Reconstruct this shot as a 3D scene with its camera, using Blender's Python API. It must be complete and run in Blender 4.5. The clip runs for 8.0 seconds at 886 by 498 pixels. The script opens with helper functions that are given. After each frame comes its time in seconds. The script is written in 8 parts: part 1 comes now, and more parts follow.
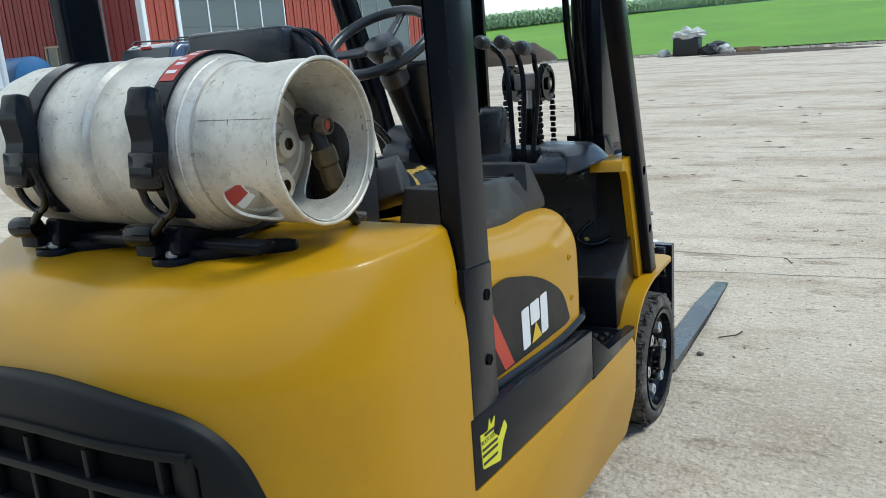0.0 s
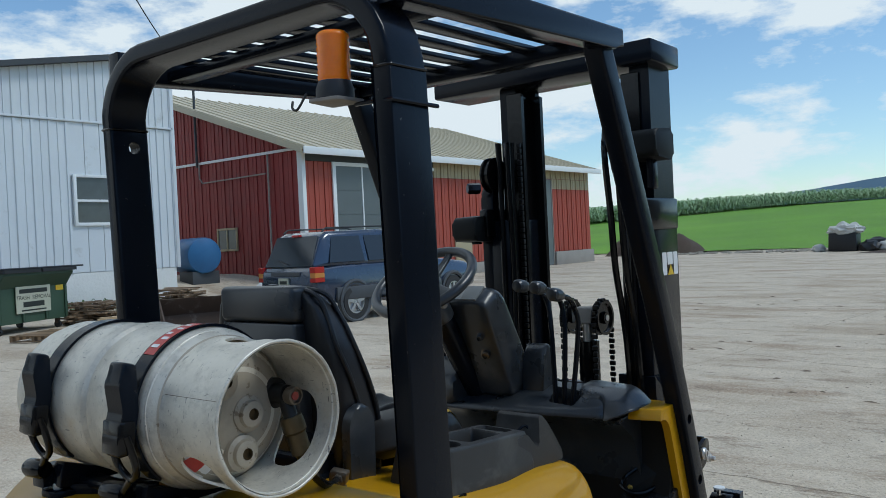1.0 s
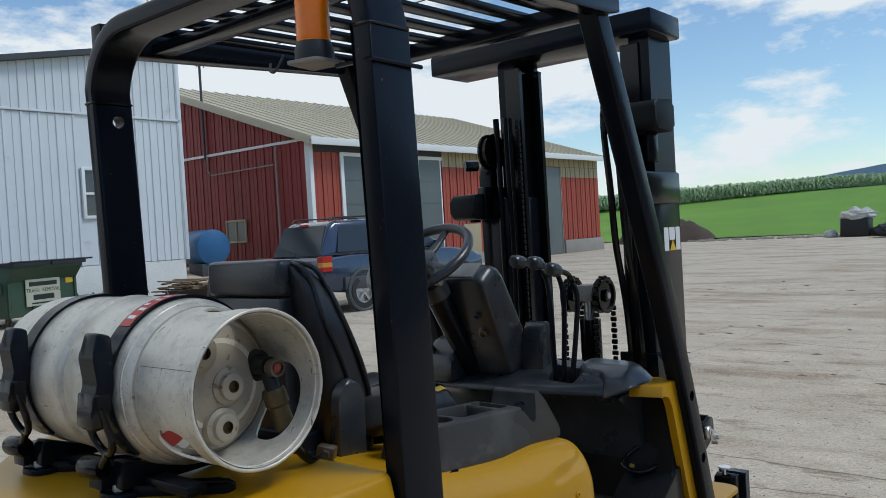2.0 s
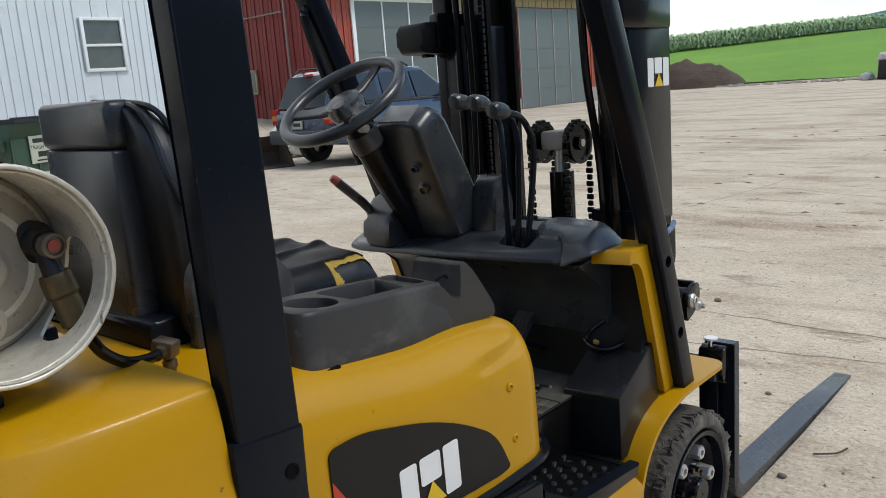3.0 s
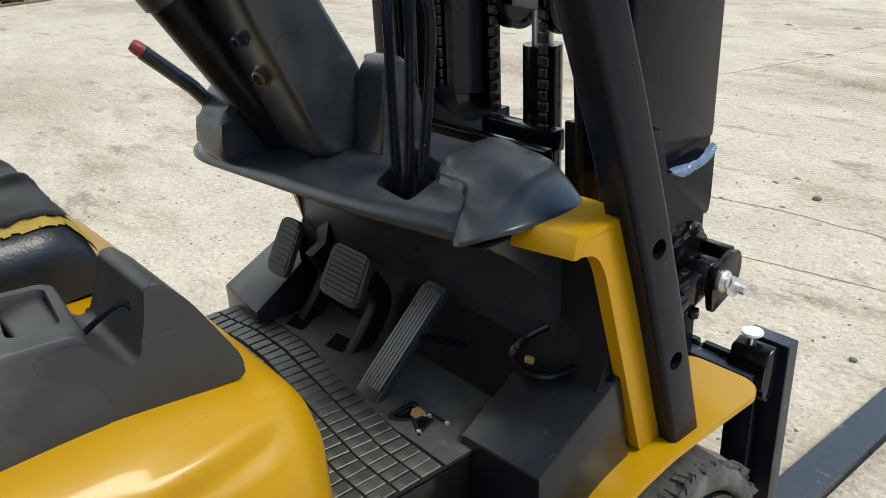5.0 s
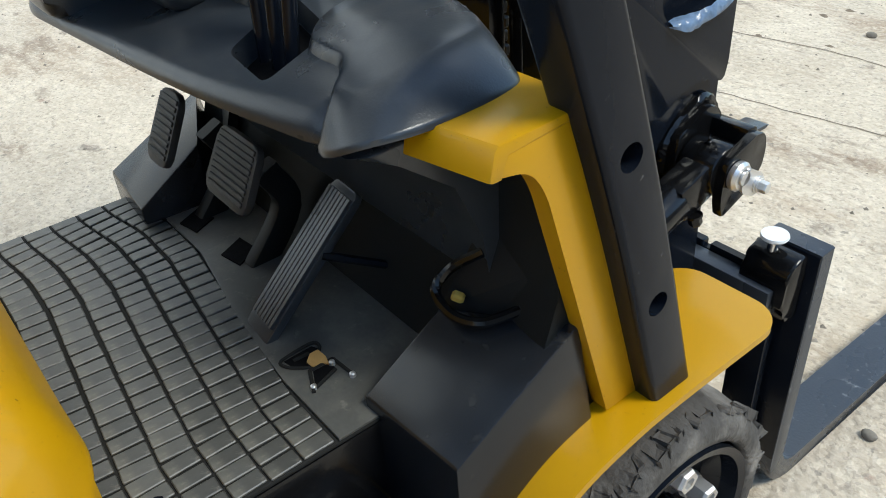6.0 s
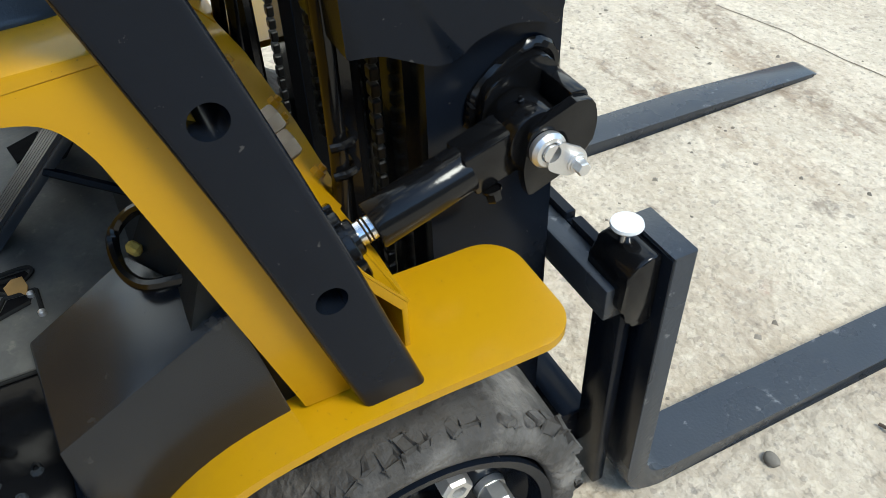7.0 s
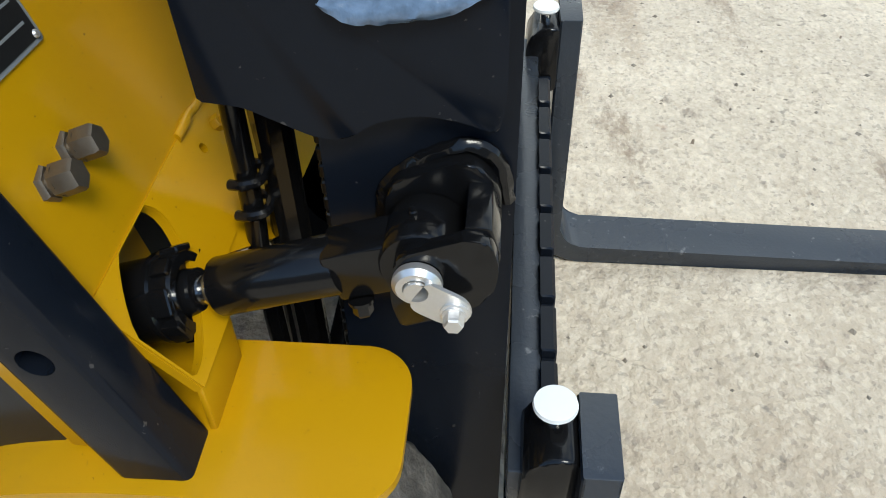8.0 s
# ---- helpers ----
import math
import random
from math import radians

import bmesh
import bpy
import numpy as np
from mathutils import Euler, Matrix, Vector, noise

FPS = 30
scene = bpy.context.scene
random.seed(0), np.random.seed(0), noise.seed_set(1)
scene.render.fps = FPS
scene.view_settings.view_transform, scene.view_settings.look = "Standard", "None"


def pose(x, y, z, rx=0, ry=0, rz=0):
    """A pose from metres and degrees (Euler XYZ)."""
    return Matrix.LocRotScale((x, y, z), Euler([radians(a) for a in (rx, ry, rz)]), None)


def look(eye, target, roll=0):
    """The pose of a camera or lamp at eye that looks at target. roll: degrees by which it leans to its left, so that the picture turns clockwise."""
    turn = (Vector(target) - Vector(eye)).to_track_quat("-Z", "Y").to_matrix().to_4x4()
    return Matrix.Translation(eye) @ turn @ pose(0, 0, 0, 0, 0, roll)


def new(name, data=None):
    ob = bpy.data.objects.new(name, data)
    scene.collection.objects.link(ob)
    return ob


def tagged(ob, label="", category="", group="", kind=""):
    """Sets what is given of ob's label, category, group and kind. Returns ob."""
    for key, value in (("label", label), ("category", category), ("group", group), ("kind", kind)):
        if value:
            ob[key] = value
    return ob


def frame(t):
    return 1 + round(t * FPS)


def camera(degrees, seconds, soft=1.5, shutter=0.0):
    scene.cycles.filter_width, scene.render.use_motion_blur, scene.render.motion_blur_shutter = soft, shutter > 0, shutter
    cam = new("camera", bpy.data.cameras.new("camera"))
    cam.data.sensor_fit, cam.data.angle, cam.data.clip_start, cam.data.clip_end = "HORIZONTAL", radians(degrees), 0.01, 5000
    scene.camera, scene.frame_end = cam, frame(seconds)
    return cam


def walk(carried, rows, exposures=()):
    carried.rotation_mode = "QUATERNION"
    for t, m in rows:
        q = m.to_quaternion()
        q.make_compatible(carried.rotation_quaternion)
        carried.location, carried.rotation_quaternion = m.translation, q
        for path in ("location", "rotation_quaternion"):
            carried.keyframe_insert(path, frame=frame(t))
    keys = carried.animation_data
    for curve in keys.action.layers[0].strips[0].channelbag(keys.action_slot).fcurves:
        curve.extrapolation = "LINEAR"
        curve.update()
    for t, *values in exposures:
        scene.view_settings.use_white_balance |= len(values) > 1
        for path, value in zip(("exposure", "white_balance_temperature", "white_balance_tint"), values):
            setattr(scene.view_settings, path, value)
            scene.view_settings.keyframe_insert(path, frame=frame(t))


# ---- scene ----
cam = camera(57.0, 8.0, soft=0.9)
PATH = [
    (0, (0.691, -0.206, 1.369), (-0.266, 1.483, 0.891), -4.2),
    (0.5, (0.952, -0.085, 1.515), (-0.195, 1.546, 1.361), -3.0),
    (1, (1.006, -0.043, 1.532), (-0.252, 1.512, 1.511), -2.7),
    (1.2, (1.008, -0.032, 1.514), (-0.262, 1.513, 1.523), -3.1),
    (2.3, (1.004, 0.111, 1.466), (-0.284, 1.637, 1.343), -3.7),
    (2.5, (0.982, 0.23, 1.445), (-0.302, 1.749, 1.233), -3.5),
    (3, (0.919, 0.521, 1.426), (-0.395, 1.975, 1.028), -4.3),
    (3.5, (0.93, 0.838, 1.406), (-0.483, 2.154, 0.886), -4.3),
    (4, (0.922, 1.105, 1.386), (-0.528, 2.303, 0.708), -3.7),
    (4.5, (0.735, 1.358, 1.391), (-0.663, 2.573, 0.636), -2.0),
    (4.7, (0.667, 1.43, 1.402), (-0.738, 2.63, 0.636), -2.5),
    (5.8, (0.429, 1.824, 1.352), (-0.99, 2.798, 0.335), -4.6),
    (6, (0.4, 1.895, 1.305), (-0.927, 2.857, 0.16), -4.6),
    (6.5, (0.395, 2.06, 1.228), (-0.83, 2.936, -0.089), -4.8),
    (7, (0.477, 2.361, 1.24), (-0.865, 2.997, -0.1), -2.3),
    (7.5, (0.445, 2.613, 1.216), (-0.979, 3.032, -0.125), 0.3),
    (8, (0.341, 2.841, 1.218), (-1.095, 2.702, -0.167), -1.4),
]
walk(cam, [(t, look(eye, target, roll)) for t, eye, target, roll in PATH],
     exposures=((0, 0.62, 6050, 1), (0.5, 0.28, 5950, 1), (1.0, -0.12, 5850, 2), (1.2, -0.12, 5850, 2), (2.3, -0.02, 6400, 8), (2.5, 0.08, 6600, 9),
                (3.0, 0.4, 6700, 7), (3.5, 0.74, 6700, 6), (4.0, 0.84, 6650, 4), (4.7, 0.86, 6650, 4), (6.0, 1.0, 6400, 2), (6.5, 1.08, 6350, 2), (7.0, 1.08, 6300, 1), (7.5, 1.05, 6300, 0), (8.0, 0.9, 6400, 2)))


# ---- daylight: bright, thinly clouded sky and a soft sun ----
SUN_EL, SUN_AZ = radians(55), radians(65)   # height, and compass turn from +y towards +x
sun_dir = Vector((math.sin(SUN_AZ) * math.cos(SUN_EL), math.cos(SUN_AZ) * math.cos(SUN_EL), math.sin(SUN_EL)))
sun = new("sun", bpy.data.lights.new("sun", "SUN"))
sun.data.energy, sun.data.angle, sun.data.color = 1.6, radians(20), (1.0, 0.95, 0.88)
sun.matrix_basis = look(sun_dir * 50, (0, 0, 0))

world = bpy.data.worlds.new("world")
scene.world = world
world.use_nodes = True
wn, wl = world.node_tree.nodes, world.node_tree.links
wn.clear()
w_out, w_bg = wn.new("ShaderNodeOutputWorld"), wn.new("ShaderNodeBackground")
w_sky = wn.new("ShaderNodeTexSky")
w_sky.sky_type, w_sky.sun_disc = "NISHITA", False
w_sky.sun_elevation, w_sky.sun_rotation = SUN_EL, SUN_AZ
w_sky.air_density, w_sky.dust_density, w_sky.ozone_density = 1.0, 0.25, 2.0
w_co, w_map = wn.new("ShaderNodeTexCoord"), wn.new("ShaderNodeMapping")
w_map.inputs["Scale"].default_value = (2.6, 2.6, 6.5)
w_map.inputs["Location"].default_value = (0.35, 0.1, 0.2)
w_n = wn.new("ShaderNodeTexNoise")
w_n.inputs["Scale"].default_value, w_n.inputs["Detail"].default_value, w_n.inputs["Roughness"].default_value = 1.9, 12, 0.6
w_r = wn.new("ShaderNodeValToRGB")
w_r.color_ramp.elements[0].position, w_r.color_ramp.elements[1].position = 0.5, 0.6
w_mix = wn.new("ShaderNodeMix")
w_mix.data_type = "RGBA"
w_mix.inputs[7].default_value = (6.4, 6.5, 6.6, 1)
wl.new(w_co.outputs["Generated"], w_map.inputs[0])
wl.new(w_map.outputs[0], w_n.inputs["Vector"])
w_sep, w_lean = wn.new("ShaderNodeSeparateXYZ"), wn.new("ShaderNodeMath")
w_lean.operation, w_lean.inputs[1].default_value = "MULTIPLY_ADD", -0.17
w_add = wn.new("ShaderNodeMath")
w_add.operation, w_add.inputs[1].default_value = "ADD", -0.02
wl.new(w_co.outputs["Generated"], w_sep.inputs[0])
wl.new(w_sep.outputs[0], w_lean.inputs[0])
wl.new(w_n.outputs["Fac"], w_lean.inputs[2])
wl.new(w_lean.outputs[0], w_add.inputs[0])
wl.new(w_add.outputs[0], w_r.inputs[0])
wl.new(w_r.outputs[0], w_mix.inputs[0])
w_tint = wn.new("ShaderNodeMix")
w_tint.data_type, w_tint.blend_type = "RGBA", "MULTIPLY"
w_tint.inputs[0].default_value = 1.0
w_tint.inputs[7].default_value = (1.0, 1.03, 1.03, 1)
wl.new(w_sky.outputs[0], w_tint.inputs[6])
wl.new(w_tint.outputs[2], w_mix.inputs[6])
wl.new(w_mix.outputs[2], w_bg.inputs["Color"])
w_bg.inputs["Strength"].default_value = 0.135
wl.new(w_bg.outputs[0], w_out.inputs[0])


# ---- mesh tools ----
def part(name, bm, material, parent=None, label="", smooth=35, matrix=None):
    """One mesh object from a bmesh, under a thing or a part."""
    me = bpy.data.meshes.new(name)
    bmesh.ops.recalc_face_normals(bm, faces=bm.faces[:])
    for f in bm.faces:
        f.smooth = True
    lim = radians(smooth)
    for e in bm.edges:
        e.smooth = len(e.link_faces) == 2 and e.calc_face_angle(9) < lim
    bm.to_mesh(me)
    bm.free()
    me.materials.append(material)
    return put(name, me, parent, label, matrix)


def put(name, me, parent=None, label="", matrix=None):
    ob = new(name, me)
    if matrix is not None:
        ob.matrix_basis = matrix
    if parent is not None:
        ob.parent = parent
        if parent.type == "EMPTY":
            ob.matrix_parent_inverse = parent.matrix_basis.inverted()
        elif parent.matrix_basis != Matrix.Identity(4):
            ob.matrix_parent_inverse = parent.matrix_basis.inverted()
    if label:
        ob["label"] = label
    return ob


def thing(name, at, label, category, group="", kind=""):
    ob = new(name)
    ob.empty_display_size = 0.1
    ob.matrix_basis = Matrix.Translation(at)
    return tagged(ob, label, category, group, kind)


def bevel(bm, edges, r, seg=2):
    if r > 0 and edges:
        bmesh.ops.bevel(bm, geom=list(edges), offset=r, offset_type="OFFSET", segments=seg, profile=0.5, affect="EDGES", clamp_overlap=True)


def box(bm, lo, hi, r=0.0, seg=2, m=None):
    made = bmesh.ops.create_cube(bm, size=1.0)
    vs = made["verts"]
    c = [(a + b) / 2 for a, b in zip(lo, hi)]
    d = [abs(b - a) for a, b in zip(lo, hi)]
    for v in vs:
        v.co = Vector((c[0] + v.co.x * d[0], c[1] + v.co.y * d[1], c[2] + v.co.z * d[2]))
        if m is not None:
            v.co = m @ v.co
    bevel(bm, {e for v in vs for e in v.link_edges}, r, seg)
    return bm


def at_axis(axis, p, a):
    if axis == "x":
        return Vector((a, p[0], p[1]))
    if axis == "y":
        return Vector((p[0], a, p[1]))
    return Vector((p[0], p[1], a))


def prism(bm, pts, axis, a, b, r=0.0, seg=2, m=None):
    """A polygon, drawn across the axis, that reaches along it from a to b."""
    lo = [bm.verts.new(at_axis(axis, p, a)) for p in pts]
    hi = [bm.verts.new(at_axis(axis, p, b)) for p in pts]
    n = len(pts)
    f0, f1 = bm.faces.new(lo), bm.faces.new(hi[::-1])
    for i in range(n):
        bm.faces.new((lo[i], hi[i], hi[(i + 1) % n], lo[(i + 1) % n]))
    if m is not None:
        for v in lo + hi:
            v.co = m @ v.co
    if r > 0:
        bevel(bm, set(f0.edges) | set(f1.edges), r, seg)
    return bm


def rounded(pts, r, n=5):
    """A polygon with its corners rounded; r is one radius, or one a corner."""
    out, k = [], len(pts)
    rs = r if isinstance(r, (list, tuple)) else [r] * k
    for i in range(k):
        p, a, b = Vector(pts[i]), Vector(pts[i - 1]), Vector(pts[(i + 1) % k])
        u, v = (a - p).normalized(), (b - p).normalized()
        q = min(rs[i], (a - p).length * 0.48, (b - p).length * 0.48)
        if q < 1e-5:
            out.append(tuple(p))
            continue
        s, e = p + u * q, p + v * q
        for j in range(n + 1):
            t = j / n
            out.append(tuple(s * (1 - t) ** 2 + p * (2 * t * (1 - t)) + e * t ** 2))
    return out


def loft(bm, rings, caps=True, closed=True):
    vs = [[bm.verts.new(p) for p in ring] for ring in rings]
    n = len(vs[0])
    for a, b in zip(vs, vs[1:]):
        for i in range(n if closed else n - 1):
            j = (i + 1) % n
            bm.faces.new((a[i], a[j], b[j], b[i]))
    if caps and closed:
        bm.faces.new(vs[0][::-1])
        bm.faces.new(vs[-1])
    return vs


def sweep(bm, path, section, up=(0, 0, 1), scales=None, caps=True, loop=False):
    """A closed section (side, up) carried along a path."""
    pts = [Vector(p) for p in path]
    rings, n = [], len(pts)
    for i, p in enumerate(pts):
        a = pts[i - 1] if i or loop else p
        b = pts[(i + 1) % n] if i < n - 1 or loop else p
        t = (b - a).normalized()
        side = t.cross(Vector(up))
        side = side.normalized() if side.length > 1e-4 else Vector((1, 0, 0))
        u = side.cross(t).normalized()
        s = scales[i] if scales else 1
        rings.append([p + side * (q[0] * s) + u * (q[1] * s) for q in section])
    if loop:
        rings.append(rings[0])
        vs = [[bm.verts.new(p) for p in r] for r in rings[:-1]]
        vs.append(vs[0])
        k = len(section)
        for a, b in zip(vs, vs[1:]):
            for i in range(k):
                bm.faces.new((a[i], a[(i + 1) % k], b[(i + 1) % k], b[i]))
        return bm
    loft(bm, rings, caps)
    return bm


def ring2(r, n=12, r2=None):
    return [(r * math.cos(2 * math.pi * i / n), (r2 or r) * math.sin(2 * math.pi * i / n)) for i in range(n)]


def tube(bm, path, r, n=10, up=(0.13, 0.21, 0.97), scales=None, loop=False):
    return sweep(bm, path, ring2(r, n), up, scales, True, loop)


def smooth_path(pts, n=6):
    """A Catmull-Rom curve through the points."""
    p = [Vector(q) for q in pts]
    p = [p[0] * 2 - p[1]] + p + [p[-1] * 2 - p[-2]]
    out = []
    for i in range(1, len(p) - 2):
        a, b, c, d = p[i - 1:i + 3]
        for j in range(n):
            t = j / n
            out.append(0.5 * ((2 * b) + (c - a) * t + (2 * a - 5 * b + 4 * c - d) * t * t + (3 * b - a - 3 * c + d) * t ** 3))
    out.append(p[-2])
    return out


def lathe(bm, prof, o, axis, n=32, start=0.0, turn=2 * math.pi):
    """A profile of (radius, way along the axis) turned about the axis through o."""
    ax = Vector(axis).normalized()
    u = ax.orthogonal().normalized() if abs(ax.x) < 0.99 else Vector((0, 1, 0))
    v = ax.cross(u)
    full = turn > 6.28
    k = n if full else n + 1
    rows = []
    for r, h in prof:
        c = Vector(o) + ax * h
        if r < 1e-6:
            rows.append([bm.verts.new(c)])
        else:
            rows.append([bm.verts.new(c + (u * math.cos(start + turn * i / n) + v * math.sin(start + turn * i / n)) * r) for i in range(k)])
    for a, b in zip(rows, rows[1:]):
        for i in range(n):
            j = (i + 1) % k if full else i + 1
            if len(a) == 1 and len(b) == 1:
                continue
            if len(a) == 1:
                bm.faces.new((a[0], b[j], b[i]))
            elif len(b) == 1:
                bm.faces.new((a[i], a[j], b[0]))
            else:
                bm.faces.new((a[i], a[j], b[j], b[i]))
    return bm


def holed(bm, outline, holes, axis, a, b, r=0.0, seg=2):
    """A slab across the axis with true holes through it."""
    loops = [outline] + holes
    ends = []
    for at in (a, b):
        rings = [[bm.verts.new(at_axis(axis, p, at)) for p in lp] for lp in loops]
        edges = [bm.edges.new((rg[i], rg[(i + 1) % len(rg)])) for rg in rings for i in range(len(rg))]
        bmesh.ops.triangle_fill(bm, use_beauty=True, use_dissolve=False, edges=edges)
        ends.append(rings)
    for lo, hi in zip(*ends):
        for i in range(len(lo)):
            j = (i + 1) % len(lo)
            bm.faces.new((lo[i], lo[j], hi[j], hi[i]))
    if r > 0:
        rim = [bm.edges.get((rg[i], rg[(i + 1) % len(rg)])) for rg in (ends[0][0], ends[1][0]) for i in range(len(rg))]
        bevel(bm, rim, r, seg)
    return bm


def circle(c, r, n=20):
    return [(c[0] + r * math.cos(2 * math.pi * i / n), c[1] + r * math.sin(2 * math.pi * i / n)) for i in range(n)]


def hexnut(bm, o, axis, r, h, bore=0.0):
    lathe(bm, [(0, 0), (r, 0), (r, h * 0.85), (r * 0.88, h), (bore or 0, h)] + ([(bore, h * 0.3), (0, h * 0.3)] if bore else []), o, axis, 6)
    return bm


def B():
    return bmesh.new()


def jitter(bm, amp, scale, seed=0.0):
    for v in bm.verts:
        n = noise.noise_vector(v.co * scale + Vector((seed, seed, seed)))
        v.co += n * amp


def words(text, size, m, material, parent, name="lettering", depth=0.001):
    """Raised lettering in the built-in font, as a mesh."""
    cu = bpy.data.curves.new(name, "FONT")
    cu.body, cu.size, cu.extrude, cu.align_x, cu.align_y = text, size, depth, "CENTER", "CENTER"
    tmp = bpy.data.objects.new(name, cu)
    scene.collection.objects.link(tmp)
    me = bpy.data.meshes.new_from_object(tmp)
    bpy.data.objects.remove(tmp)
    bpy.data.curves.remove(cu)
    me.materials.clear()
    me.materials.append(material)
    return put(name, me, parent, "", m)


# ---- materials ----
def surface(name, color, rough=0.5, metal=0.0, var=0.15, scale=6.0, bump=0.1, fine=90.0, stain=None, stain_at=0.6, stain_scale=3.0, stain_soft=0.12,
            coat=0.0, dist=0.004, rough_var=0.12, grain=None, random_tint=0.0, spec=0.5):
    """A node material: base colour with broad and fine variation, stains, and fine relief."""
    m = bpy.data.materials.new(name)
    m.use_nodes = True
    n, l = m.node_tree.nodes, m.node_tree.links
    b = n["Principled BSDF"]
    co, mp = n.new("ShaderNodeTexCoord"), n.new("ShaderNodeMapping")
    l.new(co.outputs["Object"], mp.inputs[0])
    if grain:
        mp.inputs["Scale"].default_value = grain
    n1, n2 = n.new("ShaderNodeTexNoise"), n.new("ShaderNodeTexNoise")
    n1.inputs["Scale"].default_value, n1.inputs["Detail"].default_value = scale, 6
    n2.inputs["Scale"].default_value, n2.inputs["Detail"].default_value = fine, 5
    for q in (n1, n2):
        l.new(mp.outputs[0], q.inputs["Vector"])
    dark = [c * (1 - var * 1.6) for c in color]
    lite = [min(1, c * (1 + var)) for c in color]
    mix = n.new("ShaderNodeMix")
    mix.data_type = "RGBA"
    mix.inputs[6].default_value, mix.inputs[7].default_value = (*dark, 1), (*lite, 1)
    add = n.new("ShaderNodeMath")
    add.operation = "MULTIPLY_ADD"
    add.inputs[1].default_value = 0.35
    l.new(n2.outputs["Fac"], add.inputs[0])
    mul = n.new("ShaderNodeMath")
    mul.operation = "MULTIPLY"
    mul.inputs[1].default_value = 0.65
    l.new(n1.outputs["Fac"], mul.inputs[0])
    l.new(mul.outputs[0], add.inputs[2])
    l.new(add.outputs[0], mix.inputs[0])
    last = mix.outputs[2]
    if random_tint:
        info, hs = n.new("ShaderNodeObjectInfo"), n.new("ShaderNodeHueSaturation")
        mr = n.new("ShaderNodeMapRange")
        mr.inputs[3].default_value, mr.inputs[4].default_value = 1 - random_tint, 1 + random_tint
        l.new(info.outputs["Random"], mr.inputs[0])
        l.new(mr.outputs[0], hs.inputs["Value"])
        l.new(last, hs.inputs["Color"])
        last = hs.outputs[0]
    if stain:
        n3, rp, m3 = n.new("ShaderNodeTexNoise"), n.new("ShaderNodeValToRGB"), n.new("ShaderNodeMix")
        n3.inputs["Scale"].default_value, n3.inputs["Detail"].default_value, n3.inputs["Roughness"].default_value = stain_scale, 8, 0.65
        l.new(mp.outputs[0], n3.inputs["Vector"])
        rp.color_ramp.elements[0].position, rp.color_ramp.elements[1].position = stain_at, stain_at + stain_soft
        l.new(n3.outputs["Fac"], rp.inputs[0])
        m3.data_type = "RGBA"
        l.new(rp.outputs[0], m3.inputs[0])
        l.new(last, m3.inputs[6])
        m3.inputs[7].default_value = (*stain, 1)
        last = m3.outputs[2]
    l.new(last, b.inputs["Base Color"])
    mr = n.new("ShaderNodeMapRange")
    mr.inputs[3].default_value, mr.inputs[4].default_value = max(0.02, rough - rough_var), min(1, rough + rough_var)
    l.new(n1.outputs["Fac"], mr.inputs[0])
    l.new(mr.outputs[0], b.inputs["Roughness"])
    b.inputs["Metallic"].default_value = metal
    b.inputs["Specular IOR Level"].default_value = spec
    b.inputs["Coat Weight"].default_value = coat
    b.inputs["Coat Roughness"].default_value = 0.08
    if bump:
        bp = n.new("ShaderNodeBump")
        bp.inputs["Strength"].default_value, bp.inputs["Distance"].default_value = bump, dist
        l.new(n2.outputs["Fac"], bp.inputs["Height"])
        l.new(bp.outputs[0], b.inputs["Normal"])
    return m


def add_layer(m, scale, lo, hi, color, amount=1.0, detail=6, stretch=(1, 1, 1), turn=0, rough=0.6):
    """Lays a broken film of another colour over a material's base colour."""
    n, l = m.node_tree.nodes, m.node_tree.links
    b = n["Principled BSDF"]
    src = b.inputs["Base Color"].links[0].from_socket
    co, mp, t, r, x = n.new("ShaderNodeTexCoord"), n.new("ShaderNodeMapping"), n.new("ShaderNodeTexNoise"), n.new("ShaderNodeMapRange"), n.new("ShaderNodeMix")
    mp.inputs["Scale"].default_value = stretch
    mp.inputs["Rotation"].default_value = (radians(turn), radians(turn * 0.6), radians(turn * 0.3))
    t.inputs["Scale"].default_value, t.inputs["Detail"].default_value, t.inputs["Roughness"].default_value = scale, detail, rough
    l.new(co.outputs["Object"], mp.inputs[0])
    l.new(mp.outputs[0], t.inputs["Vector"])
    l.new(t.outputs["Fac"], r.inputs[0])
    r.inputs[1].default_value, r.inputs[2].default_value, r.inputs[4].default_value = lo, hi, amount
    x.data_type = "RGBA"
    l.new(r.outputs[0], x.inputs[0])
    l.new(src, x.inputs[6])
    x.inputs[7].default_value = (*color, 1)
    l.new(x.outputs[2], b.inputs["Base Color"])
    return m


yellow = surface("yellow_paint", (0.5, 0.258, 0.001), 0.42, var=0.05, scale=4, bump=0.05, fine=11, coat=0.28, dist=0.01, rough_var=0.05, spec=0.3)
yellow.node_tree.nodes["Principled BSDF"].inputs["Coat Roughness"].default_value = 0.13
black_paint = surface("black_paint", (0.0065, 0.0088, 0.0138), 0.2, var=0.2, scale=7, bump=0.04, fine=60, rough_var=0.06, spec=0.16)
black_gloss = surface("glossy_black_paint", (0.006, 0.006, 0.0065), 0.16, var=0.2, scale=7, bump=0.08, fine=60, rough_var=0.08, spec=0.34)
plastic = surface("black_plastic", (0.033, 0.038, 0.044), 0.3, spec=0.6, var=0.25, scale=9, bump=0.18, fine=420, dist=0.001, stain=(0.07, 0.072, 0.074), stain_at=0.54, stain_scale=7, stain_soft=0.2)
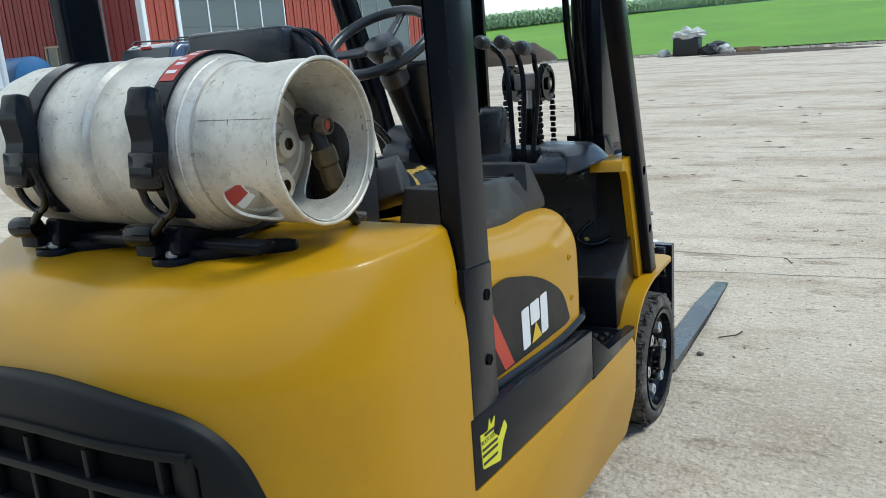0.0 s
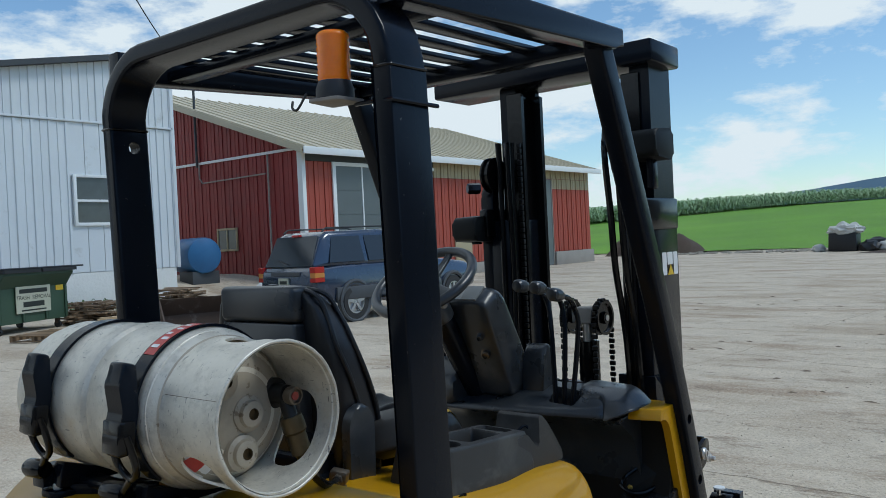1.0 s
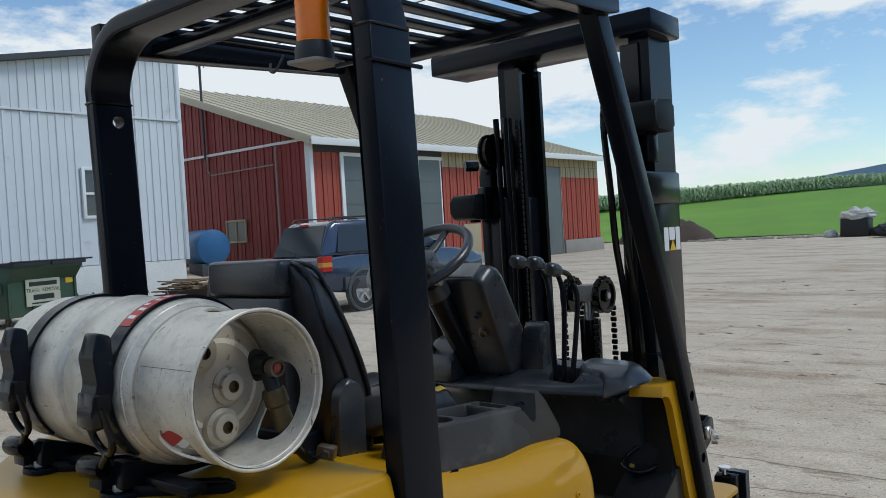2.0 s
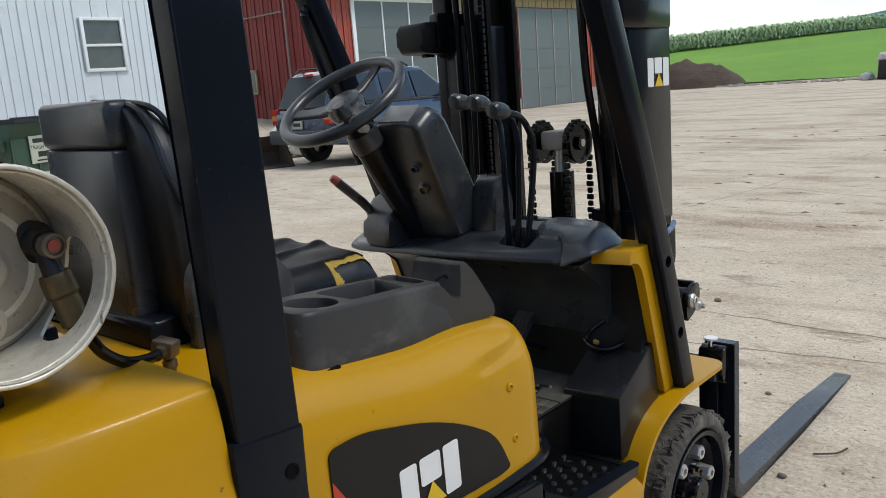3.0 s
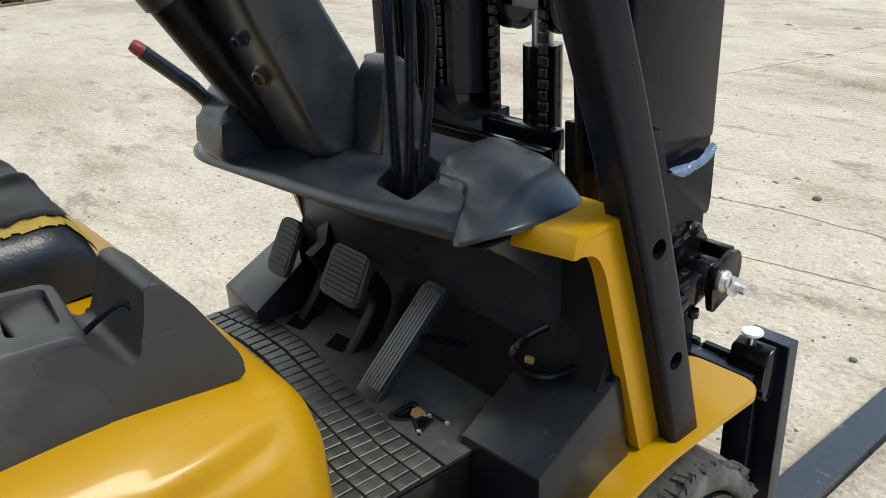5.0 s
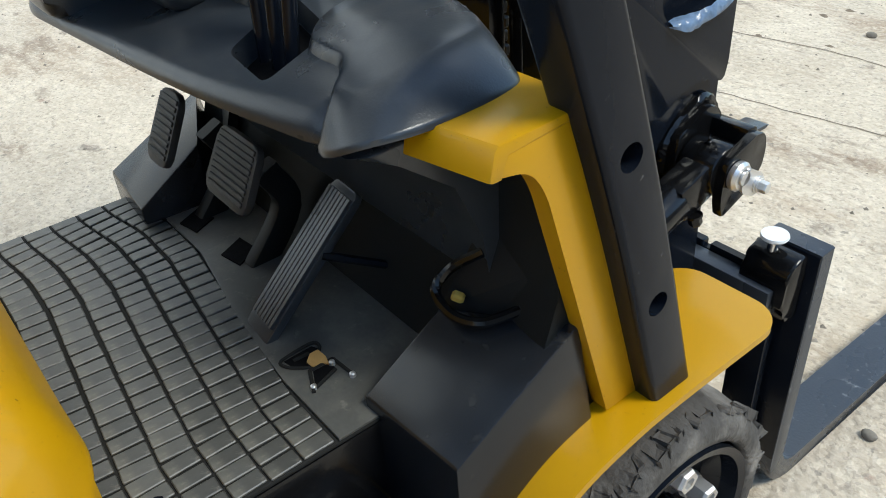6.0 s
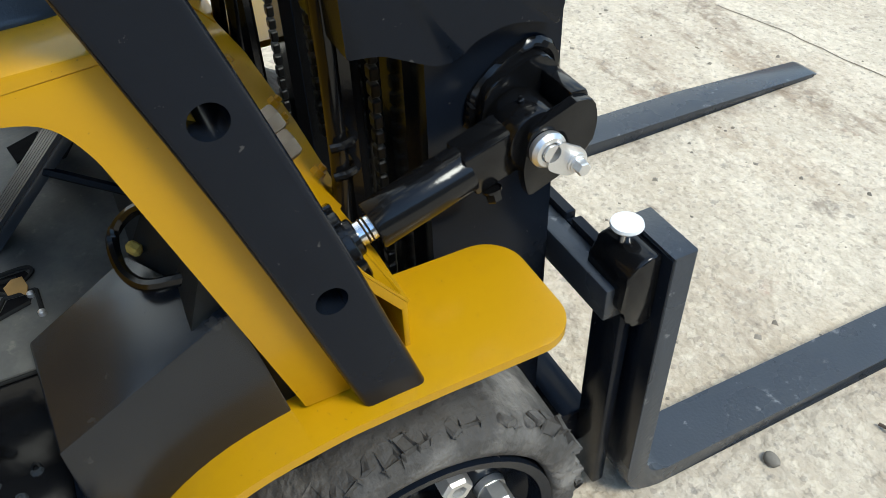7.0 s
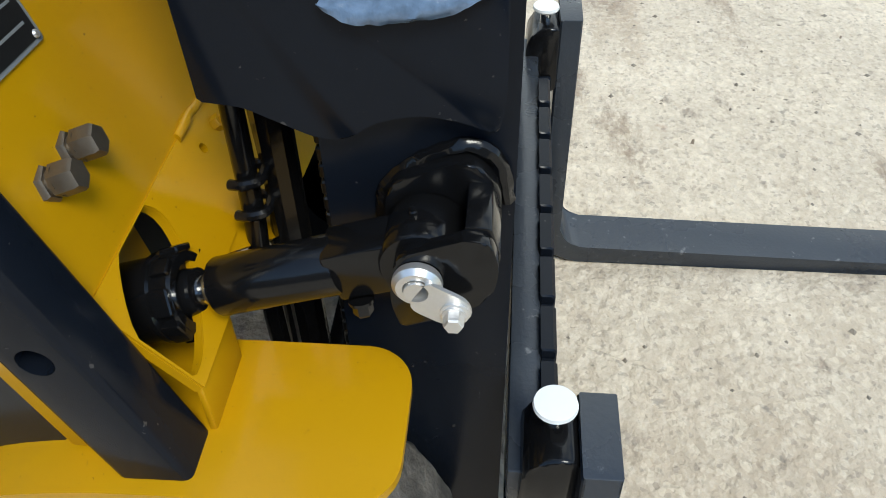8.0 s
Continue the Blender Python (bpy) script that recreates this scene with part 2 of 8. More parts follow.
grey_plastic = surface("worn_grey_plastic", (0.034, 0.032, 0.03), 0.5, var=0.2, scale=9, bump=0.25, fine=380, dist=0.001, stain=(0.08, 0.078, 0.072), stain_at=0.56, stain_scale=6, stain_soft=0.25)
grille_plastic = surface("matte_grille_plastic", (0.009, 0.0108, 0.0115), 0.5, spec=0.2, var=0.2, scale=9, bump=0.15, fine=300, dist=0.001)
vinyl = surface("black_vinyl", (0.014, 0.0145, 0.017), 0.34, var=0.25, scale=12, bump=0.3, fine=260, dist=0.0015)
foam = surface("torn_foam", (0.5, 0.33, 0.06), 0.9, var=0.3, scale=30, bump=0.6, fine=200, dist=0.003, stain=(0.12, 0.08, 0.03), stain_at=0.58, stain_scale=24)
rubber = surface("tyre_rubber", (0.075, 0.067, 0.058), 0.85, var=0.3, scale=14, bump=0.9, fine=60, dist=0.008, stain=(0.21, 0.19, 0.165), stain_at=0.47, stain_scale=9, stain_soft=0.2)
mat_rubber = surface("floor_mat_rubber", (0.07, 0.068, 0.06), 0.4, spec=0.6, random_tint=0.28, var=0.3, scale=14, bump=0.25, fine=180, dist=0.001, stain=(0.14, 0.13, 0.11), stain_at=0.55, stain_scale=9, stain_soft=0.25)
steel = surface("bright_steel", (0.72, 0.7, 0.67), 0.34, 0.75, var=0.15, scale=20, bump=0.15, fine=220, dist=0.001)
chrome = surface("chrome", (0.75, 0.75, 0.75), 0.12, 1.0, var=0.05, bump=0.0)
bronze_steel = surface("old_plated_steel", (0.2, 0.165, 0.125), 0.42, 0.8, var=0.25, scale=30, bump=0.2, fine=200, dist=0.001)
white_paint = surface("white_paint", (0.78, 0.78, 0.76), 0.5, var=0.04, bump=0.05)
logo_white = surface("white_decal", (0.8, 0.8, 0.79), 0.35, var=0.03, bump=0.0)
logo_yellow = surface("yellow_decal", (0.72, 0.47, 0.02), 0.35, var=0.03, bump=0.0)
logo_red = surface("red_decal", (0.5, 0.045, 0.02), 0.35, var=0.05, bump=0.0)
decal_black = surface("charcoal_decal", (0.013, 0.0127, 0.0125), 0.42, spec=0.25, var=0.1, scale=15, bump=0.05, fine=80)
sticker_yellow = surface("acid_yellow_sticker", (0.72, 0.68, 0.03), 0.5, var=0.05, bump=0.0)
alu = surface("scuffed_aluminium", (0.71, 0.67, 0.575), 0.42, 0.3, var=0.16, scale=22, bump=0.22, fine=110, dist=0.002, stain=(0.45, 0.43, 0.38), stain_at=0.58, stain_scale=45, stain_soft=0.2, rough_var=0.15)
alu_cream = surface("weathered_cylinder_end", (0.42, 0.37, 0.29), 0.5, 0.2, var=0.18, scale=14, bump=0.25, fine=90, dist=0.002, stain=(0.3, 0.24, 0.16), stain_at=0.62, stain_scale=12)
add_layer(alu, 150, 0.66, 0.7, (0.2, 0.19, 0.17), 0.7, 3, (0.3, 1, 1), 35)
add_layer(alu, 190, 0.665, 0.69, (0.18, 0.17, 0.15), 0.75, 3, (1, 0.2, 0.3), 55)
add_layer(alu, 90, 0.7, 0.73, (0.08, 0.075, 0.07), 0.8, 3, (1, 0.5, 0.2), 70)
add_layer(alu, 14, 0.5, 0.68, (0.4, 0.37, 0.31), 0.75, 10, rough=0.75)
add_layer(alu, 60, 0.63, 0.7, (0.26, 0.25, 0.22), 0.5, 6, rough=0.7)
add_layer(alu, 5, 0.58, 0.7, (0.5, 0.36, 0.16), 0.6, 9)
add_layer(alu, 5, 0.52, 0.68, (0.38, 0.355, 0.3), 0.55, 10, (1, 0.5, 0.5), 0, 0.7)
add_layer(alu_cream, 45, 0.62, 0.67, (0.14, 0.1, 0.06), 0.7, 4)
brass = surface("tarnished_brass", (0.13, 0.095, 0.05), 0.42, 0.8, var=0.3, scale=40, bump=0.2, fine=150, dist=0.001)
red_plastic = surface("red_plastic", (0.42, 0.075, 0.055), 0.45, var=0.15, scale=60, bump=0.1)
red_label = surface("red_label", (0.5, 0.06, 0.05), 0.5, var=0.2, scale=60, bump=0.0)
chain_steel = surface("oily_chain", (0.035, 0.033, 0.031), 0.4, 0.6, var=0.3, scale=40, bump=0.2, fine=200, dist=0.001)
fork_paint = surface("scuffed_fork_paint", (0.04, 0.047, 0.058), 0.28, 0.2, var=0.2, scale=8, bump=0.12, fine=160, stain=(0.16, 0.165, 0.17), stain_at=0.63, stain_scale=38, stain_soft=0.08)
tape_blue = surface("peeling_blue_film", (0.14, 0.2, 0.29), 0.12, var=0.4, scale=60, bump=0.5, fine=120, dist=0.003)
amber = surface("amber_lens", (1.0, 0.235, 0.002), 0.2, var=0.12, scale=30, bump=0.1, fine=60)
amber.node_tree.nodes["Principled BSDF"].inputs["Subsurface Weight"].default_value = 0.6
amber.node_tree.nodes["Principled BSDF"].inputs["Subsurface Radius"].default_value = (0.05, 0.02, 0.002)
add_layer(grey_plastic, 22, 0.6, 0.75, (0.14, 0.13, 0.115), 0.5, 8, (1, 0.35, 1), 15)
add_layer(plastic, 30, 0.62, 0.75, (0.05, 0.048, 0.044), 0.5, 8, (1, 0.5, 1), 25)
add_layer(mat_rubber, 7, 0.5, 0.68, (0.17, 0.155, 0.12), 0.6, 9, rough=0.7)
add_layer(mat_rubber, 60, 0.6, 0.7, (0.22, 0.2, 0.16), 0.4, 6)
add_layer(black_paint, 90, 0.7, 0.74, (0.12, 0.11, 0.1), 0.5, 3)
add_layer(yellow, 70, 0.735, 0.75, (0.1, 0.05, 0.01), 0.7, 3)
satin_black = surface("satin_black_paint", (0.011, 0.0125, 0.015), 0.24, var=0.15, scale=3, bump=0.02, fine=70, rough_var=0.02, spec=0.45)
add_layer(satin_black, 40, 0.62, 0.72, (0.05, 0.047, 0.042), 0.35, 8)
add_layer(yellow, 6, 0.56, 0.75, (0.33, 0.19, 0.02), 0.3, 9, rough=0.7)
add_layer(yellow, 240, 0.72, 0.74, (0.16, 0.09, 0.02), 0.6, 2)
dark_glass = surface("dark_glass", (0.02, 0.024, 0.03), 0.06, var=0.1, bump=0.0)
screen_grey = surface("dull_display", (0.2, 0.21, 0.21), 0.25, var=0.15, scale=14, bump=0.0)


# ---- yard, fields and distance ----
def ramp(t):
    t = max(0.0, min(1.0, t))
    return t * t * (3 - 2 * t)


def ground_z(x, y):
    z = 0.62 * ramp((-x - 20.5) / 4.5) * ramp((y - 8) / 6) * (1 - ramp((y - 24) / 4))
    if y > 48:
        z += 0.062 * (y - 48) if y < 110 else 3.84 + 1.7 * (1 - math.exp(-(y - 110) / 40))
    return z


def yard_material():
    m = surface("worn_concrete_yard", (0.625, 0.53, 0.405), 0.9, var=0.2, scale=1.3, bump=1.0, fine=38, dist=0.014)
    n, l = m.node_tree.nodes, m.node_tree.links
    b = n["Principled BSDF"]
    src = b.inputs["Base Color"].links[0].from_socket
    co = n.new("ShaderNodeTexCoord")

    def layer(last, scale, lo, hi, color, detail=8, rough=0.6, stretch=None, kind="noise", amount=1.0):
        mp = n.new("ShaderNodeMapping")
        mp.inputs["Scale"].default_value = stretch or (1, 1, 1)
        l.new(co.outputs["Object"], mp.inputs[0])
        t = n.new("ShaderNodeTexNoise")
        t.inputs["Scale"].default_value, t.inputs["Detail"].default_value, t.inputs["Roughness"].default_value = scale, detail, rough
        l.new(mp.outputs[0], t.inputs["Vector"])
        r, x = n.new("ShaderNodeMapRange"), n.new("ShaderNodeMix")
        r.inputs[1].default_value, r.inputs[2].default_value, r.inputs[4].default_value = lo, hi, amount
        l.new(t.outputs["Fac"], r.inputs[0])
        x.data_type = "RGBA"
        l.new(r.outputs[0], x.inputs[0])
        l.new(last, x.inputs[6])
        x.inputs[7].default_value = (*color, 1)
        return x.outputs[2]
    last = layer(src, 2.6, 0.45, 0.7, (0.71, 0.61, 0.475), amount=0.8)            # pale scoured patches
    last = layer(last, 0.42, 0.5, 0.64, (0.31, 0.22, 0.135), stretch=(0.8, 1.3, 1), amount=0.7)   # brown washed-in mud
    last = layer(last, 2.1, 0.63, 0.69, (0.22, 0.165, 0.12), stretch=(1.0, 1.3, 1), amount=0.7)     # small muddy spots
    last = layer(last, 14.0, 0.45, 0.7, (0.4, 0.33, 0.24), detail=10, rough=0.75, amount=0.55)      # grit
    last = layer(last, 0.9, 0.56, 0.72, (0.38, 0.28, 0.19), stretch=(1, 1.5, 1), detail=10, rough=0.75, amount=0.7)
    last = layer(last, 5.0, 0.63, 0.69, (0.14, 0.105, 0.08), stretch=(1, 1.6, 1), detail=8, amount=0.7)
    last = layer(last, 1.3, 0.615, 0.67, (0.16, 0.115, 0.08), stretch=(1.0, 1.2, 1), detail=10, rough=0.75, amount=0.75)
    last = layer(last, 0.55, 0.53, 0.63, (0.27, 0.175, 0.1), stretch=(0.55, 1.6, 1), detail=12, rough=0.72, amount=0.8)   # mud dragged across by wheels
    last = layer(last, 1.9, 0.57, 0.64, (0.2, 0.135, 0.085), stretch=(0.6, 1.7, 1), detail=9, rough=0.7, amount=0.75)
    last = layer(last, 70.0, 0.42, 0.68, (0.4, 0.325, 0.24), detail=5, rough=0.65, amount=0.5)
    last = layer(last, 34.0, 0.5, 0.68, (0.76, 0.67, 0.53), detail=4, amount=0.35)
    last = layer(last, 26.0, 0.63, 0.7, (0.2, 0.175, 0.145), detail=3, amount=0.6)     # exposed pebbles
    last = layer(last, 7.0, 0.66, 0.72, (0.3, 0.14, 0.1), detail=4, amount=0.35)       # rusty specks
    # coarse gravel showing in the worn surface
    for vs_, lo, col, amt in ((38.0, 0.74, (0.43, 0.36, 0.27), 0.22), (110.0, 0.88, (0.24, 0.2, 0.16), 0.4), (75.0, 0.82, (0.74, 0.64, 0.48), 0.28)):
        cell, sep, rr, xx = n.new("ShaderNodeTexVoronoi"), n.new("ShaderNodeSeparateColor"), n.new("ShaderNodeMapRange"), n.new("ShaderNodeMix")
        cell.inputs["Scale"].default_value = vs_
        l.new(co.outputs["Object"], cell.inputs["Vector"])
        l.new(cell.outputs["Color"], sep.inputs[0])
        l.new(sep.outputs[0], rr.inputs[0])
        rr.inputs[1].default_value, rr.inputs[2].default_value, rr.inputs[4].default_value = lo, lo + 0.06, amt
        xx.data_type = "RGBA"
        l.new(rr.outputs[0], xx.inputs[0])
        l.new(last, xx.inputs[6])
        xx.inputs[7].default_value = (*col, 1)
        last = xx.outputs[2]
    # wandering cracks, broken into lengths
    vn, ad = n.new("ShaderNodeTexNoise"), n.new("ShaderNodeMix")
    vn.inputs["Scale"].default_value, vn.inputs["Detail"].default_value = 1.6, 8
    l.new(co.outputs["Object"], vn.inputs["Vector"])
    ad.data_type, ad.blend_type = "RGBA", "ADD"
    ad.inputs[0].default_value = 0.55
    l.new(co.outputs["Object"], ad.inputs[6])
    l.new(vn.outputs["Color"], ad.inputs[7])
    crack = None
    for scale, width, seen in ((0.3, 0.003, 0.4), (0.85, 0.004, 0.18)):
        vo, r, mk, mr, mm = n.new("ShaderNodeTexVoronoi"), n.new("ShaderNodeMapRange"), n.new("ShaderNodeTexNoise"), n.new("ShaderNodeMapRange"), n.new("ShaderNodeMath")
        vo.feature = "DISTANCE_TO_EDGE"
        vo.inputs["Scale"].default_value = scale
        l.new(ad.outputs[2], vo.inputs["Vector"])
        r.inputs[1].default_value, r.inputs[2].default_value, r.inputs[3].default_value, r.inputs[4].default_value = 0.0, width, seen, 0.0
        l.new(vo.outputs["Distance"], r.inputs[0])
        mk.inputs["Scale"].default_value, mk.inputs["Detail"].default_value = 0.8 / scale ** 0.5, 5
        l.new(co.outputs["Object"], mk.inputs["Vector"])
        mr.inputs[1].default_value, mr.inputs[2].default_value = 0.5, 0.64
        l.new(mk.outputs["Fac"], mr.inputs[0])
        mm.operation = "MULTIPLY"
        l.new(r.outputs[0], mm.inputs[0])
        l.new(mr.outputs[0], mm.inputs[1])
        if crack is None:
            crack = mm
        else:
            both = n.new("ShaderNodeMath")
            both.operation = "MAXIMUM"
            l.new(crack.outputs[0], both.inputs[0])
            l.new(mm.outputs[0], both.inputs[1])
            crack = both
    r, x = crack, n.new("ShaderNodeMix")
    x.data_type = "RGBA"
    l.new(r.outputs[0], x.inputs[0])
    l.new(last, x.inputs[6])
    x.inputs[7].default_value = (0.13, 0.1, 0.075, 1)
    l.new(x.outputs[2], b.inputs["Base Color"])
    # cracks and lumps in relief
    h1, h2, bp = n.new("ShaderNodeMath"), n.new("ShaderNodeTexNoise"), n.new("ShaderNodeBump")
    h2.inputs["Scale"].default_value, h2.inputs["Detail"].default_value = 4.0, 9
    l.new(co.outputs["Object"], h2.inputs["Vector"])
    h1.operation = "SUBTRACT"
    l.new(h2.outputs["Fac"], h1.inputs[0])
    l.new(r.outputs[0], h1.inputs[1])
    bp.inputs["Strength"].default_value, bp.inputs["Distance"].default_value = 0.7, 0.03
    l.new(h1.outputs[0], bp.inputs["Height"])
    old = b.inputs["Normal"].links[0].from_node
    l.new(bp.outputs[0], old.inputs["Normal"])
    return m


def grid_axis(lo, hi, fine_lo, fine_hi, step):
    out = [fine_lo + step * i for i in range(int((fine_hi - fine_lo) / step) + 1)]
    d, a = step, fine_lo
    while a > lo:
        d *= 1.45
        a = max(lo, a - d)
        out.insert(0, a)
    d, a = step, fine_hi
    while a < hi:
        d *= 1.45
        a = min(hi, a + d)
        out.append(a)
    return out


bm = B()
gx, gy = grid_axis(-1600, 1600, -34, 12, 1.0), grid_axis(-1600, 1700, -10, 130, 1.0)
gv = [[bm.verts.new((x, y, ground_z(x, y) + 0.02 * noise.noise(Vector((x * 0.21, y * 0.21, 3))) * (1 if abs(y - 3) > 7 or abs(x) > 5 else 0))) for x in gx] for y in gy]
for j in range(len(gy) - 1):
    for i in range(len(gx) - 1):
        bm.faces.new((gv[j][i], gv[j][i + 1], gv[j + 1][i + 1], gv[j + 1][i]))
yard_mat = yard_material()
ground = tagged(part("ground", bm, yard_mat, smooth=180), "pale worn concrete yard with mud stains and cracks", "ground", kind="structure")

# green field beyond the yard
grass_mat = surface("young_grass", (0.15, 0.31, 0.025), 0.9, var=0.3, scale=0.16, bump=0.9, fine=18, dist=0.05, stain=(0.21, 0.38, 0.035), stain_at=0.5, stain_scale=0.05, stain_soft=0.3)
bm = B()
fx, fy = [-75 + 3.0 * i for i in range(76)], [49.2 + 3.0 * j for j in range(60)]
gv = [[bm.verts.new((x, y + (0.9 * noise.noise(Vector((x * 0.3, 0, 7))) if j == 0 else 0), ground_z(x, y) + 0.05 + 0.06 * noise.noise(Vector((x * 0.4, y * 0.4, 1))))) for x in fx] for j, y in enumerate(fy)]
for j in range(len(fy) - 1):
    for i in range(len(fx) - 1):
        bm.faces.new((gv[j][i], gv[j][i + 1], gv[j + 1][i + 1], gv[j + 1][i]))
tagged(part("grass_field", bm, grass_mat, smooth=180), "bright green sloping grass field beyond the yard", "field", kind="structure")


def corn_edge(y):
    """The x of the corn's border with the grass."""
    return -42.0 + 0.94 * (y - 96)


corn_mat = surface("corn_leaves", (0.27, 0.4, 0.19), 0.5, var=0.3, scale=1.4, bump=0.0, stain=(0.42, 0.54, 0.32), stain_at=0.5, stain_scale=2.4, stain_soft=0.1)
rng = random.Random(5)
verts, faces = [], []


def leaf(p, a, ln, w, h0, rise):
    c, s = math.cos(a), math.sin(a)
    k = len(verts)
    for t, ww, hh in ((0, w * 0.5, 0), (0.45, w, rise), (1, w * 0.1, rise - 0.55 * ln)):
        for sg in (-1, 1):
            verts.append((p[0] + c * ln * t - s * ww * sg, p[1] + s * ln * t + c * ww * sg, p[2] + h0 + hh))
    faces.extend([(k, k + 1, k + 3, k + 2), (k + 2, k + 3, k + 5, k + 4)])


yy = 82.0
while yy < 190:
    edge = corn_edge(yy)
    for row in range(9):
        for rep in range(2 if yy < 120 else 1):
            x = edge - row * 0.9 + rng.uniform(-0.25, 0.25)
            y = yy + rng.uniform(-0.3, 0.3)
            z = ground_z(x, y)
            hgt = rng.uniform(1.5, 2.0) * (1 - 0.4 * ramp((yy - 90) / 60))
            for q in range(7):
                leaf((x, y, z), rng.uniform(0, 6.28), rng.uniform(0.7, 1.1) * hgt / 2.2, rng.uniform(0.06, 0.1), hgt * (0.2 + 0.13 * q), rng.uniform(0.1, 0.35) * hgt / 2.2)
    yy += 0.55
me = bpy.data.meshes.new("corn")
me.from_pydata(verts, [], faces)
me.materials.append(corn_mat)
corn = tagged(put("corn", me), "tall green corn plants in dense rows", "corn", kind="stuff")
# the closed canopy of the corn behind its front rows
bm = B()
cy = [80 + 1.6 * j for j in range(72)]
rows = []
for j, y in enumerate(cy):
    e = corn_edge(y) - 4.0
    rows.append([bm.verts.new((e - 1.5 * i - 0.02 * i * i, y, ground_z(e, y) + 1.6 * (1 - 0.4 * ramp((y - 90) / 60)) + 0.3 * noise.noise(Vector((i * 1.7, j * 1.9, 2))) + rng.uniform(-0.2, 0.2))) for i in range(34)])
for a, b in zip(rows, rows[1:]):
    for i in range(33):
        bm.faces.new((a[i], a[i + 1], b[i + 1], b[i]))
tagged(part("corn_canopy", bm, corn_mat, smooth=10), "closed green canopy of the corn field", "corn", kind="stuff")

# wooded ridge far off
ridge_mat = surface("hazy_wooded_ridge", (0.075, 0.14, 0.2), 1.0, var=0.15, scale=0.01, bump=0.0)
bm = B()
crest = []
for i in range(121):
    x = -1300 + 20 * i
    h = 40 + 34 * ramp((x + 620) / 520) + 2.5 * noise.noise(Vector((x * 0.01, 0, 4))) + 0.8 * noise.noise(Vector((x * 0.08, 0, 9)))
    crest.append([bm.verts.new((x, 1400, h)), bm.verts.new((x, 1250, -5)), bm.verts.new((x, 1650, -5))])
for a, b in zip(crest, crest[1:]):
    bm.faces.new((a[1], b[1], b[0], a[0]))
    bm.faces.new((a[0], b[0], b[2], a[2]))
tagged(part("distant_ridge", bm, ridge_mat, smooth=60), "blue wooded ridge on the horizon", "hill", kind="structure")

# ---- white metal-sided building ----
siding_white = surface("white_metal_siding", (0.66, 0.68, 0.69), 0.45, var=0.06, scale=1.2, bump=0.08, fine=20, stain=(0.5, 0.5, 0.48), stain_at=0.62, stain_scale=1.5, random_tint=0.03)
block_white = surface("whitewashed_block", (0.68, 0.67, 0.63), 0.85, var=0.12, scale=1.6, bump=0.5, fine=14, dist=0.02, stain=(0.3, 0.28, 0.24), stain_at=0.66, stain_scale=1.2)
roof_dark = surface("dark_roof_edge", (0.05, 0.055, 0.06), 0.6, bump=0.1)
glass_dim = surface("dim_window_glass", (0.08, 0.09, 0.095), 0.1, var=0.4, scale=3, bump=0.0)
WX, WY1 = -20.9, 14.2
white_house = thing("white_building", (WX, 6, 0), "white metal-sided building on a whitewashed block base", "building")


def white_top(y):
    return 7.5 - 0.196 * (WY1 - y)


bm = B()
prism(bm, [(-9, -0.2), (WY1 - 0.05, -0.2), (WY1 - 0.05, 1.1), (-9, 1.1)], "x", WX - 0.35, WX - 0.02, 0.01)
part("foundation", bm, block_white, white_house, "whitewashed concrete block base with hairline cracks")
part("foundation", box(B(), (WX - 9, WY1 - 0.35, -0.2), (WX - 0.36, WY1 - 0.05, 1.1), 0.01), block_white, white_house)
bm = B()
prism(bm, [(-9, 1.1), (WY1 - 0.08, 1.1), (WY1 - 0.08, white_top(WY1)), (-9, white_top(-9))], "x", WX - 0.25, WX - 0.05)
part("wall", bm, siding_white, white_house)
part("wall", box(B(), (WX - 9, WY1 - 0.28, 1.1), (WX - 0.26, WY1 - 0.08, 7.3)), siding_white, white_house)
for tier, (z0, z1) in enumerate(((1.12, 5.27), (5.33, None))):
    y = WY1 - 0.02
    while y > -8.6:
        w = 0.46
        top = (lambda q: z1) if z1 else white_top
        y0 = y - w
        if not (tier == 0 and y0 < 12.2 and y > 11.05):
            rib = [(y0 + 0.006, -0.05), (y - 0.006, -0.05), (y - 0.006, 0.028), (y - 0.06, 0.028), (y - 0.075, -0.012), (y - 0.235, -0.012), (y - 0.245, 0.012), (y - 0.27, 0.012), (y - 0.28, -0.012), (y0 + 0.006, -0.012)]
            bm = B()
            loft(bm, [[(WX + q[1], q[0], z0) for q in rib], [(WX + q[1], q[0], top(q[0]) - 0.02) for q in rib]])
            part("siding_panel", bm, siding_white, white_house, smooth=20)
        else:
            for a, b in ((z0, 2.44), (3.78, z1)):
                bm = B()
                prism(bm, [(y0 + 0.01, a), (y - 0.01, a), (y - 0.01, b), (y0 + 0.01, b)], "x", WX - 0.05, WX - 0.012)
                part("siding_panel", bm, siding_white, white_house, smooth=20)
        y -= w
bm = B()
box(bm, (WX - 0.02, -9, 5.27), (WX + 0.05, WY1 + 0.02, 5.33), 0.01)
part("trim_band", bm, siding_white, white_house)
bm = B()
box(bm, (WX - 0.3, WY1 - 0.06, 1.1), (WX + 0.05, WY1 + 0.06, 7.45), 0.01)
part("corner_trim", bm, siding_white, white_house)
bm = B()
prism(bm, [(-9.3, white_top(-9.3) - 0.02), (WY1 + 0.25, white_top(WY1 + 0.25) - 0.02), (WY1 + 0.25, white_top(WY1 + 0.25) + 0.13), (-9.3, white_top(-9.3) + 0.13)], "x", WX - 9, WX + 0.25)
part("roof", bm, roof_dark, white_house, "dark roof edge")
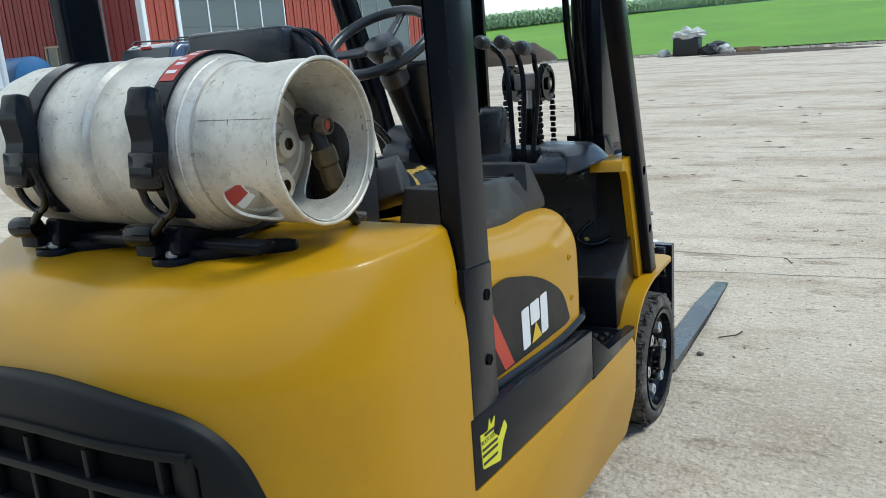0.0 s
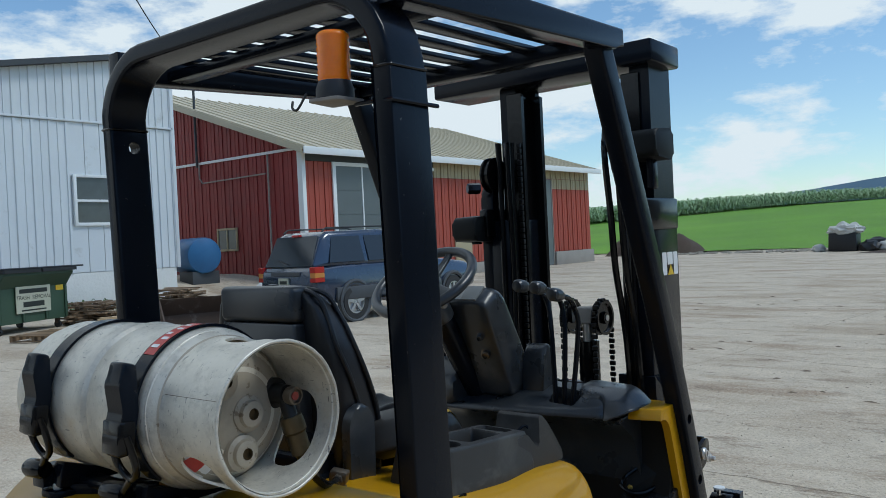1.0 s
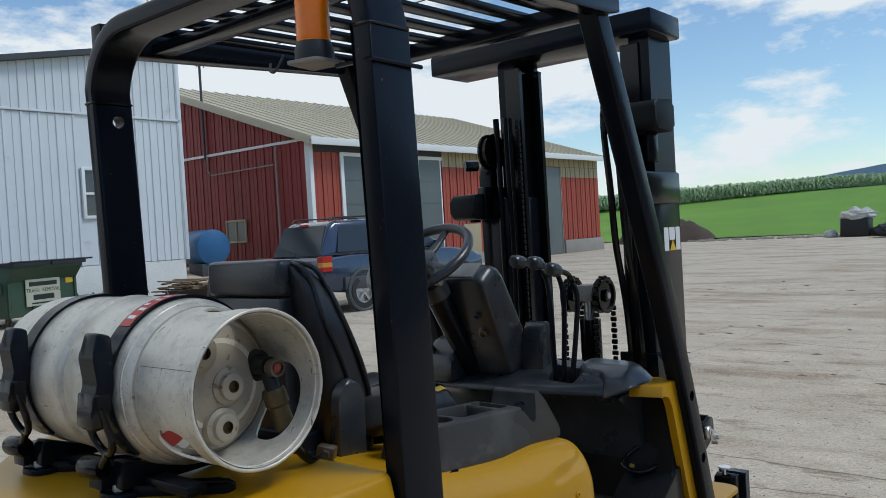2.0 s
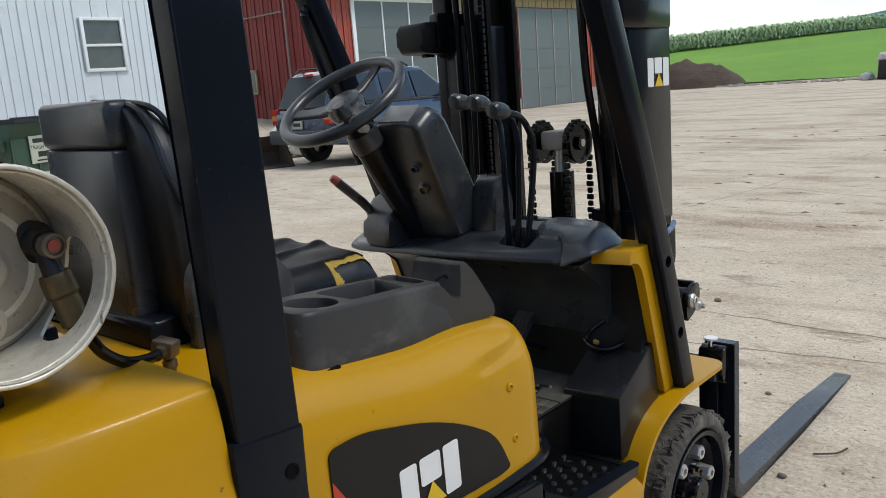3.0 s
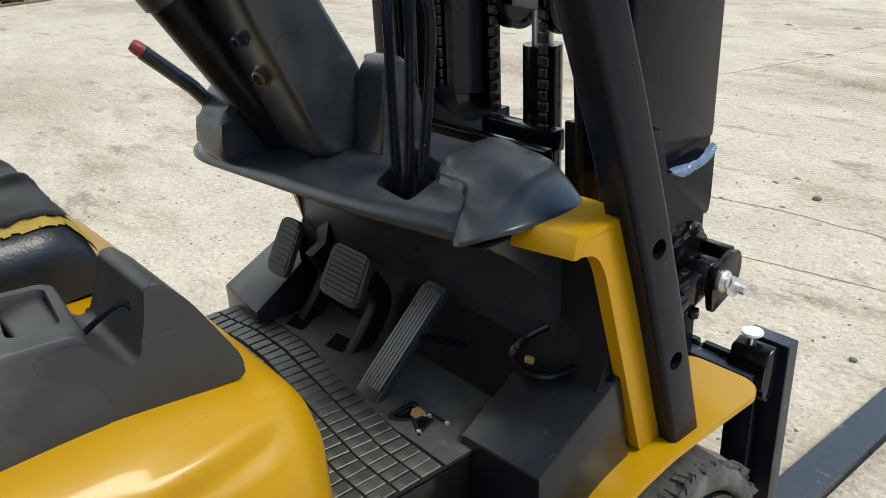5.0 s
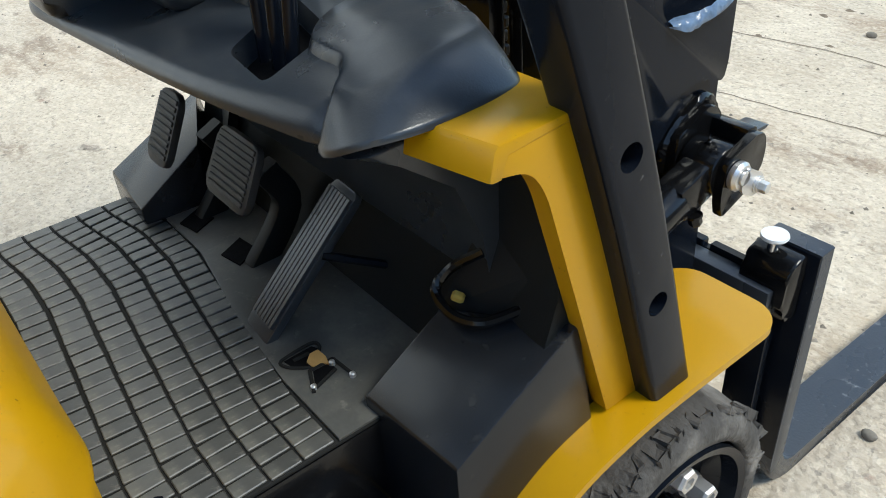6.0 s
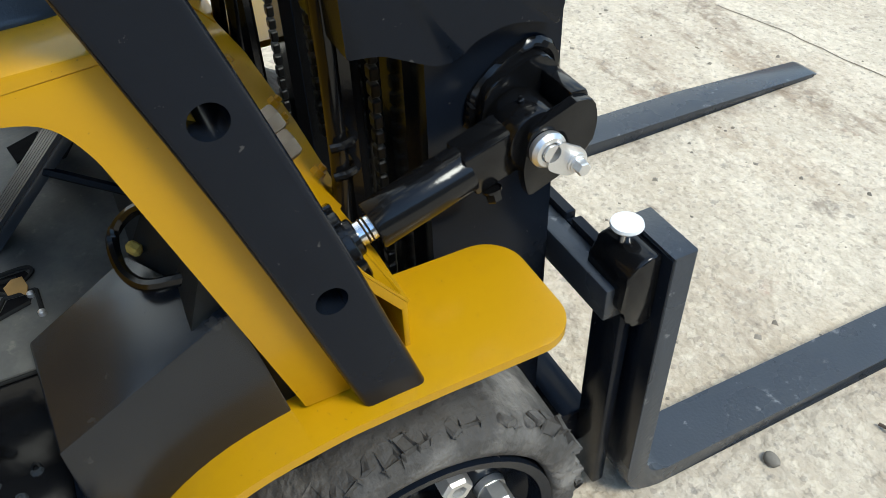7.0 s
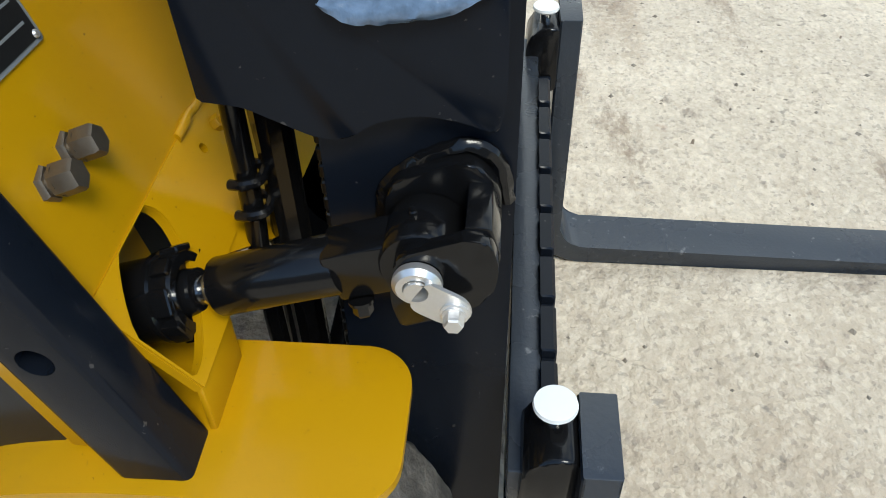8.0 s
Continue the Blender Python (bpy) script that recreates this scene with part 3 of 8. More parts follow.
wnd = part("window", box(B(), (WX - 0.02, 11.08, 2.46), (WX + 0.0, 12.18, 3.76)), glass_dim, white_house, "double-hung window with white frame")
for a, b, c, d in ((11.03, 11.12, 2.4, 3.82), (12.14, 12.23, 2.4, 3.82)):
    part("frame", box(B(), (WX - 0.03, a, c), (WX + 0.07, b, d), 0.008), white_paint, wnd)
for c, d in ((2.4, 2.49), (3.06, 3.13), (3.74, 3.82)):
    part("frame", box(B(), (WX - 0.03, 11.12, c), (WX + 0.065, 12.14, d), 0.008), white_paint, wnd)

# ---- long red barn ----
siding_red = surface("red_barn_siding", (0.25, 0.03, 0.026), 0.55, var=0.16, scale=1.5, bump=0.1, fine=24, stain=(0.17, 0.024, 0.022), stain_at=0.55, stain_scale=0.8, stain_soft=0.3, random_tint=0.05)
siding_red_pale = surface("paler_red_siding", (0.36, 0.065, 0.038), 0.55, var=0.14, scale=1.5, bump=0.1, fine=24, random_tint=0.06)
roof_tan = surface("tan_metal_roof", (0.56, 0.49, 0.35), 0.55, var=0.12, scale=0.6, bump=0.1, fine=12)
beige = surface("beige_panel", (0.4, 0.33, 0.2), 0.6, var=0.14, scale=2, bump=0.1)
door_grey = surface("grey_translucent_door", (0.125, 0.14, 0.14), 0.35, var=0.16, scale=1.1, bump=0.05, random_tint=0.08)
concrete = surface("rough_concrete", (0.33, 0.3, 0.26), 0.9, var=0.2, scale=2, bump=0.5, fine=20, dist=0.01)
RX, RY0, RY1 = -21.0, 19.4, 40.2
barn = thing("red_barn", (RX, 30, 0), "long red metal-sided barn with a tan roof", "barn")
bm = B()
prism(bm, [(RX - 0.05, -0.3), (RX - 0.05, 4.95), (RX - 10, 8.3), (RX - 20, 4.95), (RX - 20, -0.3)], "y", RY0 + 0.06, RY1)
part("wall", bm, siding_red, barn)
# ribbed gable end
x = RX - 0.02
while x > RX - 13.5:
    x0 = x - 0.5
    bm = B()
    rib = [(x0 + 0.005, 0.06), (x - 0.005, 0.06), (x - 0.005, 0.0), (x - 0.045, 0.0), (x - 0.06, 0.03), (x - 0.22, 0.03), (x - 0.23, 0.015), (x - 0.27, 0.015), (x - 0.28, 0.03), (x0 + 0.005, 0.03)]
    loft(bm, [[(q[0], RY0 + q[1], -0.1) for q in rib], [(q[0], RY0 + q[1], 4.95 + 0.335 * (RX - q[0])) for q in rib]])
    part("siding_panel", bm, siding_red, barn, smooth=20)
    x = x0


def front_panel(y0, y1, z0, z1, mat, name="siding_panel"):
    bm = B()
    w = y1 - y0
    rib = [(0.004, -0.05), (w - 0.004, -0.05), (w - 0.004, -0.02), (w * 0.56, -0.02), (w * 0.54, -0.006), (w * 0.46, -0.006), (w * 0.44, -0.02), (0.06, -0.02), (0.048, 0.02), (0.004, 0.02)]
    prism(bm, [(RX + q[1], y0 + q[0]) for q in rib], "z", z0, z1)
    part(name, bm, mat, barn, smooth=20)


def front_run(y0, y1, z0, z1, mat, w=0.5):
    k = max(1, round((y1 - y0) / w))
    for i in range(k):
        front_panel(y0 + (y1 - y0) * i / k, y0 + (y1 - y0) * (i + 1) / k, z0, z1, mat)


# the front panels take the paler red, the gable end the deeper one
front_run(19.5, 20.95, 0.0, 4.6, siding_red_pale)
front_run(26.75, 30.7, 0.5, 4.2, siding_red_pale)
front_run(36.3, 40.2, 0.7, 3.9, siding_red_pale)
front_run(26.75, 30.7, 4.22, 4.92, beige)
front_run(30.7, 40.2, 4.45, 4.92, beige)
front_run(36.3, 40.2, 3.92, 4.43, beige)
bm = B()
box(bm, (RX - 0.04, 19.5, 4.62), (RX + 0.01, 26.75, 4.94))
part("header_board", bm, roof_dark, barn)
bm = B()
box(bm, (RX - 0.05, 36.3, -0.1), (RX + 0.12, 40.3, 0.68), 0.02)
part("foundation", bm, concrete, barn)
part("foundation", box(B(), (RX - 0.05, 26.75, -0.1), (RX + 0.06, 30.7, 0.48), 0.02), concrete, barn)
for name, y0, y1, top, cols in (("door", 21.0, 26.6, 4.5, 4), ("door", 30.8, 36.2, 4.4, 4)):
    first = y0 < 25
    door = part(name, box(B(), (RX - 0.03, y0, 0.02), (RX + 0.02, y1, top)), door_grey, barn, "large grey panelled sliding door")
    for i in range(cols + 1):
        y = y0 + (y1 - y0) * i / cols
        part("stile", box(B(), (RX - 0.02, y - 0.03, 0.02), (RX + 0.05, y + 0.03, top), 0.006), white_paint if first else concrete, door)
    for i in range(1, 5):
        z = top * i / 5
        part("rail", box(B(), (RX + 0.02, y0 + 0.03, z - 0.015), (RX + 0.035, y1 - 0.03, z + 0.015)), door_grey, door)
    if first:
        part("frame", box(B(), (RX, y0 - 0.15, 0), (RX + 0.07, y0 - 0.03, 4.62), 0.006), white_paint, door)
        part("frame", box(B(), (RX, y0 - 0.03, 4.48), (RX + 0.07, y1 + 0.1, 4.62), 0.006), white_paint, door)
part("corner_trim", box(B(), (RX - 0.2, RY0 - 0.03, 0), (RX + 0.06, RY0 + 0.14, 4.95), 0.01), white_paint, barn)
part("small_door", box(B(), (RX, 28.0, 0.0), (RX + 0.05, 29.2, 1.75), 0.01), beige, barn, "weathered plywood hatch")
part("lintel", box(B(), (RX, 19.6, 1.85), (RX + 0.06, 20.9, 2.05), 0.01), beige, barn)
# roof with overhang, ribs and a pale fascia
bm = B()
for sx in (1, -1):
    eave_x, eave_z = (RX + 0.55, 4.93) if sx > 0 else (RX - 20.55, 4.93)
    prism(bm, [(eave_x, eave_z), (RX - 10, 8.42), (RX - 10, 8.52), (eave_x, eave_z + 0.1)], "y", RY0 - 0.35, RY1 + 0.4)
part("roof", bm, roof_tan, barn, "faded tan ribbed metal roof")
slope = math.atan2(8.47 - 4.98, 10.55)
bm = B()
y = RY0 - 0.3
while y < RY1 + 0.4:
    prism(bm, [(RX + 0.55, 5.03), (RX - 10, 8.52), (RX - 10, 8.56), (RX + 0.55, 5.07)], "y", y, y + 0.05)
    y += 0.6
part("roof_ribs", bm, roof_tan, barn)
part("fascia", box(B(), (RX + 0.54, RY0 - 0.36, 4.78), (RX + 0.6, RY1 + 0.4, 5.04), 0.008), white_paint, barn, "pale fascia board")
bm = B()
prism(bm, [(RX + 0.5, 4.8), (RX + 0.5, 4.98), (RX - 10, 8.47), (RX - 10, 8.29)], "y", RY0 - 0.4, RY0 - 0.36)
part("barge_board", bm, roof_tan, barn)
part("trim_band", box(B(), (RX - 8.8, RY0 - 0.05, 5.0), (RX - 0.15, RY0 - 0.005, 5.1), 0.005), white_paint, barn)
bm = B()
tube(bm, [(RX - 6.0, RY0 - 0.08, 5.0), (RX - 6.0, RY0 - 0.08, 4.45), (RX - 5.8, RY0 - 0.08, 4.25), (RX - 1.9, RY0 - 0.08, 4.3)], 0.03, 6)
tube(bm, [(RX - 1.75, RY0 - 0.08, 5.0), (RX - 1.75, RY0 - 0.08, 0.7)], 0.035, 6)
part("conduit", bm, concrete, barn)
bm = B()
tube(bm, [(RX - 6.1, RY0 - 0.1, 4.9), (RX - 6.1, RY0 - 0.1, 8.7)], 0.05, 8)
tube(bm, smooth_path([(RX - 6.1, RY0 - 0.1, 8.6), (RX - 5.7, RY0 - 0.3, 8.75), (RX - 5.5, RY0 - 0.3, 8.45)], 5), 0.02, 6)
part("service_mast", bm, roof_dark, barn, "thin dark electric service mast")
gw = part("window", box(B(), (RX - 5.0, RY0 - 0.03, 1.55), (RX - 3.85, RY0 + 0.0, 2.35)), glass_dim, barn)
for a, b, c, d in ((RX - 5.06, RY0, 1.5, 1.58), (RX - 5.06, RY0, 2.32, 2.4)):
    part("frame", box(B(), (a, RY0 - 0.07, c), (RX - 3.79, RY0 - 0.01, d), 0.006), beige, gw)
for a in (RX - 5.06, RX - 4.46, RX - 3.86):
    part("frame", box(B(), (a, RY0 - 0.07, 1.58), (a + 0.07, RY0 - 0.01, 2.32), 0.006), beige, gw)
# overhead wires
for name, p, q in (("overhead_wire", (-27.1, 19.2, 8.6), (-20.9, 13.0, 9.4)), ("overhead_wire", (-27.1, 19.3, 8.65), (8.0, 19.0, 8.9))):
    bm = B()
    a, b = Vector(p), Vector(q)
    tube(bm, [a.lerp(b, i / 12) + Vector((0, 0, -0.8 * (i / 12) * (1 - i / 12))) for i in range(13)], 0.02, 5)
    tagged(part(name, bm, roof_dark), "thin black overhead electric wire", "wire")

# blue tank between the buildings
tank_blue = surface("blue_tank_paint", (0.03, 0.13, 0.3), 0.4, var=0.2, scale=3, bump=0.1)
tank = thing("storage_tank", (-23.2, 16.8, 0.5), "round blue steel storage tank lying on dark blocks", "tank")
part("tank_body", lathe(B(), [(0, -0.12), (0.35, -0.09), (0.6, 0), (0.63, 0.06), (0.63, 1.7), (0.6, 1.76), (0, 1.86)], (-23.2, 16.75, 1.4), (-1, 0.2, 0), 28), tank_blue, tank)
part("support_block", box(B(), (-24.1, 16.3, 0.2), (-23.3, 17.4, 0.85), 0.02), roof_dark, tank)

# ---- plain unseen walls added behind the yard to darken reflections in the truck's paint ----
closing = surface("unseen_wall_siding", (0.13, 0.14, 0.155), 0.7, var=0.2, scale=1.5, bump=0.2, fine=12)
for nm, lo, hi in (("added_wall_east", (10.0, -14.0, 0), (10.25, 24.0, 4.6)), ("added_wall_south", (-13.0, -14.25, 0), (10.0, -14.0, 4.6))):
    bm = B()
    box(bm, lo, hi, 0.02)
    east = nm == "added_wall_east"
    a0, a1 = (lo[1], hi[1]) if east else (lo[0], hi[0])
    for i in range(int((a1 - a0) / 0.5)):
        c = a0 + 0.25 + 0.5 * i
        if east:
            box(bm, (9.97, c - 0.03, 0.1), (10.0, c + 0.03, 4.5))
        else:
            box(bm, (c - 0.03, -14.0, 0.1), (c + 0.03, -13.97, 4.5))
    tagged(part(nm, bm, closing), "plain grey metal-sided wall added unseen to darken reflections", "wall", kind="structure")

# ---- heaps at the far edge of the yard ----
soil = surface("brown_soil", (0.085, 0.058, 0.04), 0.95, var=0.35, scale=2.0, bump=0.9, fine=9, dist=0.08)
bm = B()
n_u, n_v = 44, 22
rows = []
for j in range(n_v + 1):
    y = 46.6 + 4.6 * j / n_v
    row = []
    for i in range(n_u + 1):
        x = -24.6 + 8.2 * i / n_u
        u, v = (x + 21.6) / (3.6 if x > -21.6 else 2.8), (y - 48.9) / 2.3
        h = 1.75 * max(0, 1 - (u * u + v * v)) ** 0.75
        h *= 0.85 + 0.3 * noise.noise(Vector((x * 0.9, y * 0.9, 0)))
        h += 0.12 * noise.noise(Vector((x * 3, y * 3, 5))) * (h > 0.05)
        row.append(bm.verts.new((x, y, ground_z(x, y) + h - 0.04)))
    rows.append(row)
for a, b in zip(rows, rows[1:]):
    for i in range(n_u):
        bm.faces.new((a[i], a[i + 1], b[i + 1], b[i]))
tagged(part("soil_heap", bm, soil, smooth=50), "rough heap of dark brown soil beside the field", "soil heap", kind="stuff")
rubble_mat = surface("pale_rubble", (0.34, 0.31, 0.25), 0.9, var=0.35, scale=3, bump=0.5, fine=20, dist=0.02)
verts, faces = [], []
rng = random.Random(11)


def lump(x, y, z, s):
    k = len(verts)
    q = [(rng.uniform(0.5, 1) * s * a, rng.uniform(0.5, 1) * s * b, rng.uniform(0.3, 0.8) * s * c) for a, b, c in ((1, 0, 0), (0, 1, 0), (-1, 0, 0), (0, -1, 0), (0, 0, 1), (0, 0, -1))]
    verts.extend((x + a, y + b, z + c) for a, b, c in q)
    faces.extend((k + a, k + b, k + c) for a, b, c in ((0, 1, 4), (1, 2, 4), (2, 3, 4), (3, 0, 4), (1, 0, 5), (2, 1, 5), (3, 2, 5), (0, 3, 5)))


for i in range(900):
    x = rng.uniform(-19, 14)
    lump(x, 47.6 + rng.gauss(0, 0.5), 0.03, rng.uniform(0.06, 0.22))
me = bpy.data.meshes.new("rubble_edge")
me.from_pydata(verts, [], faces)
me.materials.append(rubble_mat)
tagged(put("rubble_edge", me), "low line of pale rubble along the field edge", "rubble", kind="stuff")

junk_black = surface("black_tarp", (0.012, 0.012, 0.013), 0.5, var=0.3, bump=0.3, fine=8, dist=0.03)
junk_white = surface("crumpled_white_plastic", (0.55, 0.54, 0.5), 0.5, var=0.15, scale=3, bump=0.5, fine=8, dist=0.03)
crate = thing("junk_bin", (-9.4, 46.0, 0), "black bin piled with crumpled white plastic sheeting", "bin")
bm = B()
box(bm, (-10.1, 45.5, 0), (-8.75, 46.5, 0.95), 0.06)
jitter(bm, 0.05, 2.0)
part("bin", bm, junk_black, crate)
bm = B()
bmesh.ops.create_icosphere(bm, subdivisions=4, radius=1.0)
for v in bm.verts:
    n0 = noise.noise(v.co * 2.2) * 0.25 + noise.noise(v.co * 6) * 0.12
    v.co = Vector((-9.35 + v.co.x * 0.85 * (1 + n0), 46.0 + v.co.y * 0.6 * (1 + n0), 1.08 + v.co.z * 0.36 * (1 + 2 * n0)))
part("plastic_sheet", bm, junk_white, crate)
for k, (x, y, s, mt) in enumerate(((-8.2, 45.7, 0.42, junk_black), (-7.5, 46.1, 0.38, junk_white), (-7.9, 46.4, 0.5, junk_black), (-10.7, 45.9, 0.3, junk_white))):
    bm = B()
    bmesh.ops.create_icosphere(bm, subdivisions=3, radius=1.0)
    for v in bm.verts:
        n0 = noise.noise(v.co * 2 + Vector((k, 0, 0))) * 0.35
        v.co = Vector((x + v.co.x * s * 1.2 * (1 + n0), y + v.co.y * s * (1 + n0), max(0.0, s * 0.5 + v.co.z * s * 0.8 * (1 + n0))))
    tagged(part("junk_bag", bm, mt), "crumpled rubbish bag lying beside the heap", "bag", group="rubbish heap")

wood_old = surface("weathered_pallet_wood", (0.3, 0.2, 0.11), 0.85, var=0.25, scale=6, bump=0.5, fine=40, dist=0.004, random_tint=0.3)
wood_new = surface("pale_lumber", (0.46, 0.32, 0.17), 0.8, var=0.2, scale=6, bump=0.4, fine=40, dist=0.004, random_tint=0.2)


def board_pieces(holder, specs, mat):
    for lo, hi, m in specs:
        bm = B()
        box(bm, lo, hi, 0.004, 1, m)
        part("board", bm, mat, holder)


def pallet(at, turn, tilt=0.0, label="weathered wooden pallet lying on the yard", w=1.2, d=1.0, mat=None):
    p = thing("pallet", at, label, "pallet", group="pallets")
    base = pose(*at, tilt, 0, turn)
    specs = []
    for i in range(7):
        x = -w / 2 + (w - 0.09) * i / 6
        specs.append(((x, -d / 2, 0.1), (x + 0.09, d / 2, 0.12), base))
    for y in (-d / 2, -0.04, d / 2 - 0.08):
        specs.append(((-w / 2, y, 0.015), (w / 2, y + 0.06, 0.1), base))
    for x in (-w / 2, -0.05, w / 2 - 0.1):
        specs.append(((x, -d / 2, 0.0), (x + 0.1, d / 2, 0.015), base))
    board_pieces(p, specs, mat or wood_old)
    return p


pallet((-6.4, 46.6, 0.02), 10, label="wooden pallet with loose boards at the field edge")
pallet((-6.5, 46.7, 0.15), 24, label="wooden pallet with loose boards at the field edge")
bm = B()
rows = []
for j in range(13):
    row = []
    for i in range(31):
        x, y = -8.6 + 9.0 * i / 30, 41.5 + 3.0 * j / 12
        h = 0.22 * max(0, 1 - ((x + 4.1) / 4.6) ** 2 - ((y - 43) / 1.5) ** 2) * (0.7 + 0.6 * noise.noise(Vector((x * 1.2, y * 1.5, 2)))) - 0.03
        row.append(bm.verts.new((x, y, h)))
    rows.append(row)
for a, b in zip(rows, rows[1:]):
    for i in range(30):
        bm.faces.new((a[i], a[i + 1], b[i + 1], b[i]))
tagged(part("mud_patch", bm, soil, smooth=60), "low spread of dark mud on the yard", "mud", kind="stuff")


# ---- things in front of the white building ----
dumpster_green = surface("green_dumpster_paint", (0.045, 0.085, 0.05), 0.5, var=0.2, scale=2, bump=0.2, fine=30, stain=(0.025, 0.04, 0.03), stain_at=0.6, stain_scale=2.5)
lid_black = surface("black_plastic_lid", (0.02, 0.02, 0.021), 0.55, var=0.2, bump=0.1)
sign_cream = surface("cream_sign", (0.5, 0.5, 0.38), 0.6, var=0.1, scale=8, bump=0.0)
ink = surface("sign_ink", (0.02, 0.025, 0.02), 0.6, bump=0.0)
rust = surface("rusty_steel", (0.11, 0.075, 0.055), 0.8, 0.2, var=0.35, scale=4, bump=0.4, fine=40, stain=(0.2, 0.17, 0.14), stain_at=0.58, stain_scale=4)
rng = random.Random(21)

DP = pose(-16.75, 7.95, 0, 0, 0, 114)        # the bin's own x runs along its front, y to its back
dump = thing("dumpster", (-16.75, 7.95, 0), "green steel rubbish dumpster with black plastic lids", "dumpster")
bm = B()
sec = [(-0.0, 0.22), (0.0, 0.95), (-0.22, 1.22), (-0.22, 1.28), (1.3, 1.28), (1.3, 0.22)]
prism(bm, [(p[0], p[1]) for p in sec], "x", -1.0, 1.0, 0.015, m=DP @ pose(0, 0, 0))
body = part("bin_body", bm, dumpster_green, dump)
for x in (-0.98, -0.33, 0.33, 0.93):
    part("rib", box(B(), (x, -0.03, 0.25), (x + 0.06, 0.0, 0.94), 0.004, 1, DP), dumpster_green, body)
for sx in (-1, 1):
    part("lift_pocket", box(B(), (sx * 1.0, 0.1, 0.72), (sx * 1.09, 1.15, 0.92), 0.01, 1, DP), dumpster_green, body)
    part("lid", box(B(), (min(sx * 0.02, sx * 1.04), -0.27, 1.285), (max(sx * 0.02, sx * 1.04), 1.34, 1.33), 0.015, 1, DP), lid_black, dump)
part("lid_bar", tube(B(), [DP @ Vector((-1.05, -0.2, 1.36)), DP @ Vector((1.35, -0.2, 1.36))], 0.02, 8), lid_black, dump)
for x in (-0.85, 0.85):
    for y in (0.12, 1.15):
        bm = B()
        o = DP @ Vector((x - 0.03, y, 0.08))
        lathe(bm, [(0, 0), (0.08, 0), (0.08, 0.05), (0, 0.05)], o, DP.to_3x3() @ Vector((1, 0, 0)), 18)
        wheel = part("caster", bm, lid_black, dump)
        part("caster_fork", box(B(), (x - 0.04, y - 0.03, 0.1), (x + 0.035, y + 0.05, 0.225), 0.004, 1, DP), rust, wheel)
sign = part("sign", box(B(), (-0.52, -0.046, 0.42), (0.46, -0.031, 0.98), 0.002, 1, DP), sign_cream, dump, "cream sign with dark lettering")
words("TRASH", 0.12, DP @ pose(-0.33, -0.048, 0.74, 90), ink, sign)
words("REMOVAL", 0.12, DP @ pose(0.2, -0.048, 0.74, 90), ink, sign)
for z, w, h in ((0.88, 0.8, 0.09), (0.6, 0.6, 0.11), (0.475, 0.7, 0.03)):
    part("bar", box(B(), (-0.03 - w / 2, -0.05, z - h / 2), (-0.03 + w / 2, -0.0465, z + h / 2), 0, 1, DP), ink, sign)
part("notice", box(B(), (0.68, -0.012, 0.84), (0.9, -0.002, 0.95), 0.002, 1, DP), logo_yellow, dump, "small yellow notice")

# pallets and broken boards
pallet((-14.6, 7.35, 0.02), -62, label="grey wooden pallet lying before the dumpster")
pallet((-15.4, 5.2, 0.02), 15, label="grey wooden pallet lying beside the dumpster")
wood_brown = surface("weathered_brown_boards", (0.23, 0.15, 0.085), 0.85, var=0.35, scale=5, bump=0.4, fine=50, grain=(1, 6, 1), random_tint=0.35, stain=(0.36, 0.29, 0.2), stain_at=0.55, stain_scale=7)
for px, py, turn, layers in ((-17.3, 9.55, 22, 10), (-17.0, 11.6, 30, 13)):
    pile = thing("wood_pile", (px, py, 0), "pile of broken brown pallet boards against the wall", "wood pile", group="wood piles")
    for j in range(layers):
        across = j % 2
        for i in range(4):
            m = pose(px, py, 0.02 + 0.048 * j + rng.uniform(0, 0.01), rng.uniform(-3, 3), rng.uniform(-3, 3), turn + 90 * across + rng.uniform(-14, 14))
            ln, off = rng.uniform(0.5, 0.75) * (1 - 0.03 * j), -0.5 + 0.32 * i + rng.uniform(-0.08, 0.08)
            board_pieces(pile, [((-ln + rng.uniform(-0.2, 0.2), off - 0.055, 0), (ln, off + 0.055, 0.03), m)], wood_brown)
for k, (a, b, h) in enumerate((((-14.2, 8.0), (-13.6, 9.6), 0.3), ((-14.5, 8.2), (-13.9, 9.8), 0.3))):
    beam = thing("lumber_beam", (a[0], a[1], 0), "pale rough lumber beam lying on the yard", "lumber", group="lumber stack")
    d = Vector((b[0] - a[0], b[1] - a[1], 0))
    m = Matrix.Translation((a[0], a[1], 0)) @ pose(0, 0, 0, 0, 0, math.degrees(math.atan2(d.y, d.x)))
    board_pieces(beam, [((0, -0.06, 0.14), (d.length, 0.06, h + 0.02), m), ((0.1, -0.05, 0.0), (d.length - 0.05, 0.07, 0.138), m)], wood_new)
# loader bucket
bucket = thing("loader_bucket", (-13.0, 9.9, 0), "rusty steel loader bucket resting on the yard", "bucket")
BK = pose(-13.0, 9.9, 0, 0, 0, 72)
bm = B()
out = [(-0.45, 0.0), (0.42, 0.0), (0.45, 0.3), (0.2, 0.62), (0.15, 0.62), (0.4, 0.28), (0.37, 0.04), (-0.45, 0.03)]
prism(bm, out, "x", -1.1, 1.1, 0, m=BK)
shell = part("shell", bm, rust, bucket)
for x in (-1.13, 1.1):
    bm = B()
    prism(bm, [(-0.45, 0.0), (0.45, 0.0), (0.45, 0.3), (0.18, 0.64), (0.05, 0.6)], "x", x, x + 0.03, 0, m=BK)
    part("side_plate", bm, rust, bucket)
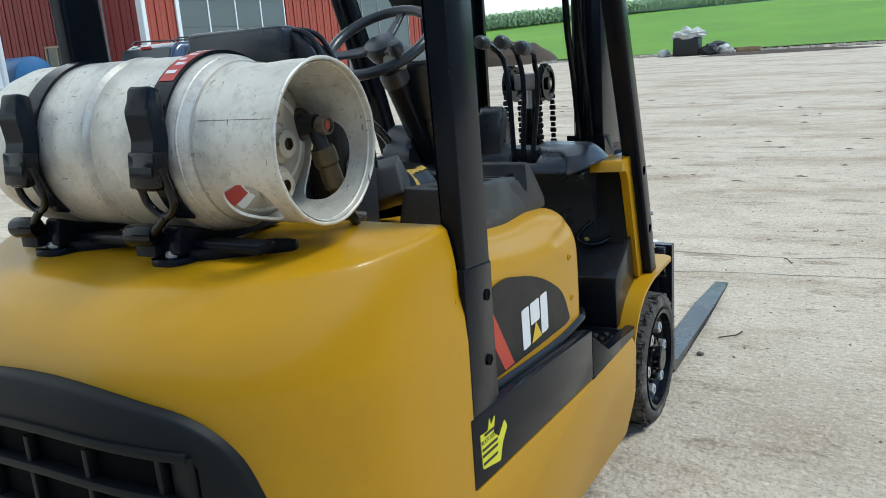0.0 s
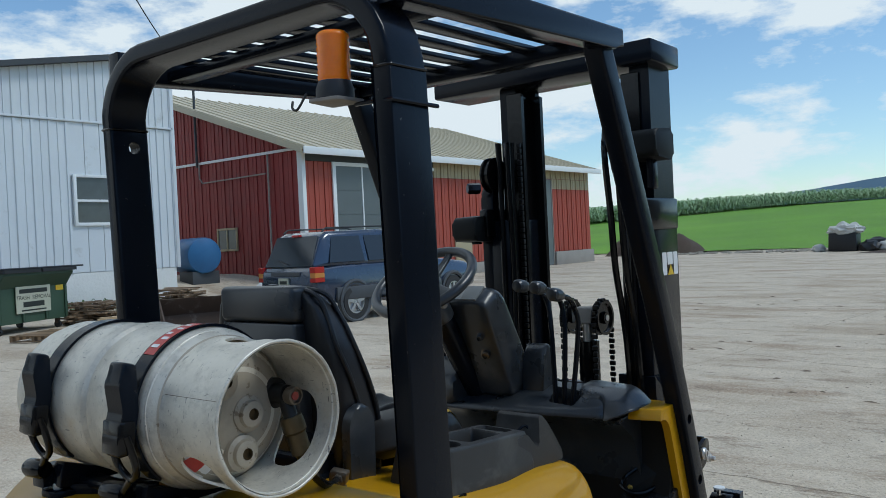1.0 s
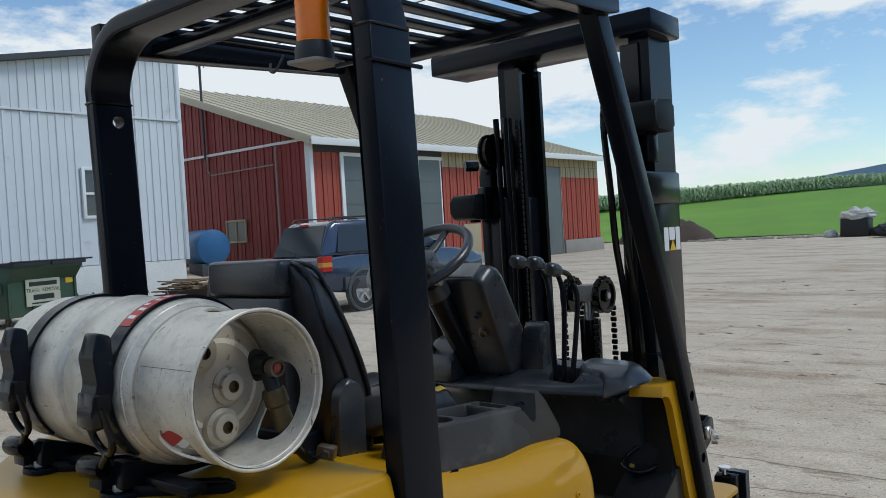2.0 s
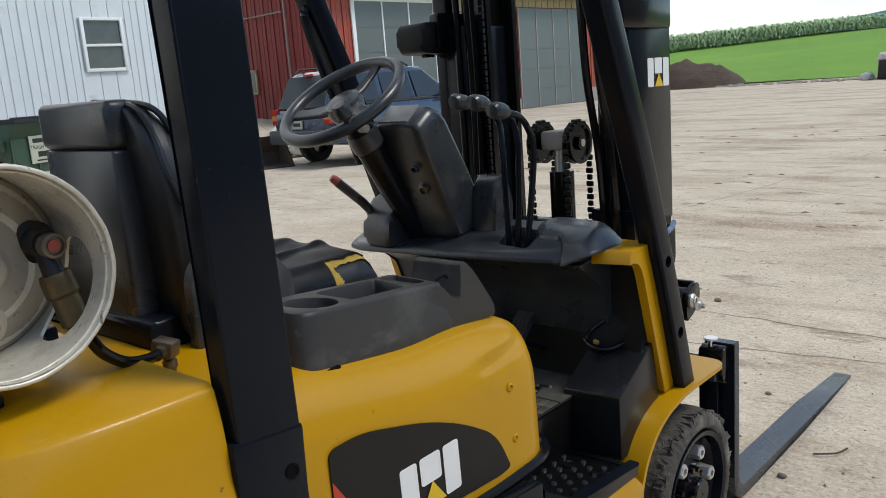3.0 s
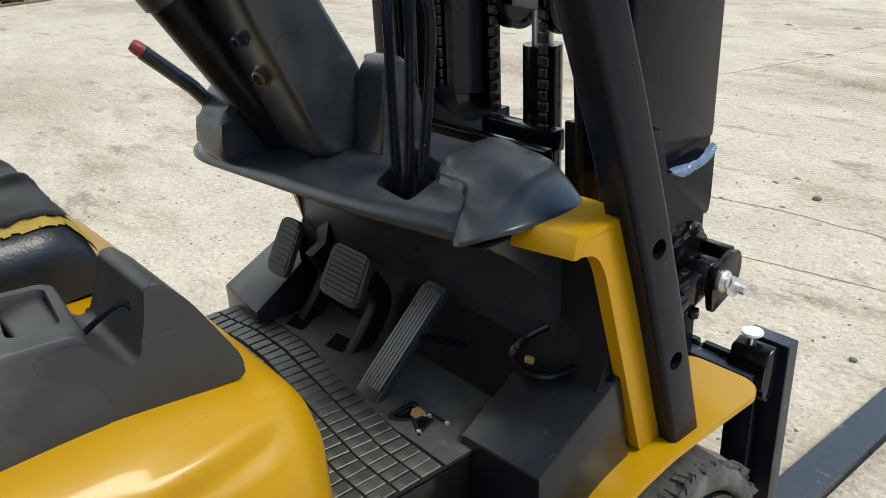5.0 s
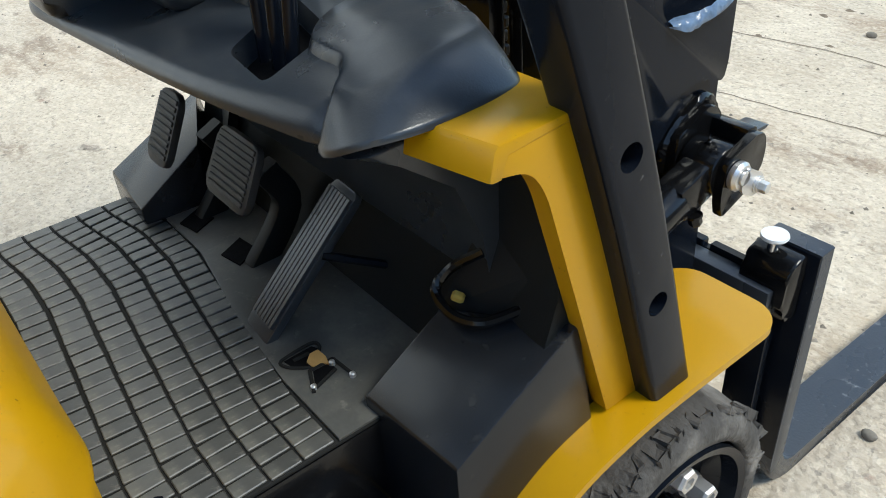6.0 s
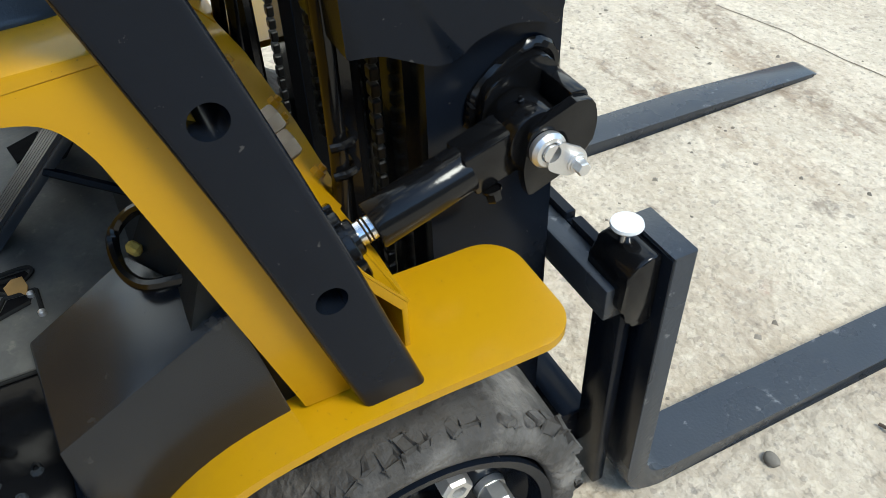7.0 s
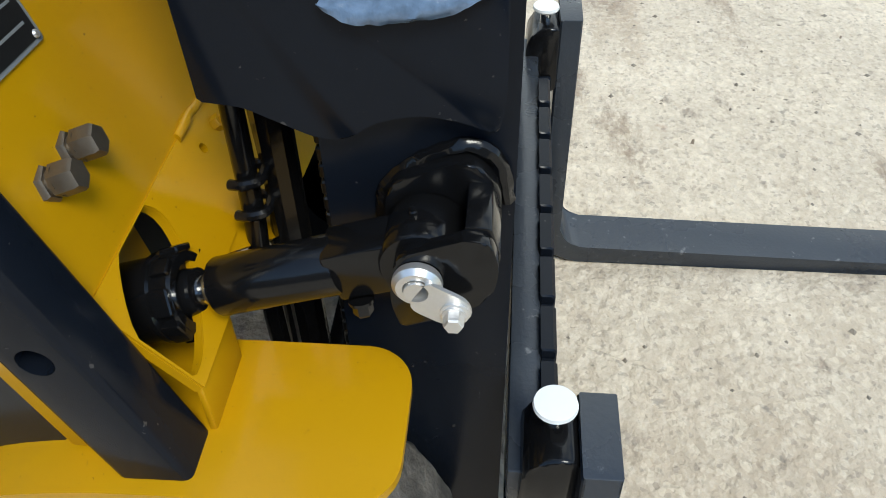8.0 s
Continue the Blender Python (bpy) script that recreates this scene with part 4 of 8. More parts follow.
for x in (-0.5, 0.15):
    part("lug", box(B(), (x, 0.4, 0.1), (x + 0.05, 0.6, 0.55), 0.01, 1, BK), rust, bucket)
for k, (x, y, z) in enumerate(((-14.4, 12.3, 0.35), (-14.0, 12.7, 0.3))):
    bm = B()
    bmesh.ops.create_icosphere(bm, subdivisions=3, radius=1.0)
    for v in bm.verts:
        n0 = noise.noise(v.co * 2 + Vector((k * 3, 0, 0))) * 0.4
        v.co = Vector((x + v.co.x * 0.4 * (1 + n0), y + v.co.y * 0.5 * (1 + n0), max(0, z + v.co.z * 0.35 * (1 + n0))))
    tagged(part("junk_bag", bm, junk_white), "crumpled pale rubbish sack beside the bucket", "bag")

# yellow mesh cart beside the dumpster
cart = thing("mesh_cart", (-15.2, 4.3, 0), "yellow wire-mesh cart leaning beside the dumpster", "cart")
CM = pose(-15.0, 4.5, 0.05, -14, 0, -62)
cart_yellow = surface("chipped_yellow_paint", (0.5, 0.33, 0.03), 0.6, var=0.25, scale=6, bump=0.1, stain=(0.15, 0.09, 0.05), stain_at=0.6, stain_scale=8)
part("backing", box(B(), (-0.8, 0.05, 0.1), (0.45, 0.09, 0.95), 0.01, 1, CM), cart_yellow, cart)
bm = B()
for i in range(15):
    x = -0.9 + 1.8 * i / 14
    top = 0.95 if x < 0.35 else 0.95 - (x - 0.35) * 1.5
    tube(bm, [CM @ Vector((x, 0, 0.08)), CM @ Vector((x, 0, max(0.12, top)))], 0.008, 4)
for i in range(9):
    z = 0.1 + 0.1 * i
    tube(bm, [CM @ Vector((-0.9, 0, z)), CM @ Vector((min(0.9, 0.35 + (0.95 - z) / 1.5), 0, z))], 0.008, 4)
part("wire_mesh", bm, rust, cart)
bm = B()
tube(bm, [CM @ Vector(p) for p in ((-0.9, 0, 0.06), (0.92, 0, 0.06), (0.36, 0, 0.97), (-0.9, 0, 0.97), (-0.9, 0, 0.06))], 0.022, 6)
part("frame", bm, rust, cart)
part("wheel", lathe(B(), [(0, -0.04), (0.12, -0.04), (0.2, -0.05), (0.22, 0), (0.2, 0.05), (0.12, 0.04), (0, 0.04)], (-15.6, 5.35, 0.22), (0.4, 0.9, 0), 24), rust, cart)
wall_junk = thing("timber_rack", (-17.5, 4.2, 0), "rack of rough boards and a concrete post", "rack")
part("post", box(B(), (-17.0, 4.6, 0), (-16.7, 4.95, 1.3), 0.02), concrete, wall_junk)
for i in range(4):
    part("board", box(B(), (-17.3 + 0.1 * i, 2.6, 0.9 + 0.09 * i), (-17.1 + 0.1 * i, 5.1, 0.95 + 0.09 * i), 0.004, 1, pose(0, 0, 0, 0, 0, 0)), wood_new, wall_junk)
# weeds at the foot of the wall
weed = surface("weed_leaves", (0.06, 0.13, 0.03), 0.7, var=0.4, scale=8, bump=0.0)
verts, faces = [], []
for i in range(150):
    bx, by = -20.4 + rng.gauss(0, 0.25), 11.0 + rng.gauss(0, 0.75)
    leaf((bx, by, 0), rng.uniform(0, 6.28), rng.uniform(0.15, 0.35), 0.025, rng.uniform(0.03, 0.3), rng.uniform(0.02, 0.12))
me = bpy.data.meshes.new("weeds")
me.from_pydata(verts, [], faces)
me.materials.append(weed)
tagged(put("weeds", me), "small green weeds at the wall foot", "weeds", kind="stuff")

# ---- parked blue estate car ----
car_blue = surface("dark_blue_car_paint", (0.02, 0.036, 0.072), 0.25, 0.2, var=0.1, scale=3, bump=0.0, coat=1.0)
car_grey = surface("grey_car_cladding", (0.07, 0.075, 0.08), 0.55, var=0.1, bump=0.1)
car_glass = surface("car_glass", (0.03, 0.037, 0.045), 0.05, var=0.1, bump=0.0)
lens_red = surface("red_tail_lens", (0.42, 0.02, 0.015), 0.2, var=0.1, bump=0.0)
lens_amber = surface("amber_tail_lens", (0.6, 0.25, 0.06), 0.2, var=0.1, bump=0.0)
tyre_plain = surface("car_tyre", (0.03, 0.03, 0.03), 0.8, var=0.2, bump=0.2)
rim_silver = surface("silver_rim", (0.5, 0.5, 0.5), 0.35, 0.8, var=0.1, bump=0.0)
JM = pose(-11.62, 11.62, 0, 0, 0, -5) @ Matrix.Scale(1.07, 4)      # the car's own y runs to its nose, from the rear axle
car = thing("parked_car", (-11.42, 11.6, 0), "dark blue boxy four-wheel-drive car parked on the yard", "car")


def car_section(y, half, z0, z1, tuck, r=0.08):
    pts = rounded([(-half + 0.03, z0), (half - 0.03, z0), (half, z0 + 0.35), (half - tuck, z1), (-half + tuck, z1), (-half, z0 + 0.35)], r, 3)
    return [JM @ Vector((p[0], y, p[1])) for p in pts]


bm = B()
loft(bm, [car_section(y, h, a, b, t) for y, h, a, b, t in ((-0.92, 0.8, 0.5, 0.98, 0.06), (-0.86, 0.88, 0.42, 1.04, 0.05), (-0.3, 0.9, 0.36, 1.08, 0.04), (1.0, 0.91, 0.32, 1.08, 0.04), (2.2, 0.9, 0.34, 1.07, 0.04), (2.5, 0.89, 0.36, 1.06, 0.06), (3.2, 0.86, 0.4, 0.98, 0.1), (3.45, 0.8, 0.45, 0.88, 0.12))])
body = part("body", bm, car_blue, car)
bm = B()
loft(bm, [[JM @ Vector((p[0], y, p[1])) for p in rounded([(-w0, 1.05), (w0, 1.05), (w1, z1), (-w1, z1)], 0.09, 4)] for y, w0, w1, z1 in ((-0.84, 0.8, 0.74, 1.12), (-0.62, 0.84, 0.7, 1.6), (-0.45, 0.86, 0.69, 1.7), (0.9, 0.87, 0.68, 1.72), (1.5, 0.86, 0.67, 1.68), (2.2, 0.84, 0.78, 1.14))])
part("cabin", bm, car_blue, car)


def pane(p, name="window_pane", mat=None, off=0.012):
    bm = B()
    q = [Vector(a) for a in p]
    nrm = (q[1] - q[0]).cross(q[2] - q[0]).normalized() * off
    prism_v = [bm.verts.new(JM @ (a + nrm)) for a in q] + [bm.verts.new(JM @ (a - nrm)) for a in q]
    k = len(q)
    bm.faces.new(prism_v[:k])
    bm.faces.new(prism_v[k:][::-1])
    for i in range(k):
        bm.faces.new((prism_v[i], prism_v[k + i], prism_v[k + (i + 1) % k], prism_v[(i + 1) % k]))
    return part(name, bm, mat or car_glass, car)


pane([(-0.73, -0.85, 1.07), (0.73, -0.85, 1.07), (0.64, -0.615, 1.62), (-0.64, -0.615, 1.62)])
for s in (1, -1):
    for y0, y1, y2, y3 in ((-0.55, 0.28, 0.28, -0.38), (0.4, 1.12, 1.08, 0.4), (1.2, 2.0, 1.5, 1.16)):
        pane([(s * 0.862, y0, 1.12), (s * 0.868, y1, 1.12), (s * 0.71, y2, 1.6), (s * 0.71, y3, 1.6)])
    part("cladding", box(B(), (min(s * 0.86, s * 0.93), -0.45, 0.42), (max(s * 0.86, s * 0.93), 2.3, 0.66), 0.02, 2, JM), car_grey, car)
    for z0, z1, mt in ((0.78, 0.86, lens_red), (0.86, 0.95, lens_amber), (0.95, 1.06, lens_red)):
        part("tail_light", box(B(), (min(s * 0.74, s * 0.9), -0.925, z0), (max(s * 0.74, s * 0.9), -0.7, z1), 0.01, 1, JM), mt, car)
    part("roof_rail", tube(B(), [JM @ Vector((s * 0.6, y, z)) for y, z in ((-0.5, 1.7), (-0.4, 1.77), (1.1, 1.78), (1.25, 1.71))], 0.018, 6), lid_black, car)
    part("mirror", box(B(), (min(s * 0.9, s * 1.08), 1.85, 1.08), (max(s * 0.9, s * 1.08), 1.97, 1.24), 0.03, 2, JM), car_blue, car)
    for y in (0.0, 2.69):
        o = JM @ Vector((s * 0.72, y, 0.36))
        ax = JM.to_3x3() @ Vector((s, 0, 0))
        part("wheel_arch", lathe(B(), [(0.36, 0.1), (0.44, 0.1), (0.44, 0.215), (0.4, 0.225), (0.36, 0.2)], o + Vector((0, 0, 0.03)), ax, 20), car_grey, car)
        wh = part("wheel", lathe(B(), [(0.2, 0.0), (0.34, 0.0), (0.36, 0.04), (0.36, 0.18), (0.34, 0.21), (0.24, 0.215), (0.23, 0.2)], o, ax, 28), tyre_plain, car)
        bm = B()
        lathe(bm, [(0.235, 0.2), (0.21, 0.2), (0.19, 0.15), (0.06, 0.16), (0.05, 0.19), (0, 0.19)], o, ax, 24)
        for i in range(5):
            a = 2 * math.pi * i / 5
            box(bm, (-0.03, 0.04, 0.165), (0.03, 0.22, 0.2), 0.006, 1, Matrix.Translation(o) @ ax.to_track_quat("Z", "Y").to_matrix().to_4x4() @ pose(0, 0, 0, 0, 0, math.degrees(a)))
        part("rim", bm, rim_silver, wh)
part("bumper", box(B(), (-0.9, -1.03, 0.42), (0.9, -0.86, 0.68), 0.04, 2, JM), car_grey, car)
part("tailgate_trim", box(B(), (-0.45, -0.945, 0.9), (0.45, -0.91, 0.97), 0.01, 1, JM), car_grey, car)
plate = part("number_plate", box(B(), (-0.2, -0.955, 0.7), (0.12, -0.925, 0.86), 0.004, 1, JM), sign_cream, car)
part("bar", box(B(), (-0.15, -0.96, 0.75), (0.07, -0.954, 0.81), 0, 1, JM), ink, plate)
part("brake_light", box(B(), (-0.12, -0.66, 1.62), (0.12, -0.6, 1.66), 0.005, 1, JM), lens_red, car)
part("wiper", tube(B(), [JM @ Vector((0.0, -0.875, 1.12)), JM @ Vector((-0.35, -0.83, 1.2))], 0.012, 5), lid_black, car)


# ---- forklift truck: it points along +y, its right flank is near x = 0 ----
XC = -0.515
truck = thing("forklift_truck", (XC, 1.8, 0), "yellow and black gas-powered forklift truck with lowered forks", "forklift")


def mirror(x):
    return 2 * XC - x


# counterweight
def cw_plan(inset, n=18):
    """Half-rounded outline of the counterweight, from the right front corner round the tail to the left front corner."""
    x1, yf, ys = 0.0 - inset, 1.085, 0.86
    pts = [(x1, yf), (x1, (yf + ys) / 2), (x1, ys)]
    tail = 0.545 + inset * 0.9
    for i in range(1, n + 1):
        a = math.pi / 2 * i / n
        c, s = math.cos(a) ** 0.62, math.sin(a) ** 0.75
        pts.append((XC + (x1 - XC) * (0.62 * c + 0.38 * (1 - i / n)), ys - (ys - tail) * s))
    left = [(mirror(p[0]), p[1]) for p in pts[:-1]][::-1]
    return pts + left


bm = B()
levels = ((0.2, 0.06), (0.26, 0.01), (0.5, 0.0), (0.82, 0.0), (0.875, 0.004), (0.915, 0.013), (0.945, 0.027), (0.97, 0.046), (0.99, 0.068), (1.006, 0.09), (1.017, 0.108), (1.023, 0.119), (1.026, 0.128), (1.028, 0.14), (1.034, 0.19))
rings = []
for z, ins in levels:
    ring = []
    for x, y in cw_plan(ins):
        k = 0.9 * ramp((y - 0.6) / 0.34)                 # the flanks rise higher and squarer towards the cab
        xx = x + (min(ins, 0.012 + ins * 0.06) - ins) * -k * (1 if x > XC else -1)
        ring.append((xx, y, z + (0.018 * k if z > 0.93 else 0)))
    rings.append(ring)
vs = loft(bm, rings)
cw = part("counterweight", bm, yellow, truck, "glossy yellow painted counterweight", smooth=50)

# grille in the tail
gp = rounded([(XC - 0.4, 0.38), (XC + 0.4, 0.38), (XC + 0.4, 0.66), (XC + 0.345, 0.85), (XC + 0.12, 0.905), (XC - 0.12, 0.905), (XC - 0.345, 0.85), (XC - 0.4, 0.66)], [0.05, 0.05, 0.12, 0.13, 0.2, 0.2, 0.13, 0.12], 7)


def tail_y(x):
    """The counterweight's tail surface: the y at an x."""
    plan = sorted(cw_plan(0.0)[2:-2])
    for a, b in zip(plan, plan[1:]):
        if a[0] <= x <= b[0] and b[0] > a[0]:
            return a[1] + (b[1] - a[1]) * (x - a[0]) / (b[0] - a[0])
    return 0.86


def on_tail(p, d):
    return Vector((p[0], tail_y(p[0]) + d, p[1]))


gin = rounded([(XC - 0.315, 0.42), (XC + 0.315, 0.42), (XC + 0.315, 0.8), (XC + 0.15, 0.825), (XC - 0.15, 0.825), (XC - 0.315, 0.8)], [0.03, 0.03, 0.025, 0.1, 0.1, 0.025], 6)


def resample(poly, n):
    p = [Vector(q) for q in poly]
    seg = [(p[(i + 1) % len(p)] - p[i]).length for i in range(len(p))]
    tot, out, i, acc = sum(seg), [], 0, 0.0
    for k in range(n):
        d = tot * k / n
        while acc + seg[i] < d:
            acc += seg[i]
            i += 1
        out.append(p[i].lerp(p[(i + 1) % len(p)], (d - acc) / max(seg[i], 1e-9)))
    return out


def by_angle(poly, n):
    """Points of an outline at even steps of angle round the grille's middle."""
    o, out = Vector((XC, 0.62)), []
    m = len(poly)
    for k in range(n):
        a = 2 * math.pi * k / n
        d = Vector((math.cos(a), math.sin(a)))
        best = None
        for i in range(m):
            p, q = Vector(poly[i]) - o, Vector(poly[(i + 1) % m]) - o
            e = q - p
            den = d.x * e.y - d.y * e.x
            if abs(den) < 1e-9:
                continue
            t = (p.x * e.y - p.y * e.x) / den
            s_ = (p.x * d.y - p.y * d.x) / den
            if t > 0 and -1e-6 <= s_ <= 1 + 1e-6:
                best = t if best is None else max(best, t)
        out.append(o + d * best)
    return out


ga, gb = by_angle(gp, 120), by_angle(gin, 120)
bm = B()
loft(bm, [[on_tail(p, 0.02) for p in ga], [on_tail(p, -0.014) for p in ga], [on_tail(p, -0.02) for p in [a.lerp(b, 0.08) for a, b in zip(ga, gb)]], [on_tail(p, -0.022) for p in gb], [on_tail(p, 0.01) for p in gb]], caps=False)
grille = part("grille", bm, grille_plastic, cw, "dark grey plastic radiator grille", smooth=50)
# near-black that paints in the shade inside openings, slots and holes
dark = surface("opening_shade_black", (0.004, 0.004, 0.0045), 0.8, bump=0.3, fine=60, spec=0.08)
# sheet behind the bars; its black carries the shade of the grille opening
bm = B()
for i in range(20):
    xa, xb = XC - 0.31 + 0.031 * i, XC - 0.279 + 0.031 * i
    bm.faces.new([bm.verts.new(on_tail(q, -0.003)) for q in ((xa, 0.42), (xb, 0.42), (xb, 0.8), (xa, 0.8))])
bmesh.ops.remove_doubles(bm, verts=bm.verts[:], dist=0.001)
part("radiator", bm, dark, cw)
for z0 in (0.47, 0.555, 0.64, 0.725, 0.8):
    bm = B()
    sweep(bm, [on_tail((XC - 0.3 + 0.6 * i / 20, z0 + 0.022 * (1 - (abs(i - 10) / 10) ** 2)), -0.016) for i in range(21)], rounded([(-0.013, -0.008), (0.013, -0.008), (0.013, 0.008), (-0.013, 0.008)], 0.004, 2))
    part("grille_bar", bm, grille_plastic, cw, "curved grille bar", smooth=50)
for x in (-0.36, -0.26, -0.14, -0.02, 0.12, 0.255, 0.29):
    bm = B()
    w = 0.02 if x == 0.29 else 0.006
    sweep(bm, [on_tail((XC + max(x, -0.29), z), -0.013) for z in (0.42, 0.5, 0.6, 0.7, 0.8)], rounded([(-w, -0.01), (w, -0.01), (w, 0.01), (-w, 0.01)], 0.003, 2), up=(0, 1, 0))
    part("grille_bar", bm, grille_plastic, cw)

# rear steer wheels, half hidden
for s in (-0.13, mirror(-0.13)):
    part("rear_wheel", lathe(B(), [(0, -0.06), (0.1, -0.06), (0.12, -0.075), (0.195, -0.075), (0.2, -0.06), (0.2, 0.06), (0.195, 0.075), (0.12, 0.075), (0.1, 0.06), (0, 0.06)], (s, 1.25, 0.2), (1, 0, 0), 36), rubber, truck)

# lower frame, one skirt a side
for s in (1, -1):
    X = (lambda x: x) if s > 0 else mirror
    lo, hi = sorted((X(-0.03), X(0.0)))
    bm = B()
    prism(bm, rounded([(1.07, 0.3), (1.2, 0.17), (2.1, 0.15), (2.2, 0.24), (2.225, 0.4), (2.18, 0.445), (1.795, 0.457), (1.07, 0.507)], 0.012, 2), "x", lo, hi, 0.005)
    part("side_frame", bm, yellow, truck, "yellow painted steel side frame")
    bm = B()
    prism(bm, [(1.072, 0.512), (1.79, 0.462), (1.79, 0.602), (1.072, 0.665)], "x", lo, X(0.003) if s > 0 else hi, 0.006)
    prism(bm, [(1.1, 0.59), (1.79, 0.55), (1.785, 0.597), (1.1, 0.658)], "x", *sorted((X(-0.12), X(-0.028))), 0.004)
    side = part("side_cover", bm, black_paint, truck, "black steel side cover")
    if s > 0:
        bm = B()
        prism(bm, rounded([(1.105, 0.545), (1.185, 0.525), (1.2, 0.56), (1.225, 0.585), (1.215, 0.605), (1.185, 0.58), (1.16, 0.6), (1.17, 0.635), (1.15, 0.62), (1.145, 0.64), (1.135, 0.615), (1.1, 0.62)], 0.004, 2), "x", 0.003, 0.0045)
        st = part("sticker", bm, sticker_yellow, side, "acid yellow dealer sticker with small dark print")
        words("TRUCK SERVICE", 0.0135, pose(0.0047, 1.142, 0.598, 90, 0, 90) @ pose(0, 0, 0, 0, 0, -4), ink, st, depth=0.0003)
        for z, w in ((0.612, 0.045), (0.583, 0.07), (0.57, 0.07), (0.552, 0.065)):
            part("bar", box(B(), (0.0046, 1.14 - w / 2, z - 0.003), (0.0052, 1.14 + w / 2, z + 0.003), 0, 1, Matrix.Translation((0, 1.14, z)) @ pose(0, 0, 0, -4) @ Matrix.Translation((0, -1.14, -z))), ink, st)
    # step
    bm = B()
    box(bm, (min(X(-0.31), X(-0.02)), 1.80, 0.43), (max(X(-0.31), X(-0.02)), 2.2, 0.452), 0.004)
    step = part("step", bm, black_gloss, truck, "black perforated anti-slip step")
    bm = B()
    prism(bm, [(1.795, 0.455), (2.19, 0.445), (2.2, 0.475), (1.93, 0.49), (1.795, 0.585)], "x", lo, X(0.002) if s > 0 else hi, 0.005)
    part("step_flange", bm, black_paint, truck)
    if s > 0:
        sb = B()
        lathe(sb, [(0.008, 0), (0.006, 0.004), (0.0035, 0.0042), (0.003, 0.002), (0, 0.002)], (0, 0, 0), (0, 0, 1), 8)
        stud_step = bpy.data.meshes.new("grip_stud")
        sb.to_mesh(stud_step)
        sb.free()
        stud_step.materials.append(plastic)
        for i in range(9):
            for j in range(8):
                put("grip_stud", stud_step, step, "", pose(-0.05 - 0.03 * i, 1.83 + 0.045 * j + 0.02 * (i % 2), 0.452))
        for x, y in ((-0.08, 1.86), (-0.07, 2.02), (-0.16, 2.13), (-0.2, 1.95), (-0.08, 2.13)):
            part("drain_hole", lathe(B(), [(0, 0.0), (0.012, 0.0), (0.014, 0.003), (0.011, 0.004), (0.01, 0.0012), (0, 0.0012)], (x, y, 0.4525), (0, 0, 1), 16), dark, step)

# hood over the engine
hood_prof = [(-0.043, 0.6), (-0.043, 0.72), (-0.045, 0.83), (-0.052, 0.872), (-0.068, 0.905), (-0.095, 0.93), (-0.135, 0.945), (-0.22, 0.95), (-0.35, 0.952)]
hood_ring = hood_prof + [(XC, 0.953)] + [(mirror(a), b) for a, b in hood_prof[::-1]]


def hood_section(y, ins, dz):
    return [(XC + (x - XC) * (1 - ins / 0.5), y, z - dz * ramp((z - 0.6) / 0.3) - ins * 0.5 * ramp((z - 0.85) / 0.1) + 0.045 * ramp((1.6 - y) / 0.4) * ramp((z - 0.7) / 0.2)) for x, z in hood_ring]


hood_ring = [(p.x, p.z) for p in smooth_path([(a, 0, b) for a, b in hood_prof], 4)]
hood_ring = hood_ring + [(XC, 0.953)] + [(mirror(a), b) for a, b in hood_ring[::-1]]
keys = ((1.09, 0.0, 0), (1.2, 0.0, 0), (1.3, 0, 0), (1.4, 0, 0), (1.5, 0, 0), (1.6, 0, 0.002), (1.68, 0, 0.004), (1.74, 0.001, 0.008), (1.79, 0.003, 0.014), (1.83, 0.007, 0.022), (1.855, 0.015, 0.034), (1.87, 0.028, 0.055), (1.876, 0.05, 0.085))
fine_keys = [(p.x, p.y, p.z) for p in smooth_path(keys, 6)]
bm = B()
loft(bm, [hood_section(*k) for k in fine_keys])
for v in bm.verts:
    # the front face bows forward, most at its foot
    fwd = min(0.085, max(0.0, 0.034 + (0.9 - v.co.z) * 0.18)) * ramp((v.co.y - 1.72) / 0.15)
    v.co.y += fwd * ramp((-0.045 - v.co.x) / 0.1) * ramp((v.co.x - mirror(-0.045)) / 0.1)
    # a knocked-in crease along the front shoulder
    if v.co.x > -0.2:
        dy_, dz_ = v.co.y - 1.762, v.co.z - 0.878
        far = math.exp(-(dy_ / 0.075) ** 4)
        w = far * (0.55 + 0.45 * (dy_ / 0.06) ** 2) * math.exp(-((dz_ - 0.06 * dy_) / 0.011) ** 2)
        w2 = far * math.exp(-((dz_ - 0.02 - 0.06 * dy_) / 0.012) ** 2)
        v.co.x -= 0.011 * w - 0.005 * w2
        v.co.z -= 0.006 * w - 0.004 * w2
hood = part("hood", bm, yellow, truck, "yellow engine hood with a dented shoulder", smooth=60)
# gasket line below the hood
bm = B()
tube(bm, smooth_path([(-0.052, 1.2, 0.655), (-0.04, 1.24, 0.652), (-0.04, 1.6, 0.62), (-0.043, 1.8, 0.617), (-0.056, 1.875, 0.615), (-0.09, 1.93, 0.612), (-0.16, 1.962, 0.61), (-0.25, 1.965, 0.61)], 6), 0.011, 8)
part("gasket", bm, black_paint, hood)
# brand panel: a dark shield with plain pale and coloured shapes
bm = B()
shield = rounded([(1.277, 0.665), (1.277, 0.868), (1.35, 0.872), (1.5, 0.835), (1.6, 0.795), (1.7, 0.735), (1.742, 0.648), (1.71, 0.643), (1.32, 0.662)], [0.0, 0.018, 0.05, 0.1, 0.1, 0.05, 0.012, 0.03, 0.0], 6)
prism(bm, shield, "x", -0.043, -0.0405)
